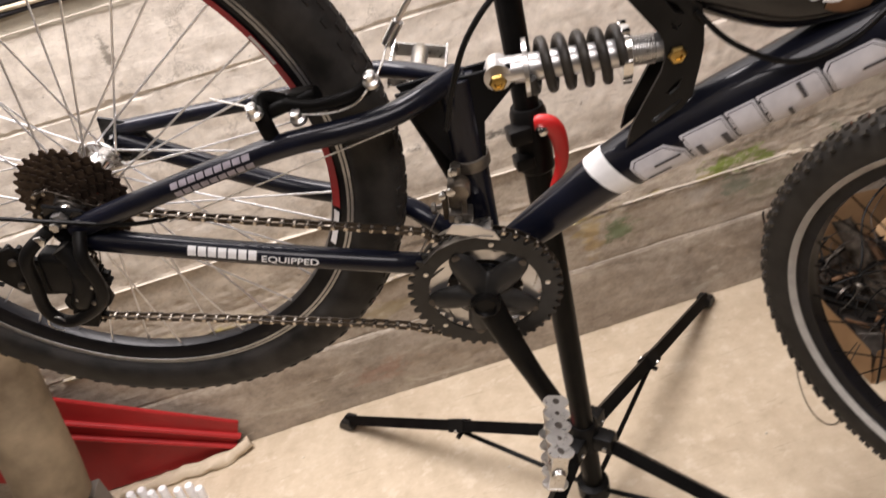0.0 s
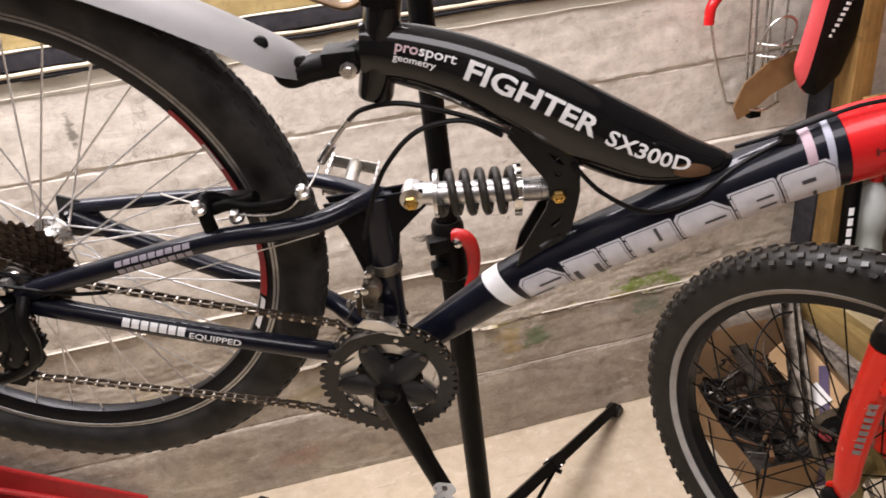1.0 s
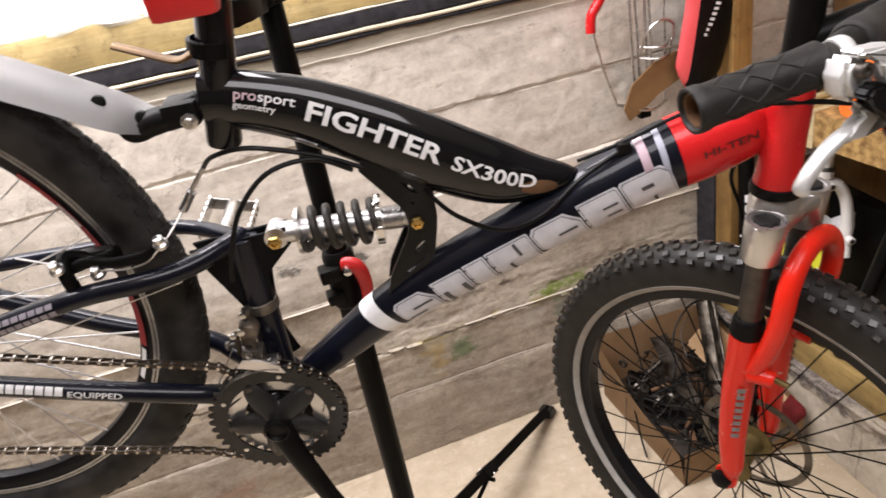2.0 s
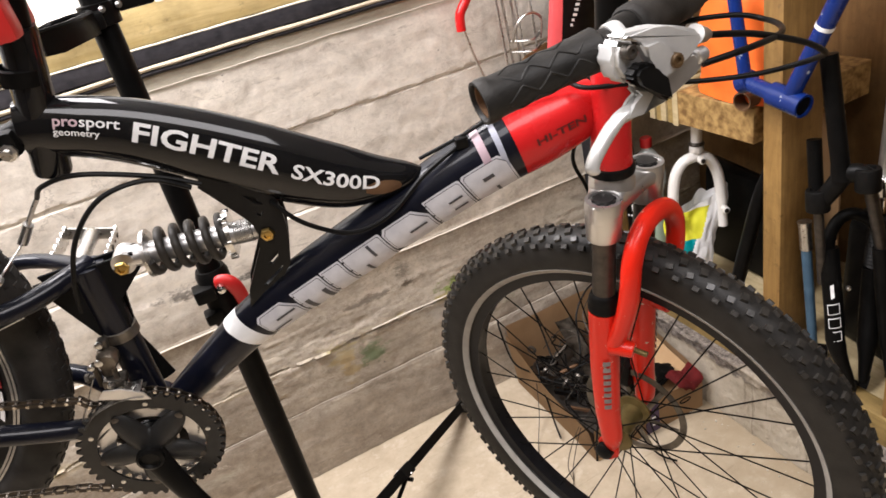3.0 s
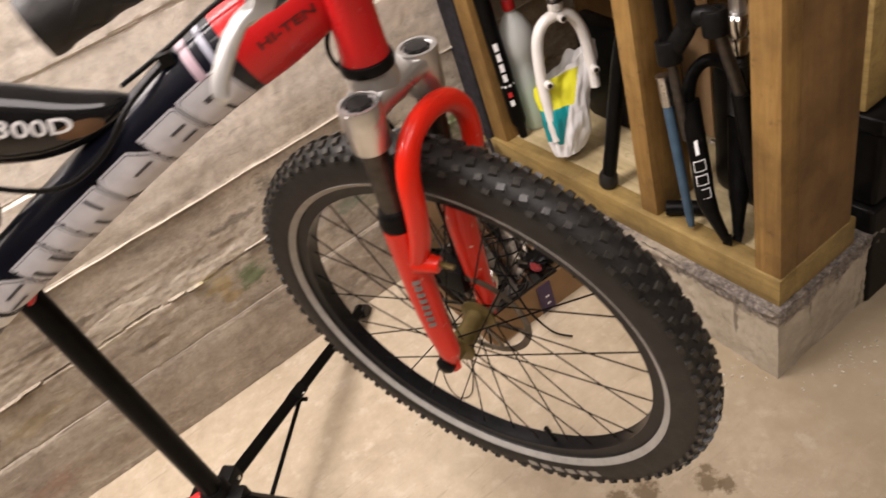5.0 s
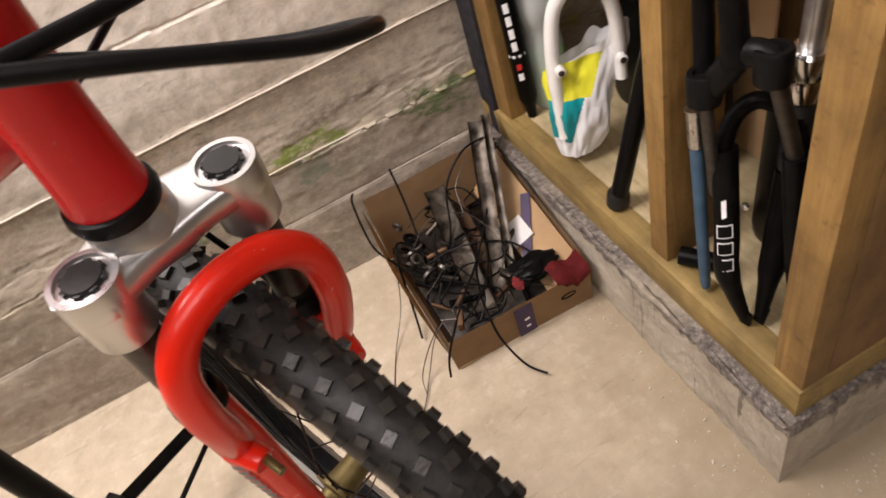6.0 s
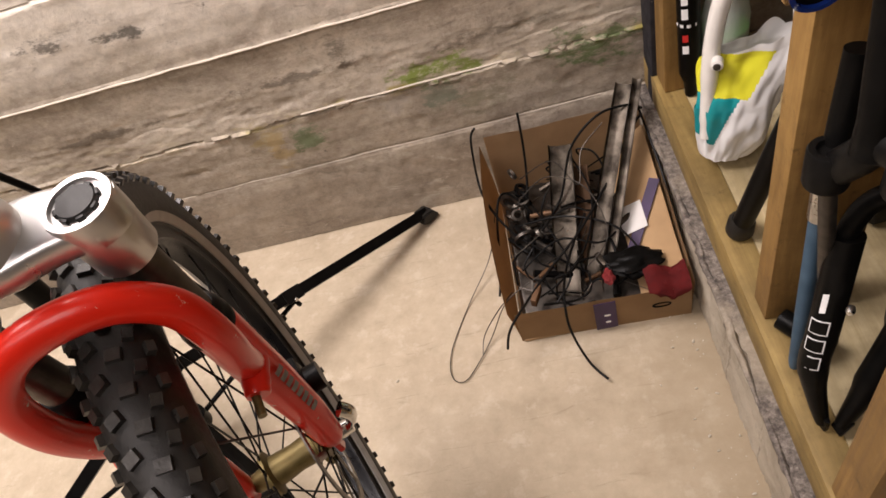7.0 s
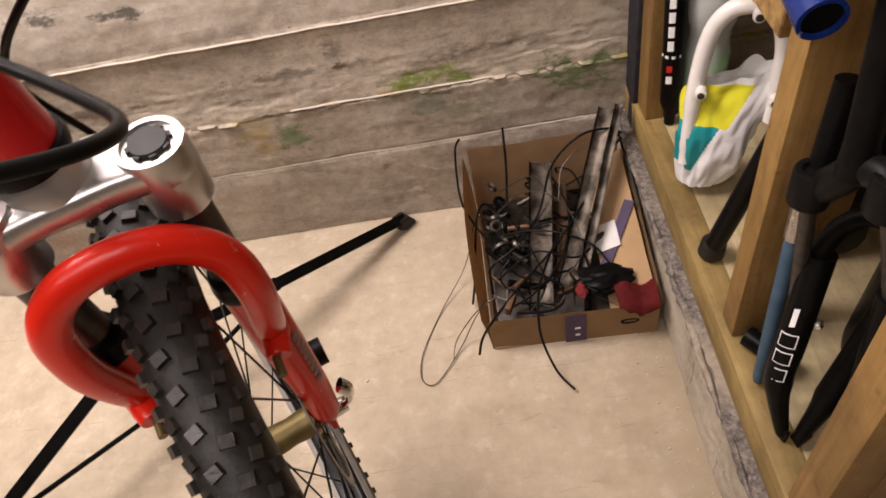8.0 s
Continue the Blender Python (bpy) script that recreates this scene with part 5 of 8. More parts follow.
# front derailleur
fder = part("front_derailleur", lathe([(0.0178, -0.007), (0.0196, -0.006), (0.0196, 0.006), (0.0178, 0.007)], along(B(0.0175, 0.148), BIKE_Z), 28, True), ROTOR, bike, "grimy steel front derailleur")
for name, size, at, m in (("clamp_lug", (0.010, 0.010, 0.014), (0.004, 0.152, 0.024), ROTOR), ("hinge_block", (0.012, 0.014, 0.030), (-0.002, 0.130, 0.028), CHANNEL), ("lower_body", (0.024, 0.018, 0.010), (0.000, 0.108, 0.034), ROTOR),
                          ("outer_link", (0.006, 0.004, 0.034), (-0.012, 0.124, 0.038), CHANNEL), ("inner_link", (0.006, 0.004, 0.030), (0.006, 0.122, 0.038), CHANNEL)):
    part(name, box(size, (0, 0, 0), 0.0018, axes(B(*at), BIKE_X, BIKE_Z) @ pose(0, 0, 0, 0, 8, 0)), m, fder)
for u, v, w, r in ((0.002, 0.156, 0.030, 0.0045), (-0.003, 0.140, 0.038, 0.0045), (-0.002, 0.110, 0.044, 0.004), (-0.012, 0.138, 0.040, 0.0035)):
    part("pivot", lathe([(r, 0), (r, 0.004), (r * 0.5, 0.0048)], along(B(u, v, w), BIKE_N), 10), STEEL, fder)
part("anchor_bolt", joined(rod(B(-0.010, 0.122, 0.034), B(-0.026, 0.121, 0.036), 0.0028, 8), lathe([(0.0055, 0), (0.0055, 0.004), (0.003, 0.005)], along(B(-0.022, 0.1215, 0.036), -BIKE_X), 6)), ROTOR, fder)
for w in (0.040, 0.056):
    part("cage", tube(smooth_path([B(-0.046, 0.072, w), B(-0.028, 0.088, w), B(-0.004, 0.096, w), B(0.014, 0.097, w), B(0.029, 0.094, w)], 4), 0.0052, 8, flat=0.0010, hint=BIKE_N), ROTOR, fder)
part("outer_cage", plate([(-0.016, 0.106), (-0.006, 0.116), (0.012, 0.112), (0.031, 0.099), (0.035, 0.087), (0.018, 0.093), (0.000, 0.101)], 0.002, BIKE_M @ Matrix.Translation((0, -0.0585, 0)), 0.0006), ALLOY, fder, "bright outer cage plate")
part("spring_barrel", lathe([(0.004, 0.0), (0.0105, 0.001), (0.0115, 0.004), (0.0115, 0.016), (0.0095, 0.019), (0.004, 0.020)], along(B(0.004, 0.137, 0.022), BIKE_N), 20), CHANNEL, fder)
part("cage_bridge", box((0.020, 0.020, 0.002), (0, 0, 0), 0.0006, axes(B(0.018, 0.101, 0.048), BIKE_X, BIKE_Z)), STEEL, fder)
part("bare_cable", rod(B(-0.018, 0.121, 0.040), B(-0.050, 0.075, 0.046), 0.0008, 6), STEEL, fder)

# rear brake
BRAKE_ARM = [smooth_path([B(-0.140, 0.238, 0.056 * s), B(-0.142, 0.262, 0.054 * s), B(-0.141, 0.272, 0.040 * s), B(-0.120, 0.258, 0.030 * s), B(-0.095, 0.262, 0.030 * s)], 4) for s in (1, -1)]
brake = part("rear_brake", tube(BRAKE_ARM[0], 0.0075, 12), SATIN_BLACK, bike, "black rear brake arms")
part("brake_arm", tube(BRAKE_ARM[1], 0.0075, 12), SATIN_BLACK, brake)
part("brake_arm", tube(smooth_path([B(-0.146, 0.260, 0.047), B(-0.136, 0.2615, 0.047), B(-0.119, 0.2650, 0.047), B(-0.105, 0.2620, 0.048), B(-0.089, 0.2595, 0.048), B(-0.069, 0.2605, 0.048), B(-0.056, 0.2630, 0.048), B(-0.042, 0.2700, 0.047)], 4), 0.0050, 10, flat=0.0065, hint=BIKE_N), SATIN_BLACK, brake)
part("brake_wire", tube(smooth_path([B(-0.112, 0.258, 0.054), B(-0.085, 0.254, 0.055), B(-0.062, 0.256, 0.054), B(-0.046, 0.266, 0.052), B(-0.034, 0.274, 0.030), B(-0.034, 0.272, -0.018)], 5), 0.0011, 6), STEEL, brake)
part("brake_shoe", box((0.055, 0.012, 0.012), (0, 0, 0), 0.003, axes(B(-0.128, 0.262, 0.026), BIKE_X, BIKE_Z)), RUBBER, brake)
for u, v, w in ((-0.1437, 0.268, 0.060), (-0.0400, 0.2705, 0.050), (-0.112, 0.251, 0.052)):
    part("brake_bolt", lathe([(0.0075, 0), (0.0075, 0.004), (0.005, 0.006), (0.005, 0.011), (0.003, 0.012)], along(B(u, v, w), BIKE_Z * 0.9 + BIKE_N * 0.3), 14), STEEL, brake)
part("brake_noodle", tube(smooth_path([B(-0.030, 0.278, -0.020), B(-0.010, 0.301, -0.018), B(0.006, 0.318, -0.014)], 6), 0.0026, 8), STEEL, brake, "bright bent brake noodle")
part("noodle_stop", rod(B(-0.034, 0.272, -0.020), B(-0.018, 0.291, -0.019), 0.0055, 10), STEEL, brake)
part("cable_stub", rod(B(-0.140, 0.270, 0.055), B(-0.175, 0.292, 0.062), 0.0010, 6), STEEL, brake)

# mudguard and its arm
def guard():
    bm = bmesh.new()
    rows = []
    for i in range(19):
        t = i / 18
        u, v = -0.012 - 0.30 * t, 0.392 + 0.20 * t - 0.05 * t * t
        wide = 0.042 * min(1.0, 0.78 + 2.0 * t) - 0.012 * max(0.0, 0.05 - t) / 0.05
        row = []
        for j in range(11):
            a = -1 + 2 * j / 10
            drop = 0.020 * a * a
            row.append(bm.verts.new(B(u - drop * 0.5, v - drop * 0.85, wide * a)))
        rows.append(row)
    for a, b in zip(rows, rows[1:]):
        for j in range(10):
            bm.faces.new((a[j], a[j + 1], b[j + 1], b[j]))
    bmesh.ops.solidify(bm, geom=bm.faces[:], thickness=0.0022)
    return bm


mud = part("mudguard", guard(), GREY_PLASTIC, bike, "translucent grey plastic rear mudguard")
part("mudguard_arm", joined(tube(smooth_path([B(0.034, 0.392, 0.004), B(0.010, 0.386, 0.012), B(-0.012, 0.384, 0.014), B(-0.032, 0.378, 0.012), B(-0.040, 0.382, 0.010), B(-0.040, 0.396, 0.008)], 5), [0.013] * 12 + [0.012] * 14, 12), box((0.034, 0.036, 0.024), (0, 0, 0), 0.004, axes(B(0.016, 0.388, 0.008), BIKE_X, BIKE_Z))), BLACK_PLASTIC, bike, "black plastic mudguard arm")
qr_at = B(0.058, 0.440)
part("seat_clamp", lathe([(0.0178, -0.008), (0.0215, -0.007), (0.0215, 0.007), (0.0178, 0.008)], along(qr_at, seat_dir), 24, True), SATIN_BLACK, bike)
part("seat_lever", tube(smooth_path([qr_at + BIKE_X * -0.014 + BIKE_N * 0.012, qr_at + BIKE_X * -0.030 + BIKE_N * 0.012 - BIKE_Z * 0.004, qr_at + BIKE_X * -0.055 + BIKE_N * 0.010 + BIKE_Z * 0.006, qr_at + BIKE_X * -0.082 + BIKE_N * 0.008 + BIKE_Z * 0.018], 5), 0.0035, 12, flat=0.0080), TARNISHED, bike, "tarnished seat clamp lever")
part("clamp_bolt", lathe([(0.0085, 0), (0.0085, 0.006), (0.005, 0.007), (0.005, 0.012)], along(B(0.0235, 0.382, 0.022), BIKE_N), 8), STEEL, bike)
for t in (0.13, 0.02):
    part("screw", lathe([(0.0075, 0), (0.006, 0.003), (0.001, 0.004)], along(B(-0.012 - 0.30 * t - 0.003, 0.392 + 0.20 * t - 0.005, 0.018), BIKE_N + BIKE_Z * 0.3), 12), BLACK_PLASTIC, mud)

# control cables along the frame
for name, pts, r in (
        ("brake_cable", [B(0.006, 0.318, -0.014), B(0.028, 0.338, 0.012), B(0.07, 0.345, 0.026), B(0.13, 0.322, 0.020), B(0.17, 0.300, 0.018)], 0.0026),
        ("shift_cable", [B(0.008, 0.205, 0.035), B(0.022, 0.245, 0.045), B(0.045, 0.290, 0.045), B(0.08, 0.320, 0.036), B(0.125, 0.322, 0.026), B(0.16, 0.300, 0.02)], 0.0026),
        ("shift_cable", [B(0.228, 0.262, 0.020), B(0.255, 0.232, 0.030), B(0.300, 0.207, 0.033), B(0.345, 0.216, 0.032), B(0.390, 0.245, 0.022), B(0.44, 0.266, 0.012)], 0.0026),
        ("shift_cable", [B(0.390, 0.256, 0.004), B(0.44, 0.272, 0.010), B(0.50, 0.292, 0.012), B(0.56, 0.300, 0.016), B(0.60, 0.320, 0.03)], 0.0022),
        ("shift_cable", [B(-0.466, 0.150, 0.082), B(-0.492, 0.172, 0.082), B(-0.500, 0.204, 0.080), B(-0.478, 0.226, 0.078), B(-0.430, 0.226, 0.077), B(-0.37, 0.209, 0.076), B(-0.31, 0.190, 0.072), B(-0.27, 0.184, 0.066)], 0.0022)):
    part(name, tube(smooth_path(pts, 7), r, 8), BLACK_PLASTIC, bike)
part("cable_clip", box((0.014, 0.012, 0.012), (0, 0, 0), 0.002, axes(B(0.437, 0.266, 0.012), BIKE_X, BIKE_Z)), BLACK_PLASTIC, bike)
part("bare_cable", rod(B(-0.27, 0.180, 0.066), B(-0.03, 0.232, 0.062), 0.0007, 6), STEEL, bike)

# fork and front wheel
def crown_casting():
    """A broad bone-shaped casting between the two leg bosses, wider and set back round the steerer."""
    bm, rings = bmesh.new(), []
    n = 44
    for i in range(n + 1):
        w = 0.0712 * math.cos(math.pi * i / n)
        k = min(abs(w) / 0.05, 1.0)
        wide = 0.0260 - 0.0050 * k ** 1.5 if abs(w) < 0.05 else math.sqrt(max(0.0212 ** 2 - (abs(w) - 0.05) ** 2, 1e-7))
        mid, top, low = -0.0115 * (1 - k ** 2), 0.4035 - 0.002 * (1 - k), 0.3830 - 0.0020 * k - 0.0050 * (1 - k) ** 2
        ring = []
        for j in range(20):
            a = 2 * math.pi * j / 20
            x, z = math.copysign(abs(math.cos(a)) ** 0.4, math.cos(a)), math.copysign(abs(math.sin(a)) ** 0.45, math.sin(a))
            ring.append(bm.verts.new(F(w, mid + wide * x, 0.5 * (top + low) + 0.5 * (top - low) * z)))
        rings.append(ring)
    for p, q in zip(rings, rings[1:]):
        for j in range(20):
            bm.faces.new((p[j], p[(j + 1) % 20], q[(j + 1) % 20], q[j]))
    bm.faces.new(rings[0])
    bm.faces.new(rings[-1])
    return bm


fork = part("fork", joined(
    crown_casting(),
    *[lathe([(0.0188, 0.356), (0.0200, 0.358), (0.0212, 0.400), (0.0204, 0.4055), (0.0168, 0.4055), (0.0150, 0.3985), (0.0122, 0.3985)], axes(F(0.050 * s, 0.0, 0), FORK_W, FORK_S), 36) for s in (1, -1)],
    lathe([(0.0265, 0.0), (0.0260, 0.018), (0.0200, 0.026)], along(F(0.008, -0.013, 0.392), FORK_S), 28)), POLISHED, bike, "polished alloy fork crown")
for s in (1, -1):
    part("crown_cap", joined(lathe([(0.0122, 0.0), (0.0122, 0.006), (0.0112, 0.0078), (0.002, 0.0082)], axes(F(0.050 * s, 0, 0.399), FORK_W, FORK_S), 24),
                             *[box((0.003, 0.0048, 0.006), (0.0120, 0, 0.004), 0.0008, axes(F(0.050 * s, 0, 0.399), FORK_W, FORK_S) @ pose(0, 0, 0, 0, 0, 45 * k)) for k in range(8)]), SPIDER, fork, "grey-black adjuster cap")
    part("stanchion", rod(F(0.050 * s, 0, 0.235), F(0.050 * s, 0, 0.366), 0.0138, 24), DARK_STEEL, fork, "dark worn stanchion")
    part("dust_seal", lathe([(0.0165, 0.0), (0.0195, 0.002), (0.0195, 0.010), (0.0180, 0.013), (0.0185, 0.018), (0.0165, 0.024), (0.0145, 0.026)], axes(F(0.050 * s, 0, 0.253), FORK_W, FORK_S), 28), BLACK_PLASTIC, fork)
    lean = 0.5 + 0.5 * s
    leg = smooth_path([F(0.051 * s, 0.0, 0.254), F(0.052 * s - 0.004 * lean, 0.0, 0.16), F(0.054 * s - 0.008 * lean, 0.003, 0.08), F(0.054 * s - 0.0095 * lean, 0.008, 0.035), F(0.054 * s - 0.011 * lean, 0.008, 0.004), F(0.054 * s - 0.011 * lean, 0.004, -0.012)], 5)
    part("lower_leg", tube(leg, [0.0185] * 6 + [0.0180 - 0.0004 * k for k in range(11)] + [0.0125, 0.010, 0.008, 0.006, 0.005, 0.0045, 0.004, 0.003, 0.003][:len(leg) - 17], 22), RED_FORK, fork, "chipped red lower leg")
    part("brake_boss", joined(tube(smooth_path([F(0.056 * s, 0.012, 0.205), F(0.052 * s, 0.030, 0.205), F(0.050 * s, 0.040, 0.204)], 3), [0.012, 0.012, 0.011, 0.011, 0.010, 0.010, 0.009], 14)), RED_FORK, fork)
    part("brake_peg", rod(F(0.048 * s, 0.036, 0.204), F(0.047 * s, 0.056, 0.203), 0.0036, 12), DULL_BRASS, fork)
    part("dropout_plate", plate([(-0.012, -0.018), (-0.014, 0.012), (0.0, 0.026), (0.016, 0.016), (0.016, -0.006), (0.004, -0.020)], 0.006, axes(F(0.054 * s - 0.0055 * (1 + s), 0.002, 0.0), FORK_H, FORK_S), 0.001), RED_FORK, fork)
ARCH = [(0.053, 0.014, 0.205), (0.055, 0.028, 0.245), (0.057, 0.036, 0.290), (0.052, 0.036, 0.333), (0.032, 0.034, 0.359), (0.0, 0.033, 0.367), (-0.034, 0.034, 0.359), (-0.056, 0.036, 0.333), (-0.061, 0.036, 0.290), (-0.057, 0.028, 0.245), (-0.053, 0.014, 0.205)]
part("fork_arch", tube(smooth_path([F(*p) for p in ARCH], 6), 0.0115, 18, flat=0.0125), RED_FORK, fork, "chipped red brake arch looping over the tyre")
for side, turn in ((1, 0.55), (-1, 0.75)):
    for k in range(8):
        def leg_wrap(x, y, z0=0.176 - 0.0112 * k, side=side, turn=turn):
            a = x / 0.0185 + turn
            return F(0.0525 * side - 0.006 * (1 + side) * (0.24 - z0) / 0.24, 0.002, z0 + y) + (FORK_W * side * math.cos(a) + FORK_H * math.sin(a)) * 0.0192
        part("logo_block", flat_shape([(-0.0045, 0.0), (0.0045, 0.0012), (0.0045, 0.0085), (-0.0045, 0.0073)], leg_wrap), LEG_PRINT, fork)

FRONT = axes(WHEEL_HUB, WHEEL_S, WHEEL_W)
front = part("front_wheel", lathe(rim_profile(0.252, 0.2655, 0.0125), FRONT, 96, True), RIM_BLACK, bike, "black front wheel with chunky knobbly tyre")
part("tyre", lathe(tyre_profile(0.3255, 0.264, 0.0245), FRONT, 120, True), RUBBER, front, "knobbly black tyre")
N = 82
rows = [(0.0066, 0.0096, 0.0108, 0.0032, N, 0.0, 14), (-0.0066, 0.0096, 0.0108, 0.0032, N, 0.5, -14), (0.0166, 0.0094, 0.0078, 0.0038, N, 0.45, 14), (-0.0166, 0.0094, 0.0078, 0.0038, N, 0.95, -14),
        (0.0222, 0.0092, 0.0066, 0.0044, N, 0.95, 0), (-0.0222, 0.0092, 0.0066, 0.0044, N, 0.45, 0)]
part("tread", knobs(FRONT, 0.3255, 0.264, 0.0245, rows, 7), TREAD, front, "tall tread blocks")
for s in (1, -1):
    part("sidewall_band", lathe([(0.2690, 0.0145 * s), (0.2730, 0.0185 * s), (0.2770, 0.0208 * s), (0.2770, 0.0230 * s), (0.2730, 0.0208 * s), (0.2690, 0.0172 * s)], FRONT, 120, True), GREY_RING, front, "grey reflective sidewall band")
for a, b in spokes(FRONT, 0.254, 0.021, 0.030, 32):
    part("spoke", rod(a, b, 0.0011, 6), SATIN_BLACK, front)
part("hub", lathe([(0.006, -0.041), (0.010, -0.038), (0.012, -0.030), (0.026, -0.029), (0.026, -0.025), (0.0165, -0.022), (0.0145, 0.0), (0.0165, 0.025), (0.024, 0.028), (0.024, 0.032), (0.012, 0.034), (0.010, 0.048), (0.006, 0.053)], FRONT, 32), DULL_BRASS, front, "dull brass hub shell")
part("valve", joined(rod(FRONT @ V(-0.233, -0.099, 0.0), FRONT @ V(-0.215, -0.091, 0.0), 0.0030, 10), rod(FRONT @ V(-0.215, -0.091, 0), FRONT @ V(-0.205, -0.087, 0), 0.0042, 10)), BLACK_PLASTIC, front)


disc = part("disc_rotor", lathe([(0.069, -0.0298), (0.079, -0.0298), (0.079, -0.028), (0.069, -0.028)], FRONT, 64, True), ROTOR, front, "steel disc brake rotor")
for k in range(6):
    a = math.pi * k / 3
    part("rotor_arm", tube([FRONT @ V(0.022 * math.cos(a), 0.022 * math.sin(a), -0.029), FRONT @ V(0.068 * math.cos(a + 0.4), 0.068 * math.sin(a + 0.4), -0.029)], 0.0010, 8, flat=0.004, hint=FORK_W), ROTOR, disc)
part("disc_caliper", joined(box((0.046, 0.032, 0.040), (0, 0, 0), 0.006, axes(F(-0.048, -0.030, 0.066), FORK_H, FORK_S)), rod(F(-0.040, -0.030, 0.066), F(-0.078, -0.030, 0.066), 0.014, 16), box((0.016, 0.012, 0.07), (0, 0, 0), 0.003, axes(F(-0.056, -0.014, 0.060), FORK_H, FORK_S))), BLACK_PLASTIC, fork, "black disc brake caliper")
part("quick_release", joined(rod(F(-0.056, 0, 0), F(-0.074, 0, 0), 0.010, 14, 0.008), tube(smooth_path([F(-0.072, 0.0, 0.004), F(-0.080, 0.004, 0.018), F(-0.082, 0.006, 0.036), F(-0.076, 0.004, 0.050)], 4), 0.0042, 10, flat=0.008)), CHROME, fork, "bright quick-release lever")
part("axle_nut", lathe([(0.0125, 0), (0.0125, 0.008), (0.008, 0.012), (0.004, 0.013)], along(F(0.046, 0, 0), FORK_W), 18), BLACK_PLASTIC, fork)
for k in range(6):
    def side_wrap(x, y, k=k):
        a = radians(-167 + 4.5 * k) + x / 0.300
        r = 0.294 + y
        return FRONT @ V(r * math.cos(a), r * math.sin(a), 0.0250)
    part("logo_block", flat_shape([(-0.009, -0.0060), (0.007, -0.0060), (0.009, 0.0060), (-0.007, 0.0060)], side_wrap), GREY_RING, front)

# handlebar, grip and lever
GRIP_A, GRIP_B = V(0.846, 0.634, 1.162), V(0.944, 0.624, 1.174)
STEM = V(1.150, 0.745, 1.160)
grip_dir = (GRIP_B - GRIP_A).normalized()
bar = part("handlebar", tube(smooth_path([GRIP_A + grip_dir * 0.03, GRIP_B, V(0.968, 0.632, 1.178), V(1.005, 0.650, 1.176), V(1.070, 0.690, 1.166), STEM, V(1.215, 0.778, 1.166), V(1.27, 0.81, 1.175), V(1.33, 0.84, 1.18), V(1.40, 0.875, 1.185)], 6), 0.0118, 16), RUBBER, bike, "worn black handlebar")
part("bar_sleeve", tube(smooth_path([V(0.978, 0.637, 1.177), V(1.005, 0.650, 1.176), V(1.070, 0.690, 1.167), V(1.110, 0.716, 1.163)], 6), [0.0140] * 2 + [0.0165] * 8 + [0.0180] * 9, 20), RUBBER_WORN, bar, "thick worn rubber sleeve")
STEER = F(0.010, -0.0130, 0.4270)
part("stem", joined(rod(STEM, STEER + FORK_S * 0.150, 0.016, 18), rod(STEER + FORK_S * 0.125, STEER + FORK_S * 0.205, 0.0165, 20), rod(STEM - FORK_W * 0.022, STEM + FORK_W * 0.022, 0.018, 20)), SATIN_BLACK, bike)
GM = along(GRIP_A, grip_dir)
grip_len = (GRIP_B - GRIP_A).length
grip = part("grip", lathe([(0.0128, 0.03), (0.0128, 0.001), (0.0140, -0.002), (0.0162, -0.002), (0.0168, 0.002), (0.0166, 0.007), (0.0155, 0.010), (0.0150, 0.5 * grip_len), (0.0156, grip_len - 0.02), (0.0165, grip_len - 0.004), (0.0125, grip_len)], GM, 32, True), RUBBER, bike, "worn black rubber grip with crossed ribs")
for k in range(8):
    pts = []
    for j in range(41):
        t = j / 40
        a = 2 * math.pi * k / 8 + 0.28 * (2 * abs((t * 6 + k) % 2 - 1) - 1)
        pts.append(GM @ V(0.0150 * math.cos(a), 0.0150 * math.sin(a), 0.016 + (grip_len - 0.030) * t))
    part("rib", tube(pts, 0.0010, 6), RUBBER, grip)
part("bar_end_bore", lathe([(0.0108, 0.001), (0.0126, 0.001), (0.0126, 0.034), (0.0108, 0.034)], GM, 24, True), RUST, bar)
part("bar_plug", lathe([(0.0107, 0.024), (0.0107, 0.030)], GM, 24), RUST, bar)
part("grip", lathe([(0.0120, 0.0), (0.0180, 0.0), (0.0176, 0.09), (0.0120, 0.10)], along(V(1.31, 0.83, 1.178), V(0.09, 0.045, 0.006)), 24), RUBBER, bike)
clamp_c = GRIP_B + grip_dir * 0.012
LEVER = axes(V(0.0, 0.560, 0.0), V(1, 0.04, 0), V(0, 0, 1))
lev = part("brake_lever", lathe([(0.0118, -0.005), (0.0136, -0.005), (0.0142, -0.003), (0.0142, 0.003), (0.0136, 0.005), (0.0118, 0.005)], along(clamp_c, grip_dir), 28, True), LEVER_ALLOY, bike, "silver-white combined brake and shift lever")
part("housing", plate([(0.931, 1.187), (0.935, 1.190), (0.961, 1.187), (0.972, 1.185), (0.994, 1.178), (1.004, 1.172), (1.007, 1.167), (1.000, 1.159), (0.986, 1.152), (0.975, 1.171), (0.965, 1.177), (0.948, 1.181)], 0.018, LEVER @ Matrix.Translation((0, -0.005, 0)), 0.003), LEVER_ALLOY, lev, "angular silver housing")
part("cover", plate([(0.946, 1.181), (0.963, 1.177), (0.973, 1.173), (0.985, 1.154), (0.965, 1.148), (0.959, 1.153), (0.953, 1.168)], 0.010, LEVER @ Matrix.Translation((0, -0.012, 0)), 0.003), LEVER_ALLOY, lev, "pale three-sided cover")
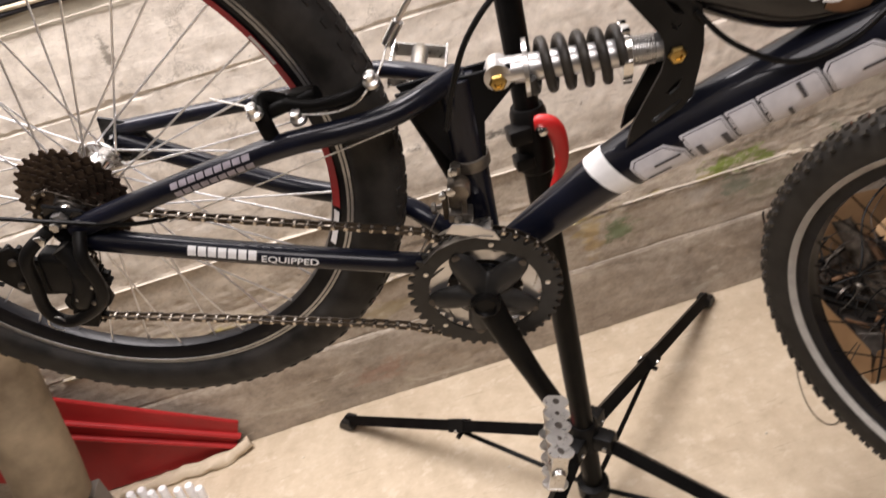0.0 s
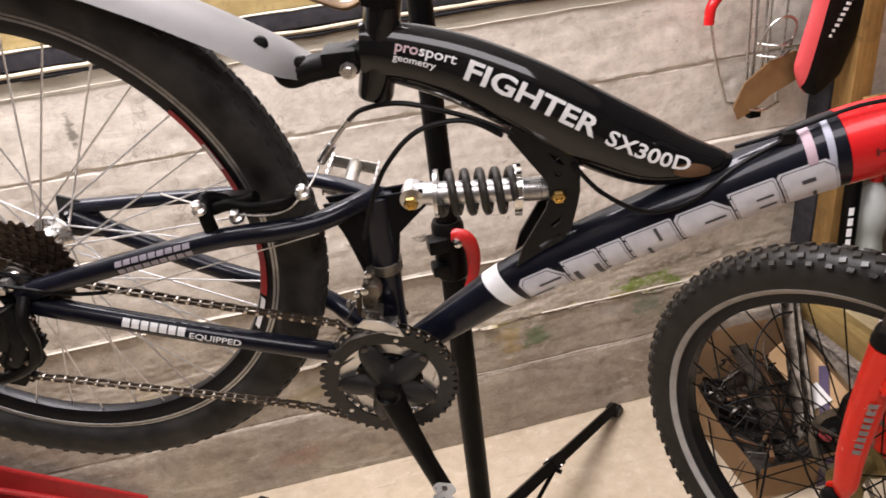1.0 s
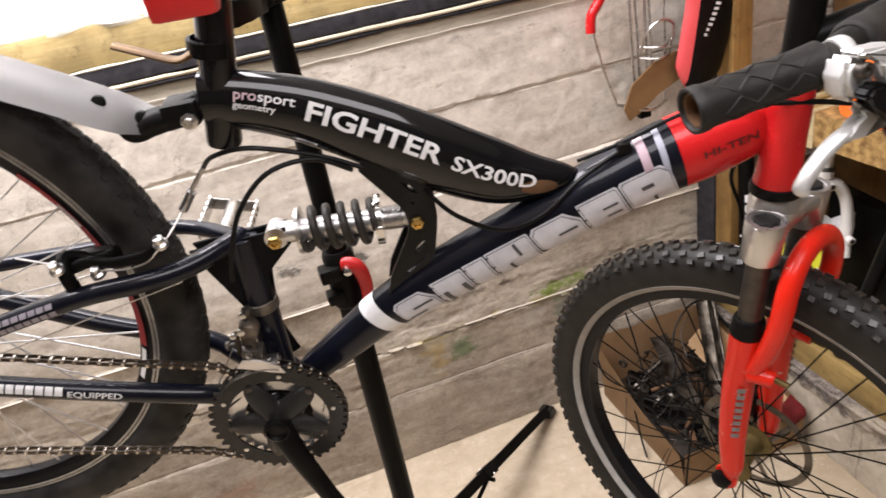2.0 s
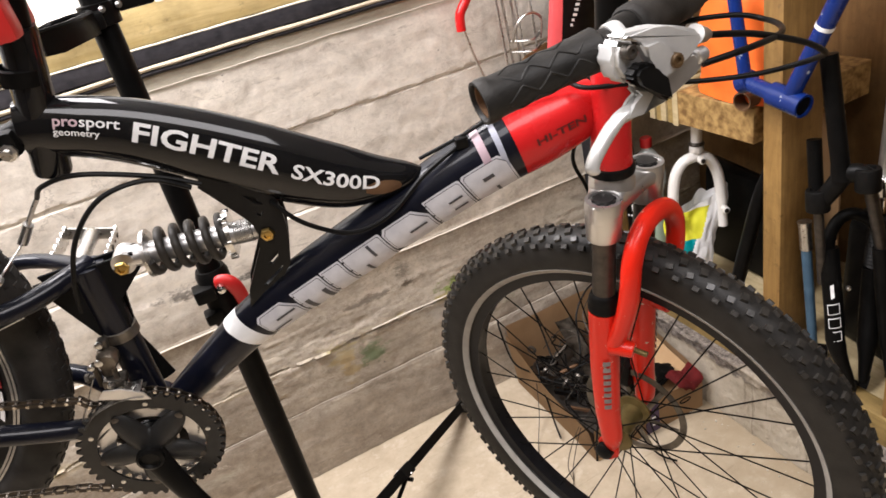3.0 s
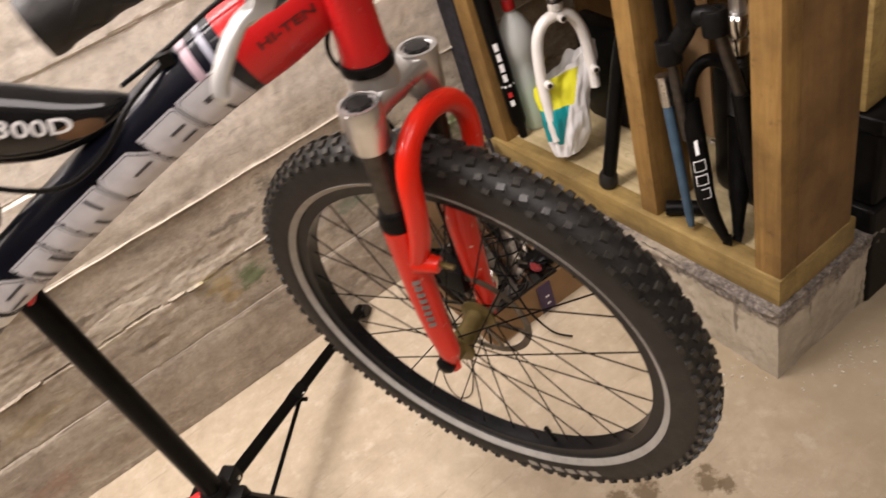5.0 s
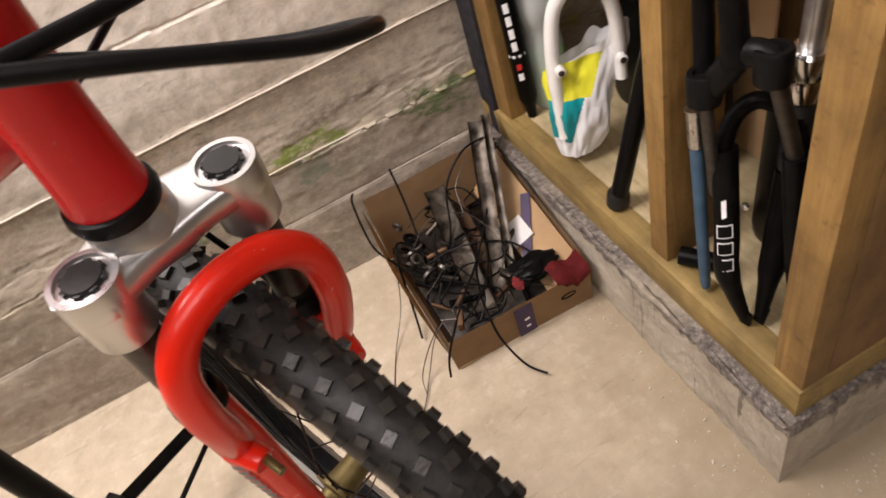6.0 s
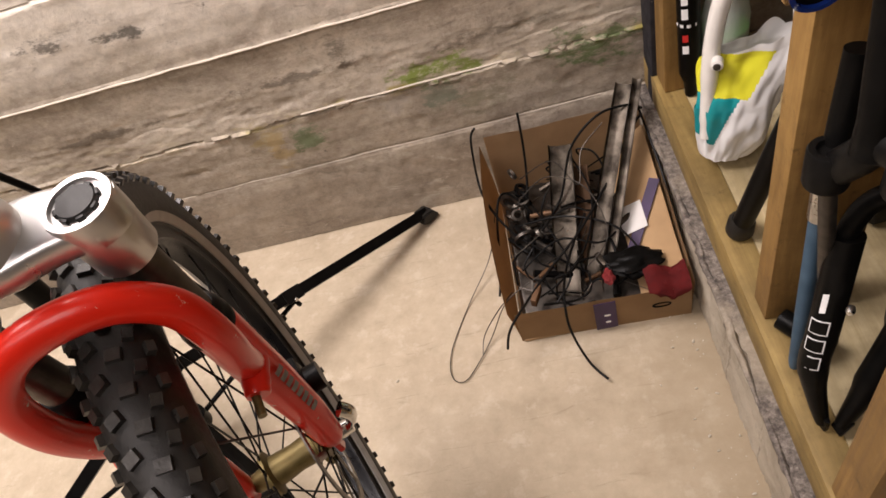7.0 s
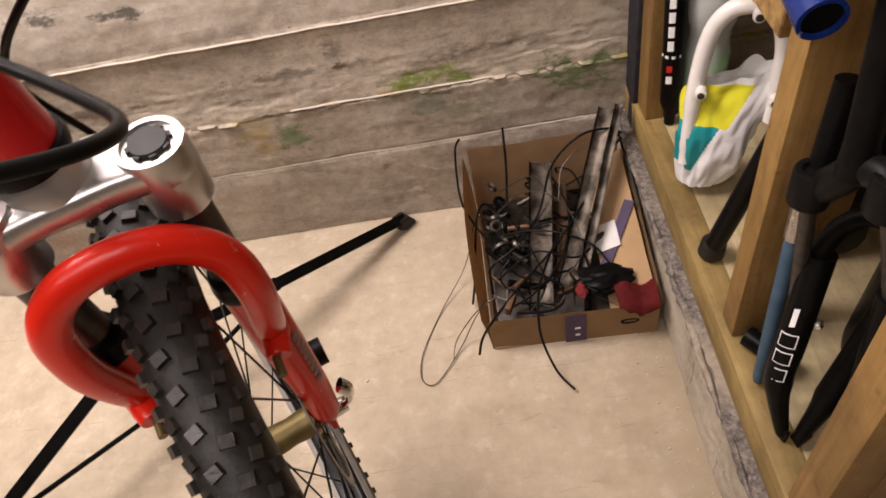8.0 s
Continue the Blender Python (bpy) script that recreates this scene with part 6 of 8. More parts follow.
part("clamp_body", plate([(0.935, 1.185), (0.951, 1.178), (0.960, 1.164), (0.955, 1.157), (0.944, 1.152), (0.936, 1.154), (0.930, 1.166), (0.930, 1.177)], 0.022, LEVER @ Matrix.Translation((0, 0.004, 0)), 0.004), LEVER_ALLOY, lev)
part("nose", tube([V(1.012, 0.602, 1.166), V(1.024, 0.606, 1.162), V(1.031, 0.609, 1.160)], [0.008, 0.006, 0.004], 12), ALLOY, lev)
part("lower_bracket", plate([(0.965, 1.145), (0.981, 1.162), (0.992, 1.149), (1.007, 1.157), (1.017, 1.146), (1.014, 1.139), (0.981, 1.127), (0.968, 1.134)], 0.016, LEVER @ Matrix.Translation((0, 0.004, 0)), 0.003), ALLOY, lev)
part("barrel_adjuster", lathe([(0.0045, 0), (0.0058, 0.001), (0.0058, 0.009), (0.0040, 0.011)], along(V(1.008, 0.598, 1.150), V(1, 0.1, 0.15)), 12), ALLOY, lev)
part("shift_pod", plate([(0.933, 1.160), (0.940, 1.167), (0.949, 1.1675), (0.958, 1.162), (0.962, 1.150), (0.971, 1.136), (0.967, 1.132), (0.957, 1.142), (0.944, 1.155)], 0.014, LEVER @ Matrix.Translation((0, -0.014, 0)), 0.003), BLACK_PLASTIC, lev, "black shift pod")
for p, m in ((V(0.940, 0.586, 1.176), DARK_STEEL), (V(0.976, 0.582, 1.160), TARNISHED)):
    part("lever_bolt", lathe([(0.0055, -0.004), (0.0055, 0.002), (0.0045, 0.003), (0.0025, 0.003), (0.0020, 0.001)], along(p, V(0, -1, 0.05)), 14), m, lev)
part("lever_root", plate([(0.940, 1.155), (0.950, 1.148), (0.956, 1.140), (0.946, 1.134), (0.935, 1.131), (0.934, 1.124), (0.952, 1.127), (0.969, 1.127), (0.980, 1.129), (0.965, 1.142)], 0.012, LEVER @ Matrix.Translation((0, -0.002, 0)), 0.003), LEVER_ALLOY, lev)
part("lever_blade", tube(smooth_path([V(0.956, 0.597, 1.132), V(0.938, 0.596, 1.130), V(0.927, 0.596, 1.124), V(0.917, 0.596, 1.115), V(0.909, 0.596, 1.106), V(0.9055, 0.596, 1.099), V(0.908, 0.596, 1.0965)], 5), [0.0048] * 10 + [0.0052] * 10 + [0.0050] * 6 + [0.0046, 0.0044, 0.0040, 0.0036, 0.0024], 14, flat=0.0062), LEVER_ALLOY, lev, "curved alloy brake blade")
for name, pts, r in (
        ("brake_cable", [V(1.029, 0.609, 1.160), V(1.080, 0.612, 1.146), V(1.140, 0.617, 1.122), V(1.180, 0.628, 1.101), V(1.204, 0.648, 1.087), V(1.206, 0.675, 1.075), V(1.180, 0.705, 1.068), V(1.135, 0.738, 1.070), V(1.085, 0.765, 1.080), V(1.04, 0.785, 1.086), B(0.56, 0.300, 0.016)], 0.0027),
        ("shift_cable", [V(1.022, 0.606, 1.140), V(1.064, 0.600, 1.141), V(1.117, 0.620, 1.134), V(1.165, 0.660, 1.124), V(1.190, 0.700, 1.120), V(1.175, 0.728, 1.126), V(1.13, 0.760, 1.125), V(1.08, 0.785, 1.10), B(0.60, 0.320, 0.03)], 0.0027),
        ("front_brake_hose", [V(1.15, 0.745, 1.145), V(1.165, 0.80, 1.10), F(0.0, -0.062, 0.44), F(-0.022, -0.060, 0.36), F(-0.050, -0.042, 0.25), F(-0.060, -0.034, 0.15), F(-0.056, -0.030, 0.09)], 0.0024)):
    part(name, tube(smooth_path(pts, 14), r, 12), BLACK_PLASTIC, bike)


# ---- the repair stand ----
stand = thing("repair_stand", (0.63, 1.19, 0), "black folding bicycle repair stand with red levers", "repair stand")
SX, SY = 0.630, 1.187
part("pole", lathe([(0.019, 0.06), (0.019, 0.80), (0.016, 0.80)], pose(SX, SY, 0), 24), SATIN_BLACK, stand)
part("upper_pole", lathe([(0.0165, 0.75), (0.0165, 1.62), (0.010, 1.63)], pose(SX, SY, 0), 24), SATIN_BLACK, stand)
collar = part("height_collar", joined(lathe([(0.0195, 0.785), (0.024, 0.79), (0.024, 0.872), (0.021, 0.88), (0.0168, 0.88)], pose(SX, SY, 0), 24), box((0.030, 0.030, 0.022), (SX - 0.020, SY - 0.016, 0.852), 0.004), box((0.026, 0.026, 0.018), (SX - 0.020, SY - 0.016, 0.812), 0.004)), BLACK_PLASTIC, stand)
part("red_lever", tube(smooth_path([V(SX + 0.000, SY - 0.028, 0.866), V(SX + 0.018, SY - 0.036, 0.862), V(SX + 0.026, SY - 0.038, 0.835), V(SX + 0.022, SY - 0.038, 0.800), V(SX + 0.006, SY - 0.038, 0.775)], 5), [0.009, 0.011, 0.012, 0.012, 0.012, 0.012, 0.012, 0.012, 0.0115, 0.011, 0.0105, 0.010, 0.0095, 0.009, 0.0085, 0.008, 0.007, 0.006, 0.005, 0.004, 0.003], 12, flat=0.008), RED_PLASTIC, collar, "red quick-release lever")
part("lever_pin", lathe([(0.006, -0.01), (0.006, 0.010), (0.002, 0.012)], along(V(SX + 0.004, SY - 0.040, 0.862), V(0, -1, 0)), 12), CHROME, collar)
hub_top = part("leg_hub", joined(lathe([(0.0195, 0.205), (0.026, 0.208), (0.026, 0.262), (0.022, 0.268), (0.0195, 0.268)], pose(SX, SY, 0), 24)), BLACK_PLASTIC, stand)
part("red_latch", box((0.022, 0.016, 0.012), (SX - 0.034, SY + 0.004, 0.262), 0.003), RED_PLASTIC, hub_top)
low = part("lower_hub", lathe([(0.0195, 0.065), (0.030, 0.068), (0.030, 0.098), (0.0195, 0.102)], pose(SX, SY, 0), 24), BLACK_PLASTIC, stand)
part("pole_foot", lathe([(0.010, 0.045), (0.018, 0.05), (0.0195, 0.065)], pose(SX, SY, 0), 20), BLACK_PLASTIC, stand)
for fx, fy in ((1.100, 1.640), (0.160, 1.615), (1.090, 0.760), (0.165, 0.740)):
    d = V(fx - SX, fy - SY, 0).normalized()
    a, b = V(SX, SY, 0.228) + d * 0.034, V(fx, fy, 0.022)
    j = a + (b - a) * 0.42
    leg = part("leg", tube([a, j, b], 0.0165, 4, flat=0.0155), SATIN_BLACK, stand)
    part("leg_sleeve", joined(tube([j - (b - a).normalized() * 0.02, j + (b - a).normalized() * 0.02], 0.0195, 4), rod(j + V(0, 0, -0.02) - d.cross(V(0, 0, 1)) * 0.016, j + V(0, 0, -0.02) + d.cross(V(0, 0, 1)) * 0.016, 0.005, 10)), BLACK_PLASTIC, leg)
    part("joint_bolt", rod(j - d.cross(V(0, 0, 1)) * 0.019, j + d.cross(V(0, 0, 1)) * 0.019, 0.004, 8), STEEL, leg)
    part("hinge", box((0.040, 0.030, 0.036), (0, 0, 0), 0.005, axes(V(SX, SY, 0.232) + d * 0.036, d, V(0, 0, 1))), BLACK_PLASTIC, leg)
    part("hinge_bolt", rod(V(SX, SY, 0.228) + d * 0.042 - d.cross(V(0, 0, 1)) * 0.018, V(SX, SY, 0.228) + d * 0.042 + d.cross(V(0, 0, 1)) * 0.018, 0.004, 8), STEEL, leg)
    foot_m = axes(V(fx, fy, 0.001), d, V(0, 0, 1))
    part("rubber_foot", plate([(-0.026, 0.014), (-0.018, 0.034), (0.010, 0.030), (0.026, 0.004), (0.022, 0.0), (-0.008, 0.0)], 0.034, foot_m, 0.003), RUBBER, leg)
    part("strut", tube([V(SX, SY, 0.082) + d * 0.028, j + V(0, 0, -0.018)], 0.005, 8), SATIN_BLACK, stand)
# clamp head and tray
clamp_at = B(0.056, 0.497, 0.012)
head_z = 1.33
part("clamp_arm", rod(V(SX, SY, head_z), clamp_at + V(0.0, 0.03, 0.06), 0.015, 16), SATIN_BLACK, stand)
part("head_collar", lathe([(0.0168, -0.03), (0.026, -0.03), (0.026, 0.03), (0.0168, 0.03)], pose(SX, SY, head_z), 24), BLACK_PLASTIC, stand)
jaw_m = along(clamp_at, seat_dir)
part("clamp_jaw", joined(box((0.060, 0.026, 0.046), (0, -0.016, 0), 0.007, axes(clamp_at, BIKE_X, seat_dir)), box((0.060, 0.026, 0.046), (0, 0.022, 0), 0.007, axes(clamp_at, BIKE_X, seat_dir))), RED_PLASTIC, stand, "red padded clamp jaw")
knob = part("clamp_knob", lathe([(0.010, 0.026), (0.030, 0.027), (0.030, 0.075), (0.010, 0.078)], jaw_m, 28), BLACK_PLASTIC, stand, "ribbed black clamp knob")
for k in range(5):
    part("knob_ring", lathe([(0.029, -0.003), (0.034 - 0.001 * k, -0.002), (0.034 - 0.001 * k, 0.002), (0.029, 0.003)], jaw_m @ Matrix.Translation((0, 0, 0.032 + 0.0095 * k)), 28, True), BLACK_PLASTIC, knob)
# the tool tray that hangs on the pole
tray_z = 1.238
rim = [V(0.552, 1.085, tray_z), V(0.566, 1.062, tray_z), V(0.596, 1.082, tray_z), V(0.622, 1.142, tray_z), V(0.618, 1.166, tray_z), V(0.600, 1.172, tray_z), V(0.575, 1.140, tray_z)]
part("tool_tray", joined(tube(rim, 0.013, 6, closed=True, flat=0.003, hint=V(0, 0, 1)), tube([(p.x, p.y, tray_z + 0.013) for p in rim], 0.003, 6, closed=True), box((0.030, 0.085, 0.003), (0, 0, 0), 0.001, axes(V(0.588, 1.118, tray_z - 0.012), V(0.9, -0.43, 0), V(0, 0, 1)))), BLACK_PLASTIC, stand, "black plastic tool tray")
clip = part("tray_clip", lathe([(0.0168, -0.014), (0.023, -0.013), (0.023, 0.013), (0.0168, 0.014)], pose(SX, SY, tray_z + 0.006), 24, True), BLACK_PLASTIC, stand)
part("clip_block", box((0.022, 0.030, 0.020), (SX - 0.008, SY - 0.026, tray_z + 0.002), 0.004), BLACK_PLASTIC, clip)
part("clip_box", box((0.046, 0.030, 0.022), (SX + 0.044, SY + 0.010, tray_z + 0.014), 0.004), BLACK_PLASTIC, clip)
for k in range(2):
    part("screw", lathe([(0.004, 0), (0.004, 0.003), (0.001, 0.004)], along(V(SX + 0.004 + 0.02 * k, SY - 0.024 + 0.012 * k, tray_z + 0.012), V(0.3, -1, 0.2)), 10), STEEL, clip)


# ---- the timber shelf by the right-hand wall ----
def rough_block(x0, x1, y0, y1, z1):
    """A mortared plinth with a rough face and a ragged lip."""
    bm = bmesh.new()
    outline = [(x1 - (x1 - x0) * k / 90, y0) for k in range(90)] + [(x0, y0 + (y1 - y0) * k / 260) for k in range(261)] + [(x1, y1)]
    rows = []
    for j in range(33):
        z = z1 * j / 32
        row = []
        for x, y in outline:
            q = V(x * 1.0, y, z)
            out = 0.0022 * noise.noise(q * 8) + 0.0022 * noise.noise(q * 45) + 0.0022 * noise.noise(q * 110)
            lip = max(0.0, (z - 0.140 + 0.02 * noise.noise(V(x * 30, y * 30, 3))) / 0.02)
            out += 0.005 * min(lip, 1.0) * (0.8 + 1.2 * noise.noise(V(x * 60, y * 60, z * 70)))
            row.append(bm.verts.new((x - out * (1 if x < x0 + 0.001 else 0), y - out * (1 if y < y0 + 0.001 else 0), z)))
        rows.append(row)
    for a, b in zip(rows, rows[1:]):
        for i in range(len(outline) - 1):
            bm.faces.new((a[i], a[i + 1], b[i + 1], b[i]))
    bm.faces.new(rows[-1])
    return bm


plinth = tagged(link("plinth", rough_block(1.607, 2.30, 0.768, 1.70, 0.19), PLINTH), "rough mortared plinth under the timber shelf", "plinth", kind="structure")
part("mortar_line", roughen(tube([(1.600, 0.77 + 0.031 * k, 0.186) for k in range(30)], 0.005, 8), 0.006, 0.012), PLINTH, plinth)

shelf = thing("timber_shelf", (1.62, 1.2, 0.19), "open shelf of pale yellow timber posts and boards", "shelf")
part("front_sill", roughen(box((0.045, 0.925, 0.066), (1.6425, 1.2375, 0.223), 0.003), 0.0015, 0.08), PINE_Y, shelf)
part("end_sill", roughen(box((0.17, 0.045, 0.066), (1.750, 0.7975, 0.223), 0.003), 0.0015, 0.08), PINE_Y, shelf)
part("deck", roughen(box((0.62, 0.87, 0.018), (1.975, 1.255, 0.247), 0.001), 0.001, 0.1), PALE_BOARD, shelf)
part("post", roughen(box((0.050, 0.075, 1.10), (1.655, 1.615, 0.806), 0.003), 0.001, 0.1), PINE, shelf)
part("post", roughen(box((0.105, 0.042, 1.10), (1.684, 1.088, 0.806), 0.003), 0.001, 0.1), PINE, shelf)
part("post", roughen(box((0.045, 0.052, 1.10), (1.6475, 0.803, 0.806), 0.003), 0.001, 0.1), PINE, shelf)
part("end_panel", roughen(box((0.150, 0.022, 1.10), (1.745, 0.788, 0.806), 0.002), 0.001, 0.1), PLY, shelf)
part("back_board", roughen(box((0.018, 0.90, 1.10), (2.02, 1.24, 0.806), 0.001), 0.002, 0.2), PLY, shelf)
part("chip_board", roughen(box((0.32, 0.205, 0.072), (1.795, 1.237, 0.759), 0.002, None, 1), 0.0015, 0.03), OSB, shelf, "rough chipboard offcut")
for k in range(5):
    part("board_layer", roughen(box((0.31 - 0.006 * (k % 2), 0.0165, 0.080 - 0.004 * (k % 3)), (1.793, 1.3500 + 0.0185 * k, 0.755), 0.0012), 0.001, 0.05), (PALE_BOARD, PINE_Y)[k % 2], shelf)
part("chip_board", roughen(box((0.30, 0.125, 0.070), (1.795, 1.500, 0.760), 0.002, None, 1), 0.0015, 0.03), OSB, shelf, "rough chipboard offcut")
part("brace", rod((1.66, 1.10, 1.02), (1.95, 0.90, 1.36), 0.02, 4), PINE, shelf)
# black strip that fills the corner gap beside the first post
tagged(link("wall_corner_gap", roughen(box((0.05, 0.07, 1.08), (1.645, 1.668, 0.56), 0.004), 0.006, 0.05), TAR_AND_GAP), "dark strip filling the corner gap between wall and shelf", "trim", kind="structure")

DECK = 0.2575


# bottle
bottle = thing("plastic_bottle", (1.735, 1.577, DECK), "clear plastic bottle half full of green liquid with red cap", "bottle")
bm_at = pose(1.735, 1.577, DECK)
part("shell", lathe([(0.005, 0.002), (0.036, 0.0), (0.041, 0.012), (0.042, 0.06), (0.0395, 0.085), (0.0395, 0.145), (0.036, 0.160), (0.0345, 0.175), (0.037, 0.195), (0.0435, 0.215), (0.0450, 0.240), (0.041, 0.268), (0.026, 0.297), (0.0135, 0.311), (0.0135, 0.322)], bm_at, 32), PET, bottle)
part("liquid", lathe([(0.002, 0.004), (0.035, 0.003), (0.0395, 0.013), (0.0403, 0.06), (0.0380, 0.085), (0.0380, 0.118), (0.002, 0.1185)], bm_at, 32), GREEN_LIQUID, bottle)
part("cap", lathe([(0.0152, 0.318), (0.0158, 0.320), (0.0158, 0.340), (0.014, 0.343), (0.001, 0.343)], bm_at, 24), RED_PLASTIC, bottle, "red screw cap")

# printed black tube leaning beside the post
seatpost = thing("spare_fork_tube", (1.668, 1.560, DECK), "black printed fork leg leaning on the post", "bicycle part")
lean_a, lean_b = V(1.672, 1.558, DECK + 0.002), V(1.662, 1.575, 0.76)
part("tube", tube([lean_a, lean_a + (lean_b - lean_a) * 0.06, lean_a + (lean_b - lean_a) * 0.10, lean_b], [0.010, 0.012, 0.019, 0.019], 20), SATIN_BLACK, seatpost)
ax = (lean_b - lean_a).normalized()
side = V(-0.55, -0.83, 0)
side = (side - ax * side.dot(ax)).normalized()
cross = ax.cross(side)
for z0, z1, w, m in ((0.100, 0.118, 0.0055, WHITE_PRINT), (0.124, 0.140, 0.0050, RED_PLASTIC), (0.152, 0.160, 0.0200, WHITE_PRINT), (0.168, 0.190, 0.0055, WHITE_PRINT), (0.195, 0.218, 0.0055, WHITE_PRINT), (0.223, 0.245, 0.0055, WHITE_PRINT), (0.250, 0.272, 0.0055, WHITE_PRINT)):
    def lw(x, y):
        a = x / 0.0195
        return lean_a + ax * y + (side * math.cos(a) + cross * math.sin(a)) * 0.0197
    part("print_bar", flat_shape([(-w, z0), (w, z0 + 0.002), (w, z1), (-w, z1 - 0.002)], lw), m, seatpost)

# bag of white, yellow and teal film round a white fork
bag = thing("plastic_bag", (1.69, 1.38, DECK), "crumpled white, yellow and teal plastic bag round a fork", "bag")
BAG_E, BAG_F = V(0.94, -0.34, 0), V(-0.34, -0.94, 0)


def bag_sheet(piece):
    """The crumpled film of the bag: the white part, the yellow print or the teal print."""
    bm = bmesh.new()
    nu, nv = 170, 140
    grid, where = [], {}
    for i in range(nu):
        row = []
        for j in range(nv):
            a, t = 2 * math.pi * i / nu, j / (nv - 1)
            wide, deep = 0.034 + 0.044 * t ** 0.7, 0.016 + 0.016 * math.sin(math.pi * min(t + 0.1, 1.0))
            lift = 0.024 + 0.206 * t + (0.030 * t * math.cos(a) if t > 0.5 else 0)
            q = V(math.cos(a) * 2.2, math.sin(a) * 2.2, t * 3)
            fold = 0.010 * noise.noise(q) + 0.003 * noise.noise(q * 2.3 + V(0, 0, 4))
            p = V(1.672 + 0.042 * t, 1.374 + 0.012 * t, DECK + lift) + BAG_E * (wide + fold) * math.cos(a) + BAG_F * (deep + fold) * math.sin(a)
            if j == nv - 1:
                p.z += 0.025 * noise.noise(V(math.cos(a) * 2, math.sin(a) * 2, 7))
            v = bm.verts.new(p)
            where[v] = (math.cos(a), math.sin(a), t)
            row.append(v)
        grid.append(row)
    for i in range(nu):
        for j in range(nv - 1):
            f = bm.faces.new((grid[i][j], grid[(i + 1) % nu][j], grid[(i + 1) % nu][j + 1], grid[i][j + 1]))
            across, front, t = where[grid[i][j]]
            t += 0.10 * across
            if front > -0.35 and 0.60 < t < 0.95 and across < 0.15 + 0.7 * (t - 0.6):
                f.material_index = 1
            elif front > -0.35 and 0.12 < t <= 0.60 and across < -0.30 + 0.9 * (t - 0.30):
                f.material_index = 2
    if piece == 0:
        bm.faces.new([grid[i][0] for i in range(nu)])
    bmesh.ops.delete(bm, geom=[f for f in bm.faces if f.material_index != piece], context="FACES")
    for f in bm.faces:
        f.material_index = 0
    return bm


for k, (name, m) in enumerate((("film", BAG_WHITE), ("yellow_print", BAG_YELLOW), ("teal_print", BAG_TEAL))):
    part(name, bag_sheet(k), m, bag)
wfork = thing("rigid_fork", (1.66, 1.38, DECK), "white painted rigid fork hung by a string, standing in the bag", "bicycle part")
CR = V(1.721, 1.382, 0.605)
SIDE_A = smooth_path([V(1.641, 1.372, 0.330), V(1.645, 1.380, 0.375), V(1.653, 1.394, 0.48), V(1.667, 1.398, 0.56), V(1.690, 1.393, 0.596), CR], 5)
SIDE_B = smooth_path([CR, V(1.745, 1.368, 0.592), V(1.758, 1.355, 0.55), V(1.760, 1.348, 0.48), V(1.756, 1.342, 0.42)], 5)
part("blade", tube(SIDE_A, [0.0095] * 4 + [0.0115] * 4 + [0.0130] * (len(SIDE_A) - 8), 16), WHITE_METAL, wfork)
part("blade", tube(SIDE_B, [0.0130] * (len(SIDE_B) - 5) + [0.011] * 5, 16), WHITE_METAL, wfork)
part("steerer", lathe([(0.0135, 0.0), (0.0165, 0.004), (0.0165, 0.014), (0.0125, 0.018), (0.0125, 0.070)], along(CR + V(0, 0, 0.008), V(0.10, 0.05, 1)), 20), WHITE_METAL, wfork)
part("crown_race", lathe([(0.0165, 0.0), (0.018, 0.003), (0.0165, 0.008)], along(CR + V(0.002, 0.001, 0.026), V(0.10, 0.05, 1)), 20), DARK_STEEL, wfork)
for p in (V(1.657, 1.380, 0.470), V(1.752, 1.334, 0.470), V(1.719, 1.368, 0.600)):
    part("boss", lathe([(0.009, 0), (0.009, 0.014), (0.0055, 0.016), (0.0045, 0.010), (0.0005, 0.010)], along(p, V(-0.35, -0.93, 0.1)), 14), WHITE_METAL, wfork)
    part("boss_bolt", lathe([(0.0055, 0), (0.0055, 0.0175), (0.003, 0.0180)], along(p, V(-0.35, -0.93, 0.1)), 10), DARK_STEEL, wfork)
part("string", tube(smooth_path([CR + V(0.008, 0.004, 0.08), CR + V(0.000, 0.006, 0.12), CR + V(-0.012, 0.008, 0.16), CR + V(-0.06, 0.010, 0.20)], 5), 0.0018, 6), PAPER, wfork)

# tubes, forks and a file standing behind
curved = thing("bent_black_tube", (1.640, 1.185, DECK), "bent matt black tube leaning on the shelf post", "bicycle part")
part("tube", tube(smooth_path([V(1.650, 1.222, DECK + 0.022), V(1.658, 1.205, 0.36), V(1.674, 1.185, 0.48), V(1.695, 1.165, 0.60), V(1.735, 1.140, 0.70), V(1.79, 1.11, 0.78)], 6), 0.0155, 16), SATIN_BLACK, curved)
part("rubber_foot", lathe([(0.018, 0.0), (0.021, 0.006), (0.020, 0.030), (0.0155, 0.038)], along(V(1.649, 1.225, DECK + 0.002), V(0.05, -0.10, 1)), 16), RUBBER, curved)
solid("cardboard_sheet", roughen(box((0.006, 0.20, 0.44), (1.905, 1.25, DECK + 0.222), 0.001), 0.004, 0.15), CARD, (1.905, 1.25, DECK), "plain brown cardboard sheet standing at the back", "cardboard")
solid("dark_cloth", roughen(box((0.05, 0.30, 0.26), (1.84, 1.33, DECK + 0.135), 0.02), 0.02, 0.08), SATIN_BLACK, (1.84, 1.33, DECK), "folded black cloth behind the bag", "cloth")

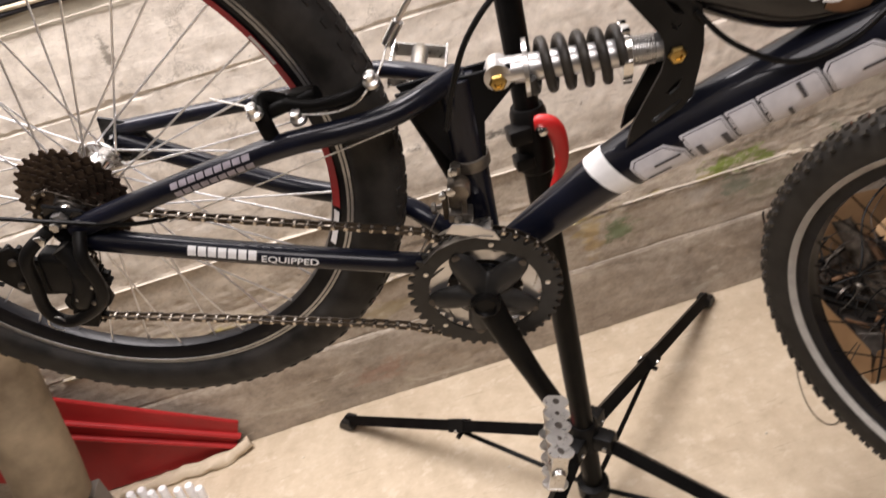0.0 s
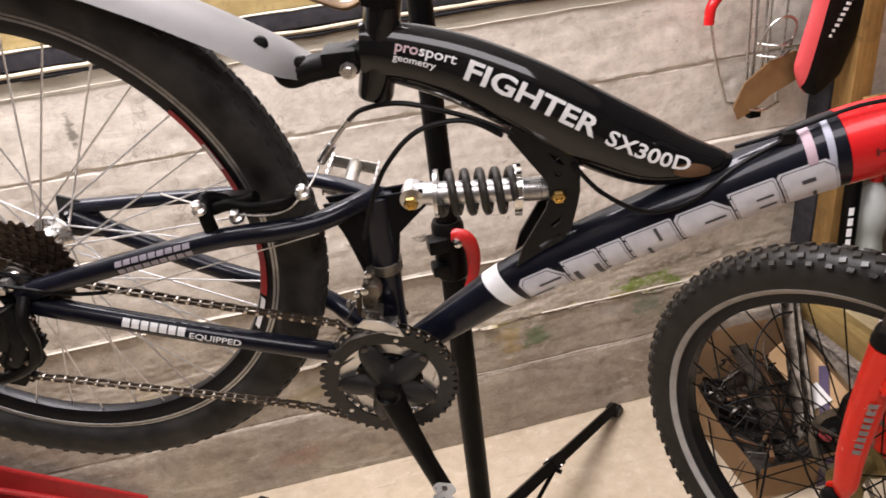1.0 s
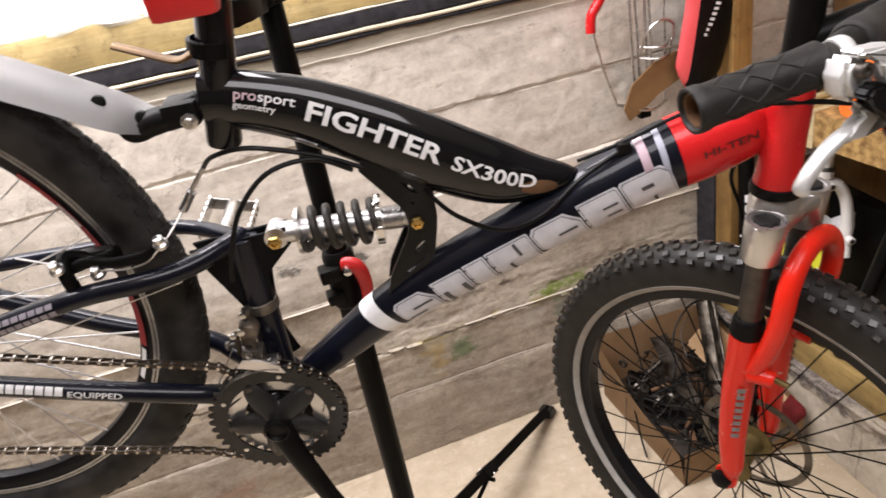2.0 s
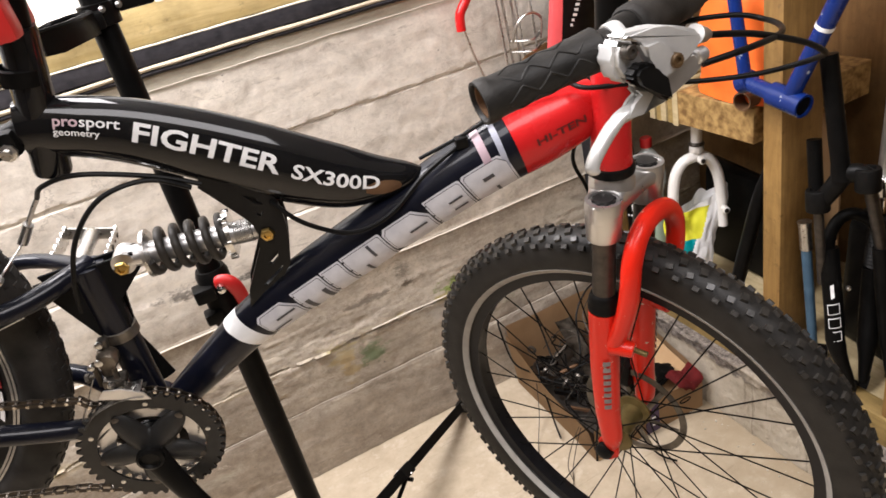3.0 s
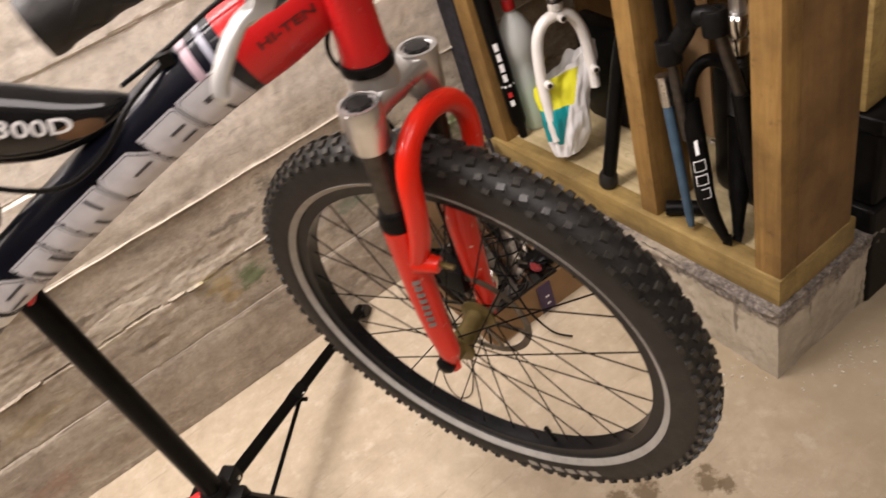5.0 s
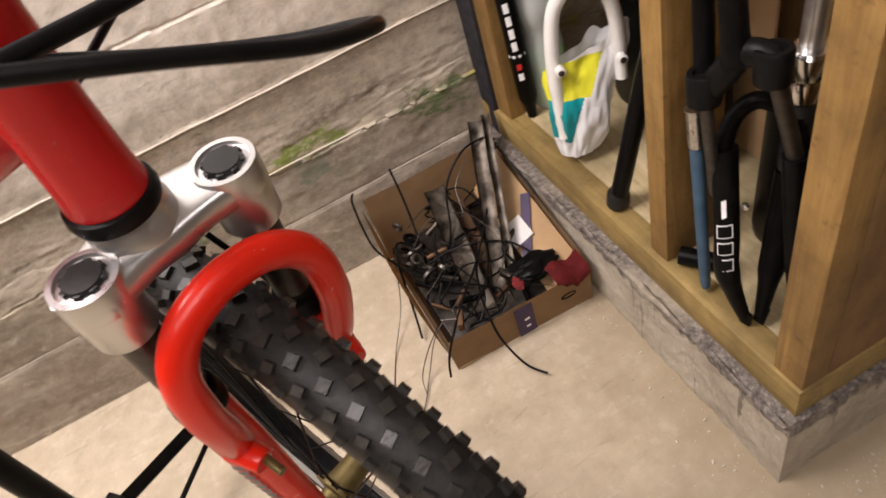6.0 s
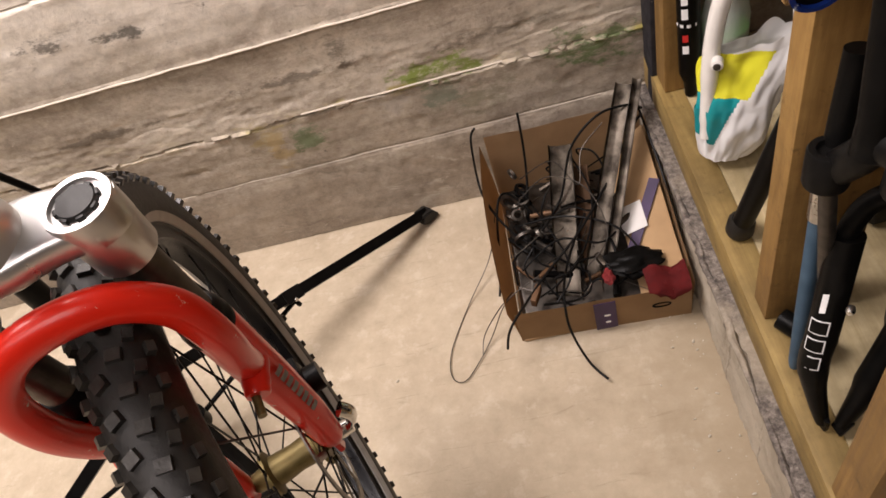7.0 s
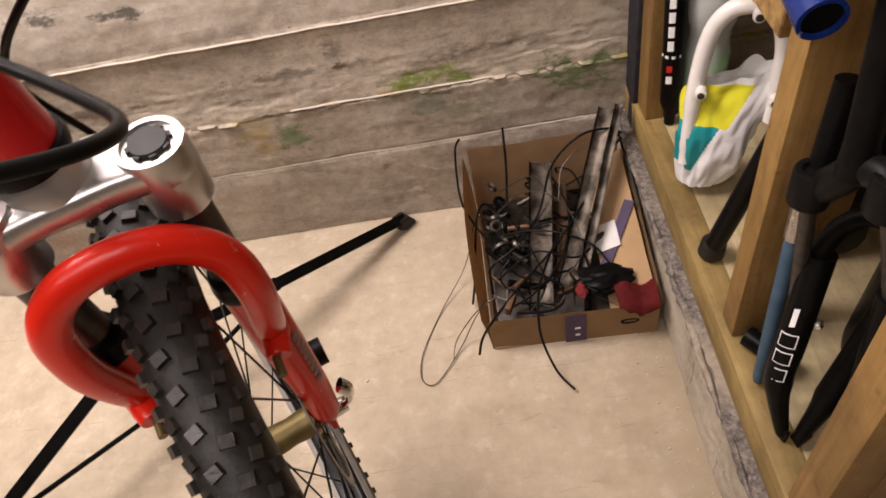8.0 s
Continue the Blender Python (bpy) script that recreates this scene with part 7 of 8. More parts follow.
file_tool = thing("blue_handled_tool", (1.645, 0.985, DECK), "long tool with a worn blue-grey sleeve and steel ferrule", "tool")
fa, fb = V(1.640, 0.985, DECK + 0.010), V(1.650, 1.028, 0.588)
part("sleeve", tube([fa + (fb - fa) * t for t in (0, 0.04, 0.3, 0.82)], [0.006, 0.0080, 0.0090, 0.0098], 16), BLUE_GREY, file_tool)
part("ferrule", tube([fa + (fb - fa) * t for t in (0.82, 0.83, 0.98, 1.0)], [0.0110, 0.0115, 0.0115, 0.0135], 16), STEEL, file_tool)


def fork_leg(f, pts, r):
    """A lower leg that narrows to its dropout."""
    path = smooth_path(pts, 5)
    part("lower_leg", tube(path, [0.008, 0.0095, 0.011, 0.0125, 0.0145] + [r] * (len(path) - 5), 18), SATIN_BLACK, f)
    d = path[1] - path[0]
    part("dropout", plate([(-0.008, -0.010), (0.009, -0.012), (0.010, 0.016), (-0.008, 0.018)], 0.006, axes(path[0], V(0.3, -1, 0), d), 0.001), SATIN_BLACK, f)


rf = thing("suspension_fork", (1.643, 0.904, DECK), "black suspension fork with a white outlined mark standing on the shelf", "bicycle part")
RF_LEG = [V(1.643, 0.904, 0.270), V(1.632, 0.933, 0.356), V(1.6415, 0.9495, 0.420), V(1.660, 0.982, 0.545)]
RF_CLAMP, RF_OTHER = V(1.623, 0.980, 0.661), V(1.651, 0.909, 0.712)
fork_leg(rf, RF_LEG, 0.0172)
fork_leg(rf, [V(1.690, 0.862, 0.300), V(1.700, 0.880, 0.380), V(1.700, 0.895, 0.480), V(1.698, 0.905, 0.560)], 0.0165)
part("arch", tube(smooth_path([V(1.652, 0.972, 0.500), V(1.662, 0.984, 0.555), V(1.680, 0.984, 0.590), V(1.703, 0.968, 0.604), V(1.722, 0.935, 0.580), V(1.708, 0.910, 0.520)], 6), 0.0115, 14), SATIN_BLACK, rf)
part("stanchion", rod(V(1.650, 0.984, 0.470), RF_CLAMP, 0.0085, 16), DARK_STEEL, rf, "dull steel stanchion")
part("stanchion", rod(V(1.698, 0.905, 0.555), RF_OTHER, 0.0105, 16), DARK_STEEL, rf)
for p in (RF_CLAMP, RF_OTHER):
    part("crown_clamp", lathe([(0.012, -0.022), (0.0195, -0.021), (0.0205, -0.018), (0.0205, 0.016), (0.0190, 0.019), (0.013, 0.019), (0.012, 0.014), (0.001, 0.014)], along(p, V(0.05, 0.10, 1)), 24), BLACK_PLASTIC, rf)
part("stub", rod(RF_CLAMP + V(0.012, 0.014, 0.01), RF_CLAMP + V(0.022, 0.030, 0.100), 0.0125, 16), SATIN_BLACK, rf)
part("crown", tube(smooth_path([RF_CLAMP + V(0.004, -0.006, 0), RF_CLAMP + V(0.010, -0.024, 0.030), V(1.640, 0.945, 0.712), RF_OTHER + V(-0.004, 0.014, 0.008), RF_OTHER], 5), 0.0165, 16, flat=0.014), BLACK_PLASTIC, rf)
part("steerer", tube([V(1.638, 0.946, 0.705), V(1.638, 0.952, 0.735), V(1.640, 0.985, 0.917)], [0.0185, 0.0150, 0.0145], 20), SATIN_BLACK, rf, "dark grey steerer tube")
part("cable_stop", lathe([(0.004, 0), (0.005, 0.006), (0.003, 0.010)], along(V(1.655, 0.935, 0.480), V(-0.6, -0.8, 0.2)), 10), STEEL, rf)
leg_a, leg_n = RF_LEG[1], (RF_LEG[3] - RF_LEG[1]).normalized()
leg_side = V(-0.75, -0.65, 0)
leg_side = (leg_side - leg_n * leg_side.dot(leg_n)).normalized()
leg_cross = leg_n.cross(leg_side)
for z0, z1, w in ((0.014, 0.037, 0.0105), (0.041, 0.064, 0.0105), (0.068, 0.092, 0.0105), (0.100, 0.130, 0.0030)):
    for grow, m in ((0.0, WHITE_PRINT), (0.0016, SATIN_BLACK)):
        def fw(x, y, lift=0.0182 + grow * 0.2):
            return leg_a + leg_n * y + (leg_side * math.cos(x / 0.0172) + leg_cross * math.sin(x / 0.0172)) * lift
        if grow and w < 0.01:
            continue
        part("logo_block", flat_shape([(-w + grow, z0 + grow), (w - grow, z0 + 0.003 + grow), (w - grow, z1 - grow), (-w + grow, z1 - 0.003 - grow)], fw), m, rf)
bf = thing("suspension_fork", (1.660, 0.893, DECK), "black suspension fork with a ribbed boot and bright cap", "bicycle part")
BF_TOP = V(1.726, 0.930, 0.651)
fork_leg(bf, [V(1.660, 0.893, 0.276), V(1.690, 0.912, 0.340), V(1.722, 0.936, 0.410), V(1.740, 0.948, 0.478)], 0.0180)
boot_d = BF_TOP - V(1.742, 0.950, 0.477)
boot_profile = [(0.0125, 0.0)] + [q for k in range(14) for q in ((0.0135, 0.0088 * k), (0.0175, 0.0088 * k + 0.0044))] + [(0.0125, 0.125)]
part("boot", lathe(boot_profile, along(V(1.742, 0.950, 0.483), boot_d), 18), RUBBER, bf, "ribbed rubber boot")
part("cap", lathe([(0.015, -0.036), (0.0200, -0.034), (0.0205, -0.006), (0.0180, -0.002), (0.0215, 0.004), (0.0220, 0.036), (0.018, 0.040)], along(BF_TOP, boot_d), 24), CHROME, bf, "bright fork cap")
part("stanchion", rod(BF_TOP + V(0, 0, 0.03), V(1.712, 0.915, 0.840), 0.0135, 18), ALLOY, bf)
part("cable_stop", rod(V(1.735, 0.935, 0.470), V(1.732, 0.930, 0.500), 0.004, 8), STEEL, bf)
# added black lump that darkens the bay behind the forks
solid("dark_filler", roughen(box((0.09, 0.150, 0.300), (1.800, 0.955, DECK + 0.152), 0.03, None, 3), 0.018, 0.07), SATIN_BLACK, (1.80, 0.955, DECK), "black filler lump added to darken the bay behind the forks", "sack")
solid("short_tube", tube([(1.648, 1.055, DECK + 0.0165), (1.690, 0.995, DECK + 0.0165)], 0.0155, 16), SATIN_BLACK, (1.67, 1.02, DECK), "short dark tube lying on the shelf", "tube")

# on the upper boards
cloth = thing("orange_cloth", (1.70, 1.22, 0.797), "bright orange cloth heaped on the shelf boards", "cloth")


def heap():
    bm = bmesh.new()
    n, rows = 40, []
    for j in range(26):
        t = j / 25
        row = []
        for i in range(n):
            a = 2 * math.pi * i / n
            ry, rx = 0.125 * (1 - 0.30 * t ** 2), 0.085 * (1 - 0.35 * t ** 2)
            p = V(1.715 + rx * math.cos(a), 1.212 + ry * math.sin(a) - 0.03 * t, 0.798 + 0.30 * t)
            q = p * 9
            p += V(math.cos(a), math.sin(a), 0) * (0.018 * noise.noise(q) + 0.008 * noise.noise(q * 2.7))
            row.append(bm.verts.new(p))
        rows.append(row)
    for a, b in zip(rows, rows[1:]):
        for i in range(n):
            bm.faces.new((a[i], a[(i + 1) % n], b[(i + 1) % n], b[i]))
    bm.faces.new(rows[0])
    bm.faces.new(rows[-1])
    return bm


part("folds", heap(), ORANGE, cloth)
solid("rusty_tube", lathe([(0.0158, 0.0), (0.0185, 0.0), (0.0185, 0.22), (0.0158, 0.22), (0.0158, 0.02)], along(V(1.612, 1.140, 0.8165), V(0.97, 0.15, 0.0)), 24, True), RUST, (1.70, 1.15, 0.76), "short rusty steel tube lying on the boards", "tube")
blue = thing("spare_bicycle", (1.60, 1.05, 0.84), "bare blue bicycle frame hung over the shelf edge", "bicycle")
bl, br = V(1.600, 1.118, 0.862), V(1.594, 0.990, 0.842)
part("bottom_bracket", lathe([(0.0165, 0.0), (0.0205, 0.0), (0.0205, (br - bl).length * 0.52), (0.0165, (br - bl).length * 0.52)], along(br, bl - br), 24, True), BLUE_PAINT, blue)
# black plug that paints in the darkness inside the open shell
part("bore_plug", lathe([(0.001, 0.004), (0.0168, 0.004), (0.0168, (br - bl).length * 0.5), (0.001, (br - bl).length * 0.5)], along(br, bl - br), 24), SATIN_BLACK, blue)
part("seat_tube", rod(br + (bl - br) * 0.25, V(1.600, 0.925, 1.050), 0.0145, 18), BLUE_PAINT, blue)
part("down_tube", rod(br + (bl - br) * 0.35, bl, 0.0145, 18), BLUE_PAINT, blue)
seat_end = V(1.600, 0.925, 1.050) - (br + (bl - br) * 0.25)
part("white_ring", rod(br + (bl - br) * 0.25 + seat_end * 0.62, br + (bl - br) * 0.25 + seat_end * 0.65, 0.0149, 18), WHITE_PRINT, blue)
part("chain_stay", rod(bl, V(1.606, 1.152, 1.03), 0.0115, 16), BLUE_PAINT, blue)
part("head", rod(bl + V(0, 0.010, -0.004), bl - V(0, 0.012, -0.006), 0.019, 18), BLUE_PAINT, blue)

# saddle and rack hung on the wall by the corner
saddle = thing("bicycle_saddle", (1.50, 1.60, 0.86), "black and coral bicycle saddle hanging nose down", "saddle")


def saddle_shell():
    """A padded saddle standing on its nose, its top side towards the room, with a coral flank along one edge."""
    bm, rows = bmesh.new(), []
    tip, top = V(1.540, 1.602, 0.812), V(1.628, 1.602, 1.13)
    d = (top - tip).normalized()
    lat = V(d.z, 0, -d.x)
    out = V(0, -1, 0)
    for j in range(30):
        t = j / 29
        up = (top - tip).length * t
        wide = 0.058 + 0.016 * t + 0.030 * max(0.0, (t - 0.5) / 0.5) ** 1.5
        wide *= min(1.0, (t / 0.16 + 0.04) ** 0.5)
        thick = 0.018 + 0.006 * math.sin(math.pi * t)
        seam = math.acos(max(-0.97, min(0.97, (-0.028 - 0.085 * up) / wide)))
        angles = [seam * i / 12 for i in range(12)] + [seam + (math.pi - seam) * i / 6 for i in range(6)] + [math.pi * (1 + i / 12) for i in range(12)]
        rows.append([bm.verts.new(tip + d * up + lat * wide * math.cos(a) + out * thick * math.sin(a) * (1.0 if math.sin(a) > 0 else 0.5)) for a in angles])
    n = len(rows[0])
    for a, b in zip(rows, rows[1:]):
        for i in range(n):
            f = bm.faces.new((a[i], a[(i + 1) % n], b[(i + 1) % n], b[i]))
            f.material_index = 1 if 12 <= i < 20 else 0
    bm.faces.new(rows[0]).material_index = 1
    bm.faces.new(rows[-1])
    return bm, tip, d, lat


shell_bm, sad_tip, sad_d, sad_lat = saddle_shell()
part("shell", shell_bm, [BLACK_PLASTIC, PINK_RED], saddle)
for k in range(9):
    c = sad_tip + sad_d * (0.125 + 0.0112 * k) - sad_lat * (0.014 - 0.002 * k) + V(0, -0.0215 - 0.0004 * k, 0)
    part("print_bar", box((0.0105, 0.0030, 0.0060), (0, 0, 0), 0.0, axes(c, sad_lat, sad_d)), WHITE_PRINT, saddle)
part("rail", tube(smooth_path([V(1.545, 1.622, 0.93), V(1.575, 1.632, 0.98), V(1.615, 1.632, 1.08)], 4), 0.0035, 8), STEEL, saddle)

rack = thing("wire_rack", (1.40, 1.66, 0.80), "chromed wire bicycle rack with a brown flap hung on the wall", "rack")
for pts in ([V(1.325, 1.655, 0.990), V(1.345, 1.655, 0.90), V(1.375, 1.655, 0.805)],
            [V(1.43, 1.655, 1.06), V(1.435, 1.655, 0.96), V(1.435, 1.655, 0.83)],
            [V(1.465, 1.655, 1.06), V(1.468, 1.655, 0.96), V(1.470, 1.655, 0.83)],
            [V(1.448, 1.645, 1.06), V(1.450, 1.645, 0.92), V(1.446, 1.645, 0.80)],
            [V(1.418, 1.655, 1.06), V(1.420, 1.655, 0.90), V(1.424, 1.655, 0.815)],
            [V(1.43, 1.640, 0.915), V(1.44, 1.620, 0.965), V(1.47, 1.610, 0.985), V(1.505, 1.620, 0.965), V(1.51, 1.640, 0.915)],
            [V(1.43, 1.640, 0.93), V(1.47, 1.615, 0.925), V(1.51, 1.640, 0.93)],
            [V(1.43, 1.640, 0.905), V(1.47, 1.615, 0.900), V(1.51, 1.640, 0.905)],
            [V(1.385, 1.645, 0.80), V(1.44, 1.625, 0.785), V(1.50, 1.645, 0.79)],
            [V(1.50, 1.655, 0.79), V(1.505, 1.655, 0.90), V(1.505, 1.655, 1.05)]):
    part("wire", tube(smooth_path(pts, 6), 0.0030, 8), STEEL, rack)
part("wire", tube([V(1.375, 1.655, 0.805), V(1.400, 1.650, 0.800)], 0.0035, 8), STEEL, rack)
part("leather_flap", roughen(plate([(1.378, 0.800), (1.400, 0.850), (1.455, 0.890), (1.515, 0.905), (1.545, 0.880), (1.530, 0.840), (1.470, 0.815), (1.420, 0.785), (1.390, 0.770)], 0.006, Matrix.Translation((0, 1.630, 0)), 0.001), 0.003, 0.04), BROWN, rack, "stiff brown leather flap")
part("red_bracket", tube(smooth_path([V(1.318, 1.650, 0.985), V(1.322, 1.650, 1.02), V(1.345, 1.650, 1.05), V(1.36, 1.650, 1.09)], 5), 0.011, 12), RED_GLOSS, rack, "red painted bracket")
part("hook", box((0.028, 0.020, 0.018), (1.435, 1.640, 0.775), 0.003), SATIN_BLACK, rack)

# things past the end of the shelf
solid("wooden_crate", roughen(box((0.16, 0.12, 0.22), (1.955, 0.86, 0.56), 0.004), 0.002, 0.1), PINE_Y, (1.955, 0.86, 0.45), "pale wooden crate on the dark mass", "crate")
# plain black boxes stand in for dark stuff of unclear kind
dark = thing("dark_mass", (2.02, 0.86, 0), "unclear dark mass beyond the shelf end, built as stacked boxes", "box")
part("body", roughen(box((0.30, 0.20, 0.245), (2.02, 0.86, 0.1235), 0.008, None, 3), 0.006, 0.1), BLACK_PLASTIC, dark)
part("upper_block", roughen(box((0.285, 0.19, 0.160), (2.02, 0.862, 0.331), 0.010, None, 3), 0.006, 0.1), SATIN_BLACK, dark)
part("top_block", roughen(box((0.30, 0.20, 0.034), (2.02, 0.86, 0.428), 0.008, None, 3), 0.004, 0.1), BLACK_PLASTIC, dark)

# ---- the box of parts ----
carton = thing("cardboard_box", (1.43, 1.45, 0), "open brown cardboard box full of bicycle parts and cables", "box")
T = 0.004


def carton_wall(a, b, ha, hb, out, bend=0.0):
    """A wall of the box between two corners, leaning outwards at its top edge."""
    bm, n = bmesh.new(), 14
    rows = []
    for i in range(n + 1):
        t = i / n
        p = Vector(a) + (Vector(b) - Vector(a)) * t
        h = ha + (hb - ha) * t + 0.006 * noise.noise(V(t * 5, ha * 30, 1))
        row = []
        for j in range(7):
            s = j / 6
            row.append(bm.verts.new(p + Vector(out) * (s ** 1.5) + V(0, 0, h * s) + Vector(out).normalized() * bend * math.sin(math.pi * t) * s))
        rows.append(row)
    for p, q in zip(rows, rows[1:]):
        for j in range(6):
            bm.faces.new((p[j], q[j], q[j + 1], p[j + 1]))
    bmesh.ops.solidify(bm, geom=bm.faces[:], thickness=T)
    return bm


FL, FR, BR_, BL_ = (1.270, 1.268, 0.001), (1.588, 1.256, 0.001), (1.592, 1.625, 0.001), (1.275, 1.640, 0.001)
part("front_panel", carton_wall(FL, FR, 0.100, 0.098, (0, -0.004, 0)), CARD, carton)
part("left_panel", carton_wall(BL_, FL, 0.185, 0.100, (-0.012, 0, 0), 0.010), CARD, carton)
part("back_panel", carton_wall(BR_, BL_, 0.195, 0.190, (0, 0.012, 0)), CARD, carton)
part("right_panel", carton_wall(FR, BR_, 0.100, 0.180, (0.006, 0, 0)), CARD, carton)
part("bottom", box((0.312, 0.365, 0.004), (1.431, 1.448, 0.0035)), CARD, carton)
FLAP = [V(1.586, 1.27, 0.094), V(1.588, 1.60, 0.172), V(1.505, 1.59, 0.118), V(1.505, 1.28, 0.055)]
flap_n = (FLAP[1] - FLAP[0]).cross(FLAP[3] - FLAP[0]).normalized()
flap_bm = bmesh.new()
flap_bm.faces.new([flap_bm.verts.new(p + flap_n * 0.0) for p in FLAP])
bmesh.ops.subdivide_edges(flap_bm, edges=flap_bm.edges[:], cuts=6, use_grid_fill=True)
bmesh.ops.solidify(flap_bm, geom=flap_bm.faces[:], thickness=0.003)
part("folded_flap", roughen(flap_bm, 0.0012, 0.06), CARD, carton, "flap folded into the box")
part("tape", box((0.040, 0.0012, 0.085), (1.433, 1.2560, 0.050), 0.0, None), PURPLE, carton, "dark purple printed tape")
for z, w in ((0.030, 0.009), (0.052, 0.011)):
    part("print_bar", box((w, 0.0012, 0.004), (1.436, 1.2548, z)), PAPER, carton)
part("handle_hole", tube([(1.535 + 0.016 * math.cos(k * math.pi / 8), 1.2565, 0.050 + 0.006 * math.sin(k * math.pi / 8)) for k in range(16)], 0.002, 6, True), SATIN_BLACK, carton)
part("purple_strip", box((0.150, 0.022, 0.0012), (0, 0, 0), 0.0, axes(V(1.5455, 1.420, 0.1095) + flap_n * 0.003, V(0.085, 0.130, 0.076), flap_n)), PURPLE, carton, "purple printed tape inside the box")
part("paper_label", roughen(box((0.050, 0.058, 0.0012), (0, 0, 0), 0.0, axes(V(1.527, 1.426, 0.1010) + flap_n * 0.0055, V(0.046, -0.004, 0.022), flap_n)), 0.001, 0.03), PAPER, carton, "torn white address label")


def channel(name, a, b, wide, deep, mat, label):
    """A folded metal channel such as a mudguard or rail."""
    d = (b - a).normalized()
    s = d.cross(V(0, 0, 1)).normalized()
    u = s.cross(d)
    bm, rows = bmesh.new(), []
    for i in range(13):
        p = a + (b - a) * i / 12
        rows.append([bm.verts.new(p + s * x + u * z) for x, z in ((-wide, deep), (-wide * 0.9, 0), (-wide * 0.3, -deep * 0.3), (wide * 0.3, -deep * 0.3), (wide * 0.9, 0), (wide, deep))])
    for p, q in zip(rows, rows[1:]):
        for j in range(5):
            bm.faces.new((p[j], q[j], q[j + 1], p[j + 1]))
    bmesh.ops.solidify(bm, geom=bm.faces[:], thickness=0.0016)
    return solid(name, roughen(bm, 0.0015, 0.04), mat, a, label, "metal strip")


channel("metal_channel", V(1.428, 1.342, 0.060), V(1.566, 1.620, 0.268), 0.016, 0.010, CHANNEL, "dented grey metal channel sticking out of the box")
channel("metal_channel", V(1.462, 1.345, 0.070), V(1.592, 1.622, 0.270), 0.009, 0.008, CHANNEL, "narrow grey metal strip leaning out of the box")
channel("metal_channel", V(1.375, 1.300, 0.055), V(1.425, 1.605, 0.165), 0.024, 0.008, CHANNEL, "grey worn metal channel lying in the box")
channel("metal_channel", V(1.425, 1.310, 0.050), V(1.455, 1.570, 0.130), 0.015, 0.008, RUST, "brown worn metal strip lying in the box")

rng = random.Random(11)
CABLES = (
    [V(1.262, 1.660, 0.215), V(1.250, 1.635, 0.205), V(1.245, 1.58, 0.130), V(1.262, 1.51, 0.125), V(1.300, 1.44, 0.115), V(1.36, 1.38, 0.105), V(1.42, 1.34, 0.08)],
    [V(1.240, 1.375, 0.012), V(1.252, 1.42, 0.04), V(1.275, 1.50, 0.135), V(1.30, 1.53, 0.14), V(1.34, 1.50, 0.10)],
    [V(1.411, 1.150, 0.010), V(1.385, 1.185, 0.022), V(1.365, 1.225, 0.075), V(1.365, 1.262, 0.112), V(1.375, 1.31, 0.120), V(1.40, 1.38, 0.11), V(1.44, 1.45, 0.12)],
    [V(1.355, 1.640, 0.245), V(1.352, 1.60, 0.19), V(1.345, 1.56, 0.14), V(1.33, 1.50, 0.09)],
    [V(1.590, 1.600, 0.215), V(1.560, 1.585, 0.245), V(1.50, 1.575, 0.245), V(1.44, 1.55, 0.20), V(1.40, 1.49, 0.13), V(1.33, 1.42, 0.10)],
    [V(1.585, 1.575, 0.225), V(1.55, 1.55, 0.20), V(1.50, 1.49, 0.16), V(1.42, 1.40, 0.13), V(1.34, 1.33, 0.11), V(1.265, 1.245, 0.10), V(1.245, 1.225, 0.055)],
    [V(1.585, 1.62, 0.215), V(1.596, 1.50, 0.16), V(1.598, 1.40, 0.115), V(1.60, 1.32, 0.06)],
    [V(1.30, 1.36, 0.10), V(1.38, 1.40, 0.12), V(1.46, 1.38, 0.11), V(1.52, 1.44, 0.10)],
    [V(1.32, 1.58, 0.10), V(1.36, 1.46, 0.11), V(1.39, 1.34, 0.10), V(1.35, 1.29, 0.07)],
    [V(1.30, 1.48, 0.09), V(1.40, 1.45, 0.125), V(1.49, 1.40, 0.12), V(1.53, 1.33, 0.09)],
    [V(1.44, 1.58, 0.15), V(1.46, 1.48, 0.14), V(1.43, 1.38, 0.12), V(1.37, 1.32, 0.10), V(1.31, 1.30, 0.08)])
for k, pts in enumerate(CABLES):
    solid("black_cable", tube(smooth_path(pts, 7), 0.0025 if k < 7 else 0.0021, 8), BLACK_PLASTIC, pts[0], "black cable housing tangled in the parts box", "cable", "cables in the box")
for pts in ([V(1.270, 1.510, 0.125), V(1.235, 1.46, 0.040), V(1.175, 1.38, 0.003), V(1.130, 1.28, 0.003), V(1.125, 1.220, 0.003), V(1.150, 1.205, 0.003), V(1.185, 1.245, 0.004), V(1.215, 1.285, 0.015), V(1.262, 1.300, 0.098), V(1.33, 1.33, 0.115)],
            [V(1.190, 1.252, 0.004), V(1.200, 1.285, 0.02), V(1.235, 1.305, 0.06), V(1.275, 1.31, 0.108)],
            [V(1.31, 1.50, 0.13), V(1.38, 1.52, 0.17), V(1.45, 1.47, 0.17), V(1.47, 1.38, 0.13), V(1.42, 1.33, 0.11)],
            [V(1.33, 1.56, 0.14), V(1.40, 1.56, 0.17), V(1.44, 1.50, 0.15), V(1.46, 1.55, 0.19), V(1.51, 1.58, 0.22)]):
    solid("steel_wire", tube(smooth_path(pts, 8), 0.0011, 6), DARK_STEEL, pts[0], "thin bent steel cable trailing from the box", "wire", "wires of the box")
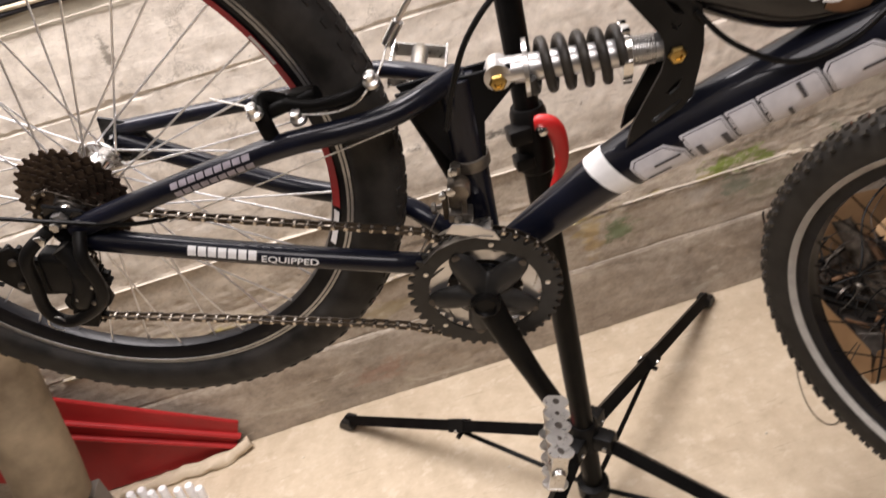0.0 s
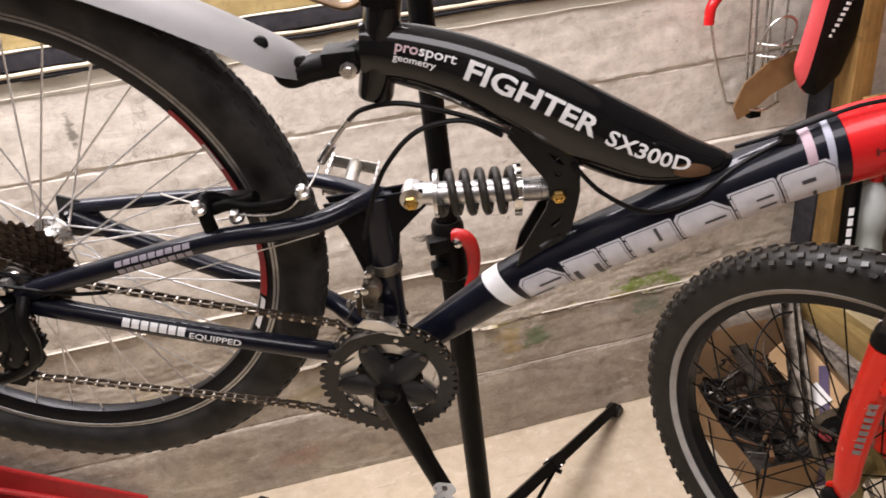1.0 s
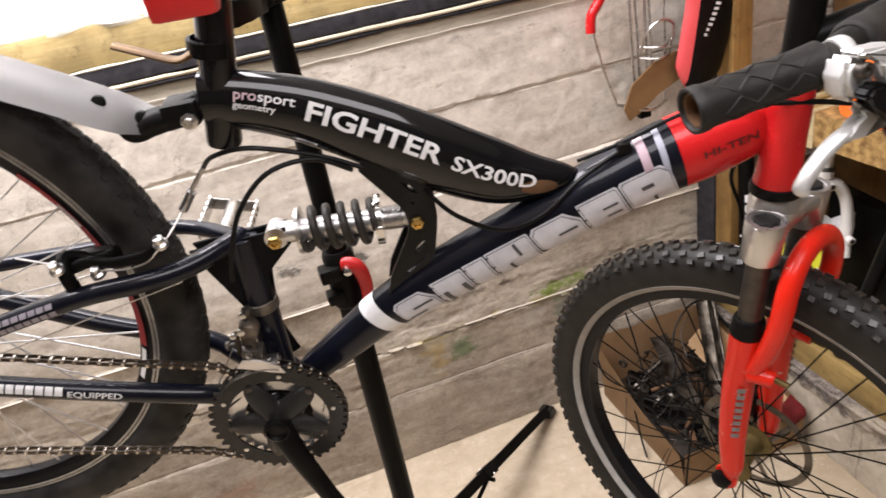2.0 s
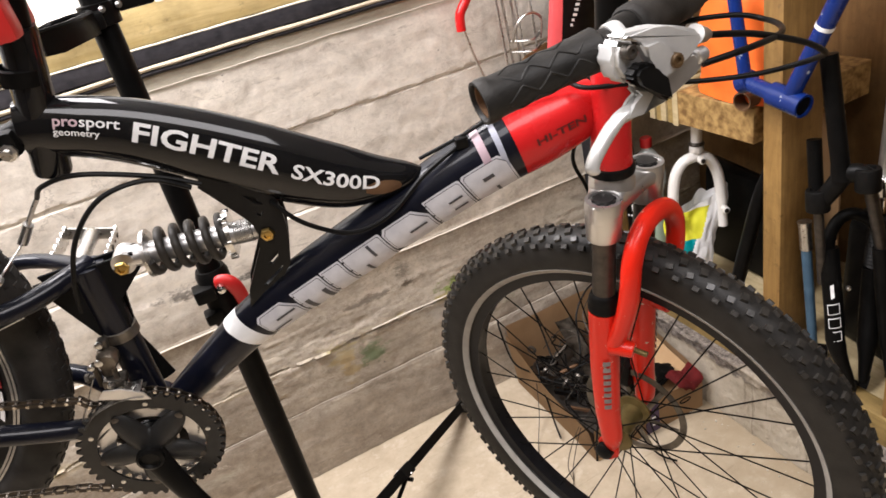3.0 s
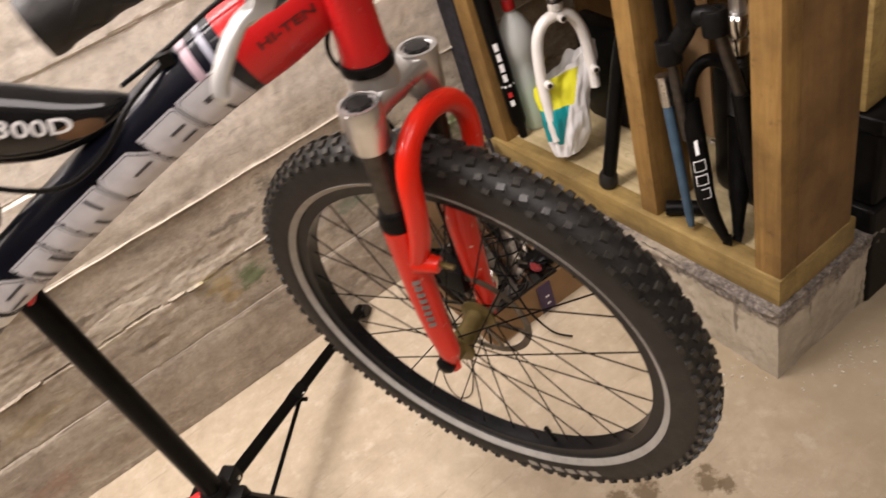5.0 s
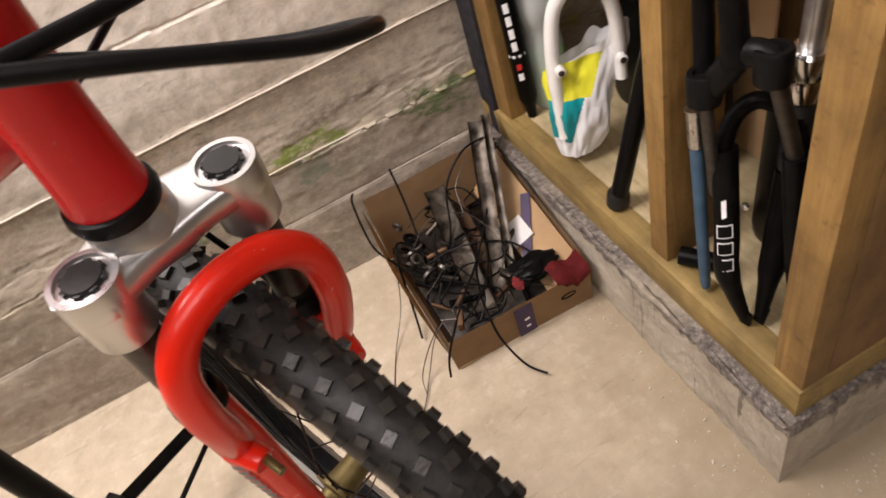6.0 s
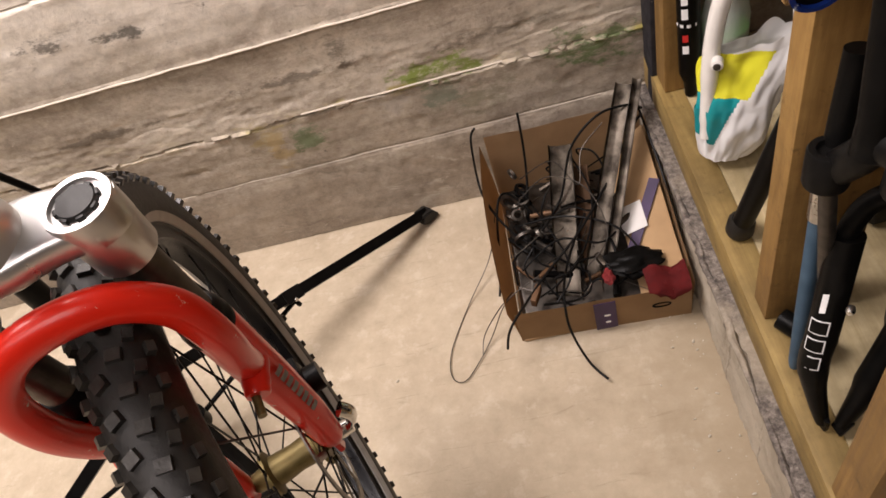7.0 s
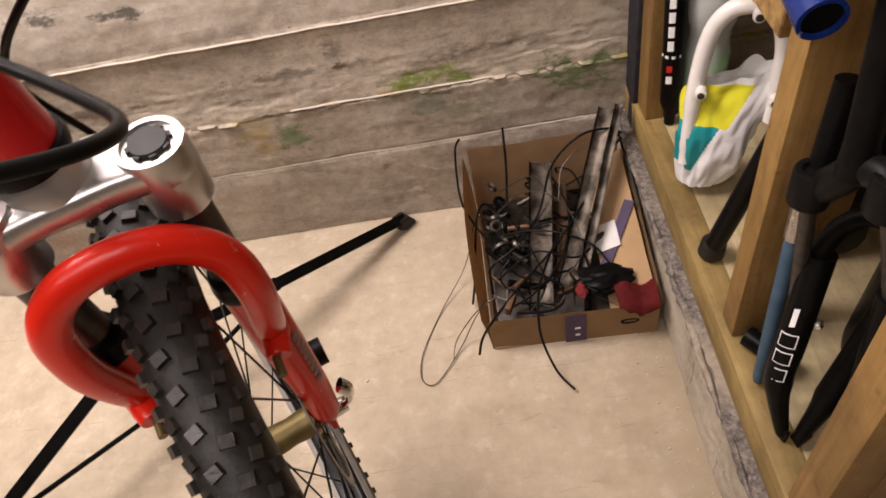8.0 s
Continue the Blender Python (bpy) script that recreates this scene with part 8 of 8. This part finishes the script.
for k in range(16):
    x, y, z = rng.uniform(1.295, 1.37), rng.uniform(1.42, 1.60), rng.uniform(0.075, 0.120)
    d = V(rng.uniform(-1, 1), rng.uniform(-1, 1), rng.uniform(-0.3, 1))
    r = rng.uniform(0.010, 0.022)
    solid("loose_part", lathe([(r * 0.62, -0.004), (r, -0.003), (r, 0.003), (r * 0.62, 0.004)], along(V(x, y, z), d), 18, True), (DARK_STEEL, SATIN_BLACK, ROTOR)[k % 3], (x, y, z), "small dark ring among the loose metal parts", "bicycle part", "loose parts in the box")
for k in range(34):
    x, y, z = rng.uniform(1.30, 1.53), rng.uniform(1.29, 1.58), rng.uniform(0.055, 0.105)
    d = V(rng.uniform(-1, 1), rng.uniform(-1, 1), rng.uniform(-0.25, 0.25)).normalized()
    h = rng.uniform(0.016, 0.052)
    r = rng.uniform(0.0022, 0.008)
    bm = rod(V(x, y, z) - d * h, V(x, y, z) + d * h, r, 8, r * rng.uniform(0.6, 1)) if k % 3 else box((h * 1.4, r * 3, r * 1.6), (0, 0, 0), r * 0.3, along(V(x, y, z), d))
    solid("loose_part", bm, (DARK_STEEL, CHAIN_DARK, SATIN_BLACK, RUST)[k % 4], (x, y, z), "small worn metal part in the box", "bicycle part", "loose parts in the box")
for k in range(30):
    x, y = rng.uniform(1.30, 1.50), rng.uniform(1.29, 1.60)
    heading, z, pts = rng.uniform(0, 6.28), rng.uniform(0.075, 0.115), []
    for j in range(rng.randint(4, 7)):
        pts.append(V(min(max(x, 1.285), 1.56), min(max(y, 1.278), 1.615), z))
        heading += rng.uniform(-0.9, 0.9)
        x, y, z = x + 0.034 * math.cos(heading), y + 0.034 * math.sin(heading), min(max(z + rng.uniform(-0.012, 0.016), 0.065), 0.145)
    solid("steel_wire" if k % 3 == 0 else "black_cable", tube(smooth_path(pts, 5), 0.0009 if k % 3 == 0 else rng.uniform(0.0016, 0.0028), 6), ROTOR if k % 3 == 0 else BLACK_PLASTIC, pts[0], "thin bent offcut of cable lying in the parts box", "wire" if k % 3 == 0 else "cable", "wires of the box" if k % 3 == 0 else "cables in the box")
solid("scrap_layer", roughen(box((0.29, 0.34, 0.05), (1.430, 1.450, 0.032), 0.01, None, 2), 0.012, 0.03), DARK_STEEL, (1.43, 1.45, 0.007), "bed of dark scrap filling the box", "scrap", kind="stuff")
glove = thing("glove", (1.52, 1.32, 0.10), "black and red cloth glove over the box edge", "glove")


def cloth_lump(c, sx, sy, sz, seed):
    bm = bmesh.new()
    bmesh.ops.create_icosphere(bm, subdivisions=4, radius=1.0)
    for v in bm.verts:
        k = 1 + 0.35 * noise.noise(v.co * 1.8 + V(seed, 0, 0)) + 0.15 * noise.noise(v.co * 5 + V(0, seed, 0))
        v.co = Vector(c) + V(v.co.x * sx * k, v.co.y * sy * k, v.co.z * sz * k)
    return bm


part("palm", cloth_lump((1.500, 1.322, 0.106), 0.055, 0.030, 0.014, 3), SATIN_BLACK, glove)
def draped_cuff():
    """A flap of cloth that lies on the box edge and hangs over it to a point."""
    bm, rows = bmesh.new(), []
    for i in range(13):
        s = i / 12
        row = []
        for j in range(9):
            t = j / 8
            x = 1.512 + 0.074 * s
            back = 0.036 * (1 - t * 1.6)
            hang = max(0.0, t - 0.55) * (1.0 - abs(s - 0.6) * 1.5) * 0.085
            y = 1.262 + max(back, -0.010) - (0.006 if t > 0.55 else 0)
            z = 0.112 + 0.010 * math.sin(s * 7) * (1 - t) - hang + 0.006 * noise.noise(V(s * 6, t * 6, 2))
            row.append(bm.verts.new((x, y + 0.004 * noise.noise(V(s * 5, t * 4, 7)), z)))
        rows.append(row)
    for a, b in zip(rows, rows[1:]):
        for j in range(8):
            bm.faces.new((a[j], b[j], b[j + 1], a[j + 1]))
    bmesh.ops.solidify(bm, geom=bm.faces[:], thickness=0.003)
    return bm


part("cuff", draped_cuff(), RED_CLOTH, glove, "red cuff hanging over the box edge")
part("finger", cloth_lump((1.452, 1.298, 0.110), 0.010, 0.016, 0.007, 8), RED_CLOTH, glove)

# ---- crumbs on the floor ----
crumbs = bmesh.new()
for k in range(170):
    if k < 85:
        x, y = 1.598 - abs(rng.gauss(0, 0.045)), rng.uniform(0.75, 1.35)
    elif k < 145:
        x, y = rng.gauss(1.73, 0.06), 0.73 - abs(rng.gauss(0, 0.06))
    else:
        x, y = rng.uniform(-0.3, 1.5), rng.uniform(0.4, 1.66)
    s = 0.0008 + 0.0026 * rng.random() ** 2
    q = bmesh.ops.create_icosphere(crumbs, subdivisions=1, radius=s, matrix=pose(x, y, s * 0.4, rng.uniform(0, 90), 0, rng.uniform(0, 360)) @ Matrix.Diagonal((1.4, 0.9, 0.6, 1)))
tagged(link("mortar_crumbs", crumbs, PLASTER, None, "", False), "pale mortar crumbs scattered over the floor", "crumbs", kind="stuff")

# ---- by the wall on the left ----
red = thing("red_panel", (-0.30, 1.665, 0), "red folded sheet-metal panel leaning against the wall", "panel")
part("folded_sheet", plate([(-0.095, 0.085), (-0.13, 0.001), (-0.48, 0.001), (-0.78, 0.22), (-0.62, 0.45)], 0.012, Matrix.Translation((0, 1.662, 0)), 0.002), RED_PANEL, red)
for k, (lo, hi) in enumerate((((-0.105, 0.045), (-0.66, 0.385)), ((-0.125, 0.020), (-0.70, 0.355)))):
    part("fold", tube([V(lo[0], 1.653 - 0.003 * k, lo[1]), V(hi[0], 1.653 - 0.003 * k, hi[1])], 0.007, 8, flat=0.009), RED_PANEL, red)
part("screed_smear", roughen(tube(smooth_path([V(-0.09, 1.655, 0.020), V(-0.16, 1.630, 0.010), V(-0.28, 1.625, 0.008), V(-0.42, 1.625, 0.008)], 6), [0.016] * 19, 10), 0.008, 0.03), FLOOR, red, "cement lumps along its foot")
roll = thing("wrapped_roll", (-0.44, 1.46, 0.02), "buff paper-wrapped roll leaning against the wall", "roll")
part("wrapping", roughen(tube(smooth_path([V(-0.405, 1.440, 0.225), V(-0.395, 1.455, 0.32), V(-0.38, 1.49, 0.50), V(-0.37, 1.53, 0.72), V(-0.36, 1.56, 0.90)], 6), [0.060] + [0.066] * 23 + [0.06], 28), 0.006, 0.12), BUFF, roll)
part("core", tube([V(-0.408, 1.437, 0.190), V(-0.405, 1.441, 0.228)], 0.045, 18), BLACK_PLASTIC, roll)
part("stand_block", roughen(box((0.14, 0.13, 0.185), (-0.43, 1.45, 0.094), 0.006), 0.003, 0.06), DARK_WALL, roll, "dark block under the roll")
solid("dark_case", roughen(box((0.30, 0.20, 0.26), (-0.72, 1.34, 0.132), 0.012), 0.004, 0.1), BLACK_PLASTIC, (-0.72, 1.34, 0), "dark hard case on the floor", "case")
solid("paper_stack", roughen(box((0.16, 0.12, 0.035), (-0.52, 1.36, 0.019), 0.002), 0.003, 0.05), PAPER, (-0.52, 1.36, 0), "grey stack of paper on the floor", "paper")
for k in range(7):
    x, y = -0.36 + 0.026 * k + (0.012 if k > 3 else 0), 1.555 - 0.008 * k + 0.01 * (k % 2)
    solid("white_peg", lathe([(0.004, 0), (0.0095, 0.001), (0.0098, 0.006), (0.0098, 0.070), (0.008, 0.074), (0.002, 0.074)], along(V(x, y, 0.002), V(0.1, -0.05, 1)), 16), WHITE_PRINT, (x, y, 0), "small white plastic peg standing on the floor", "peg", "white pegs")
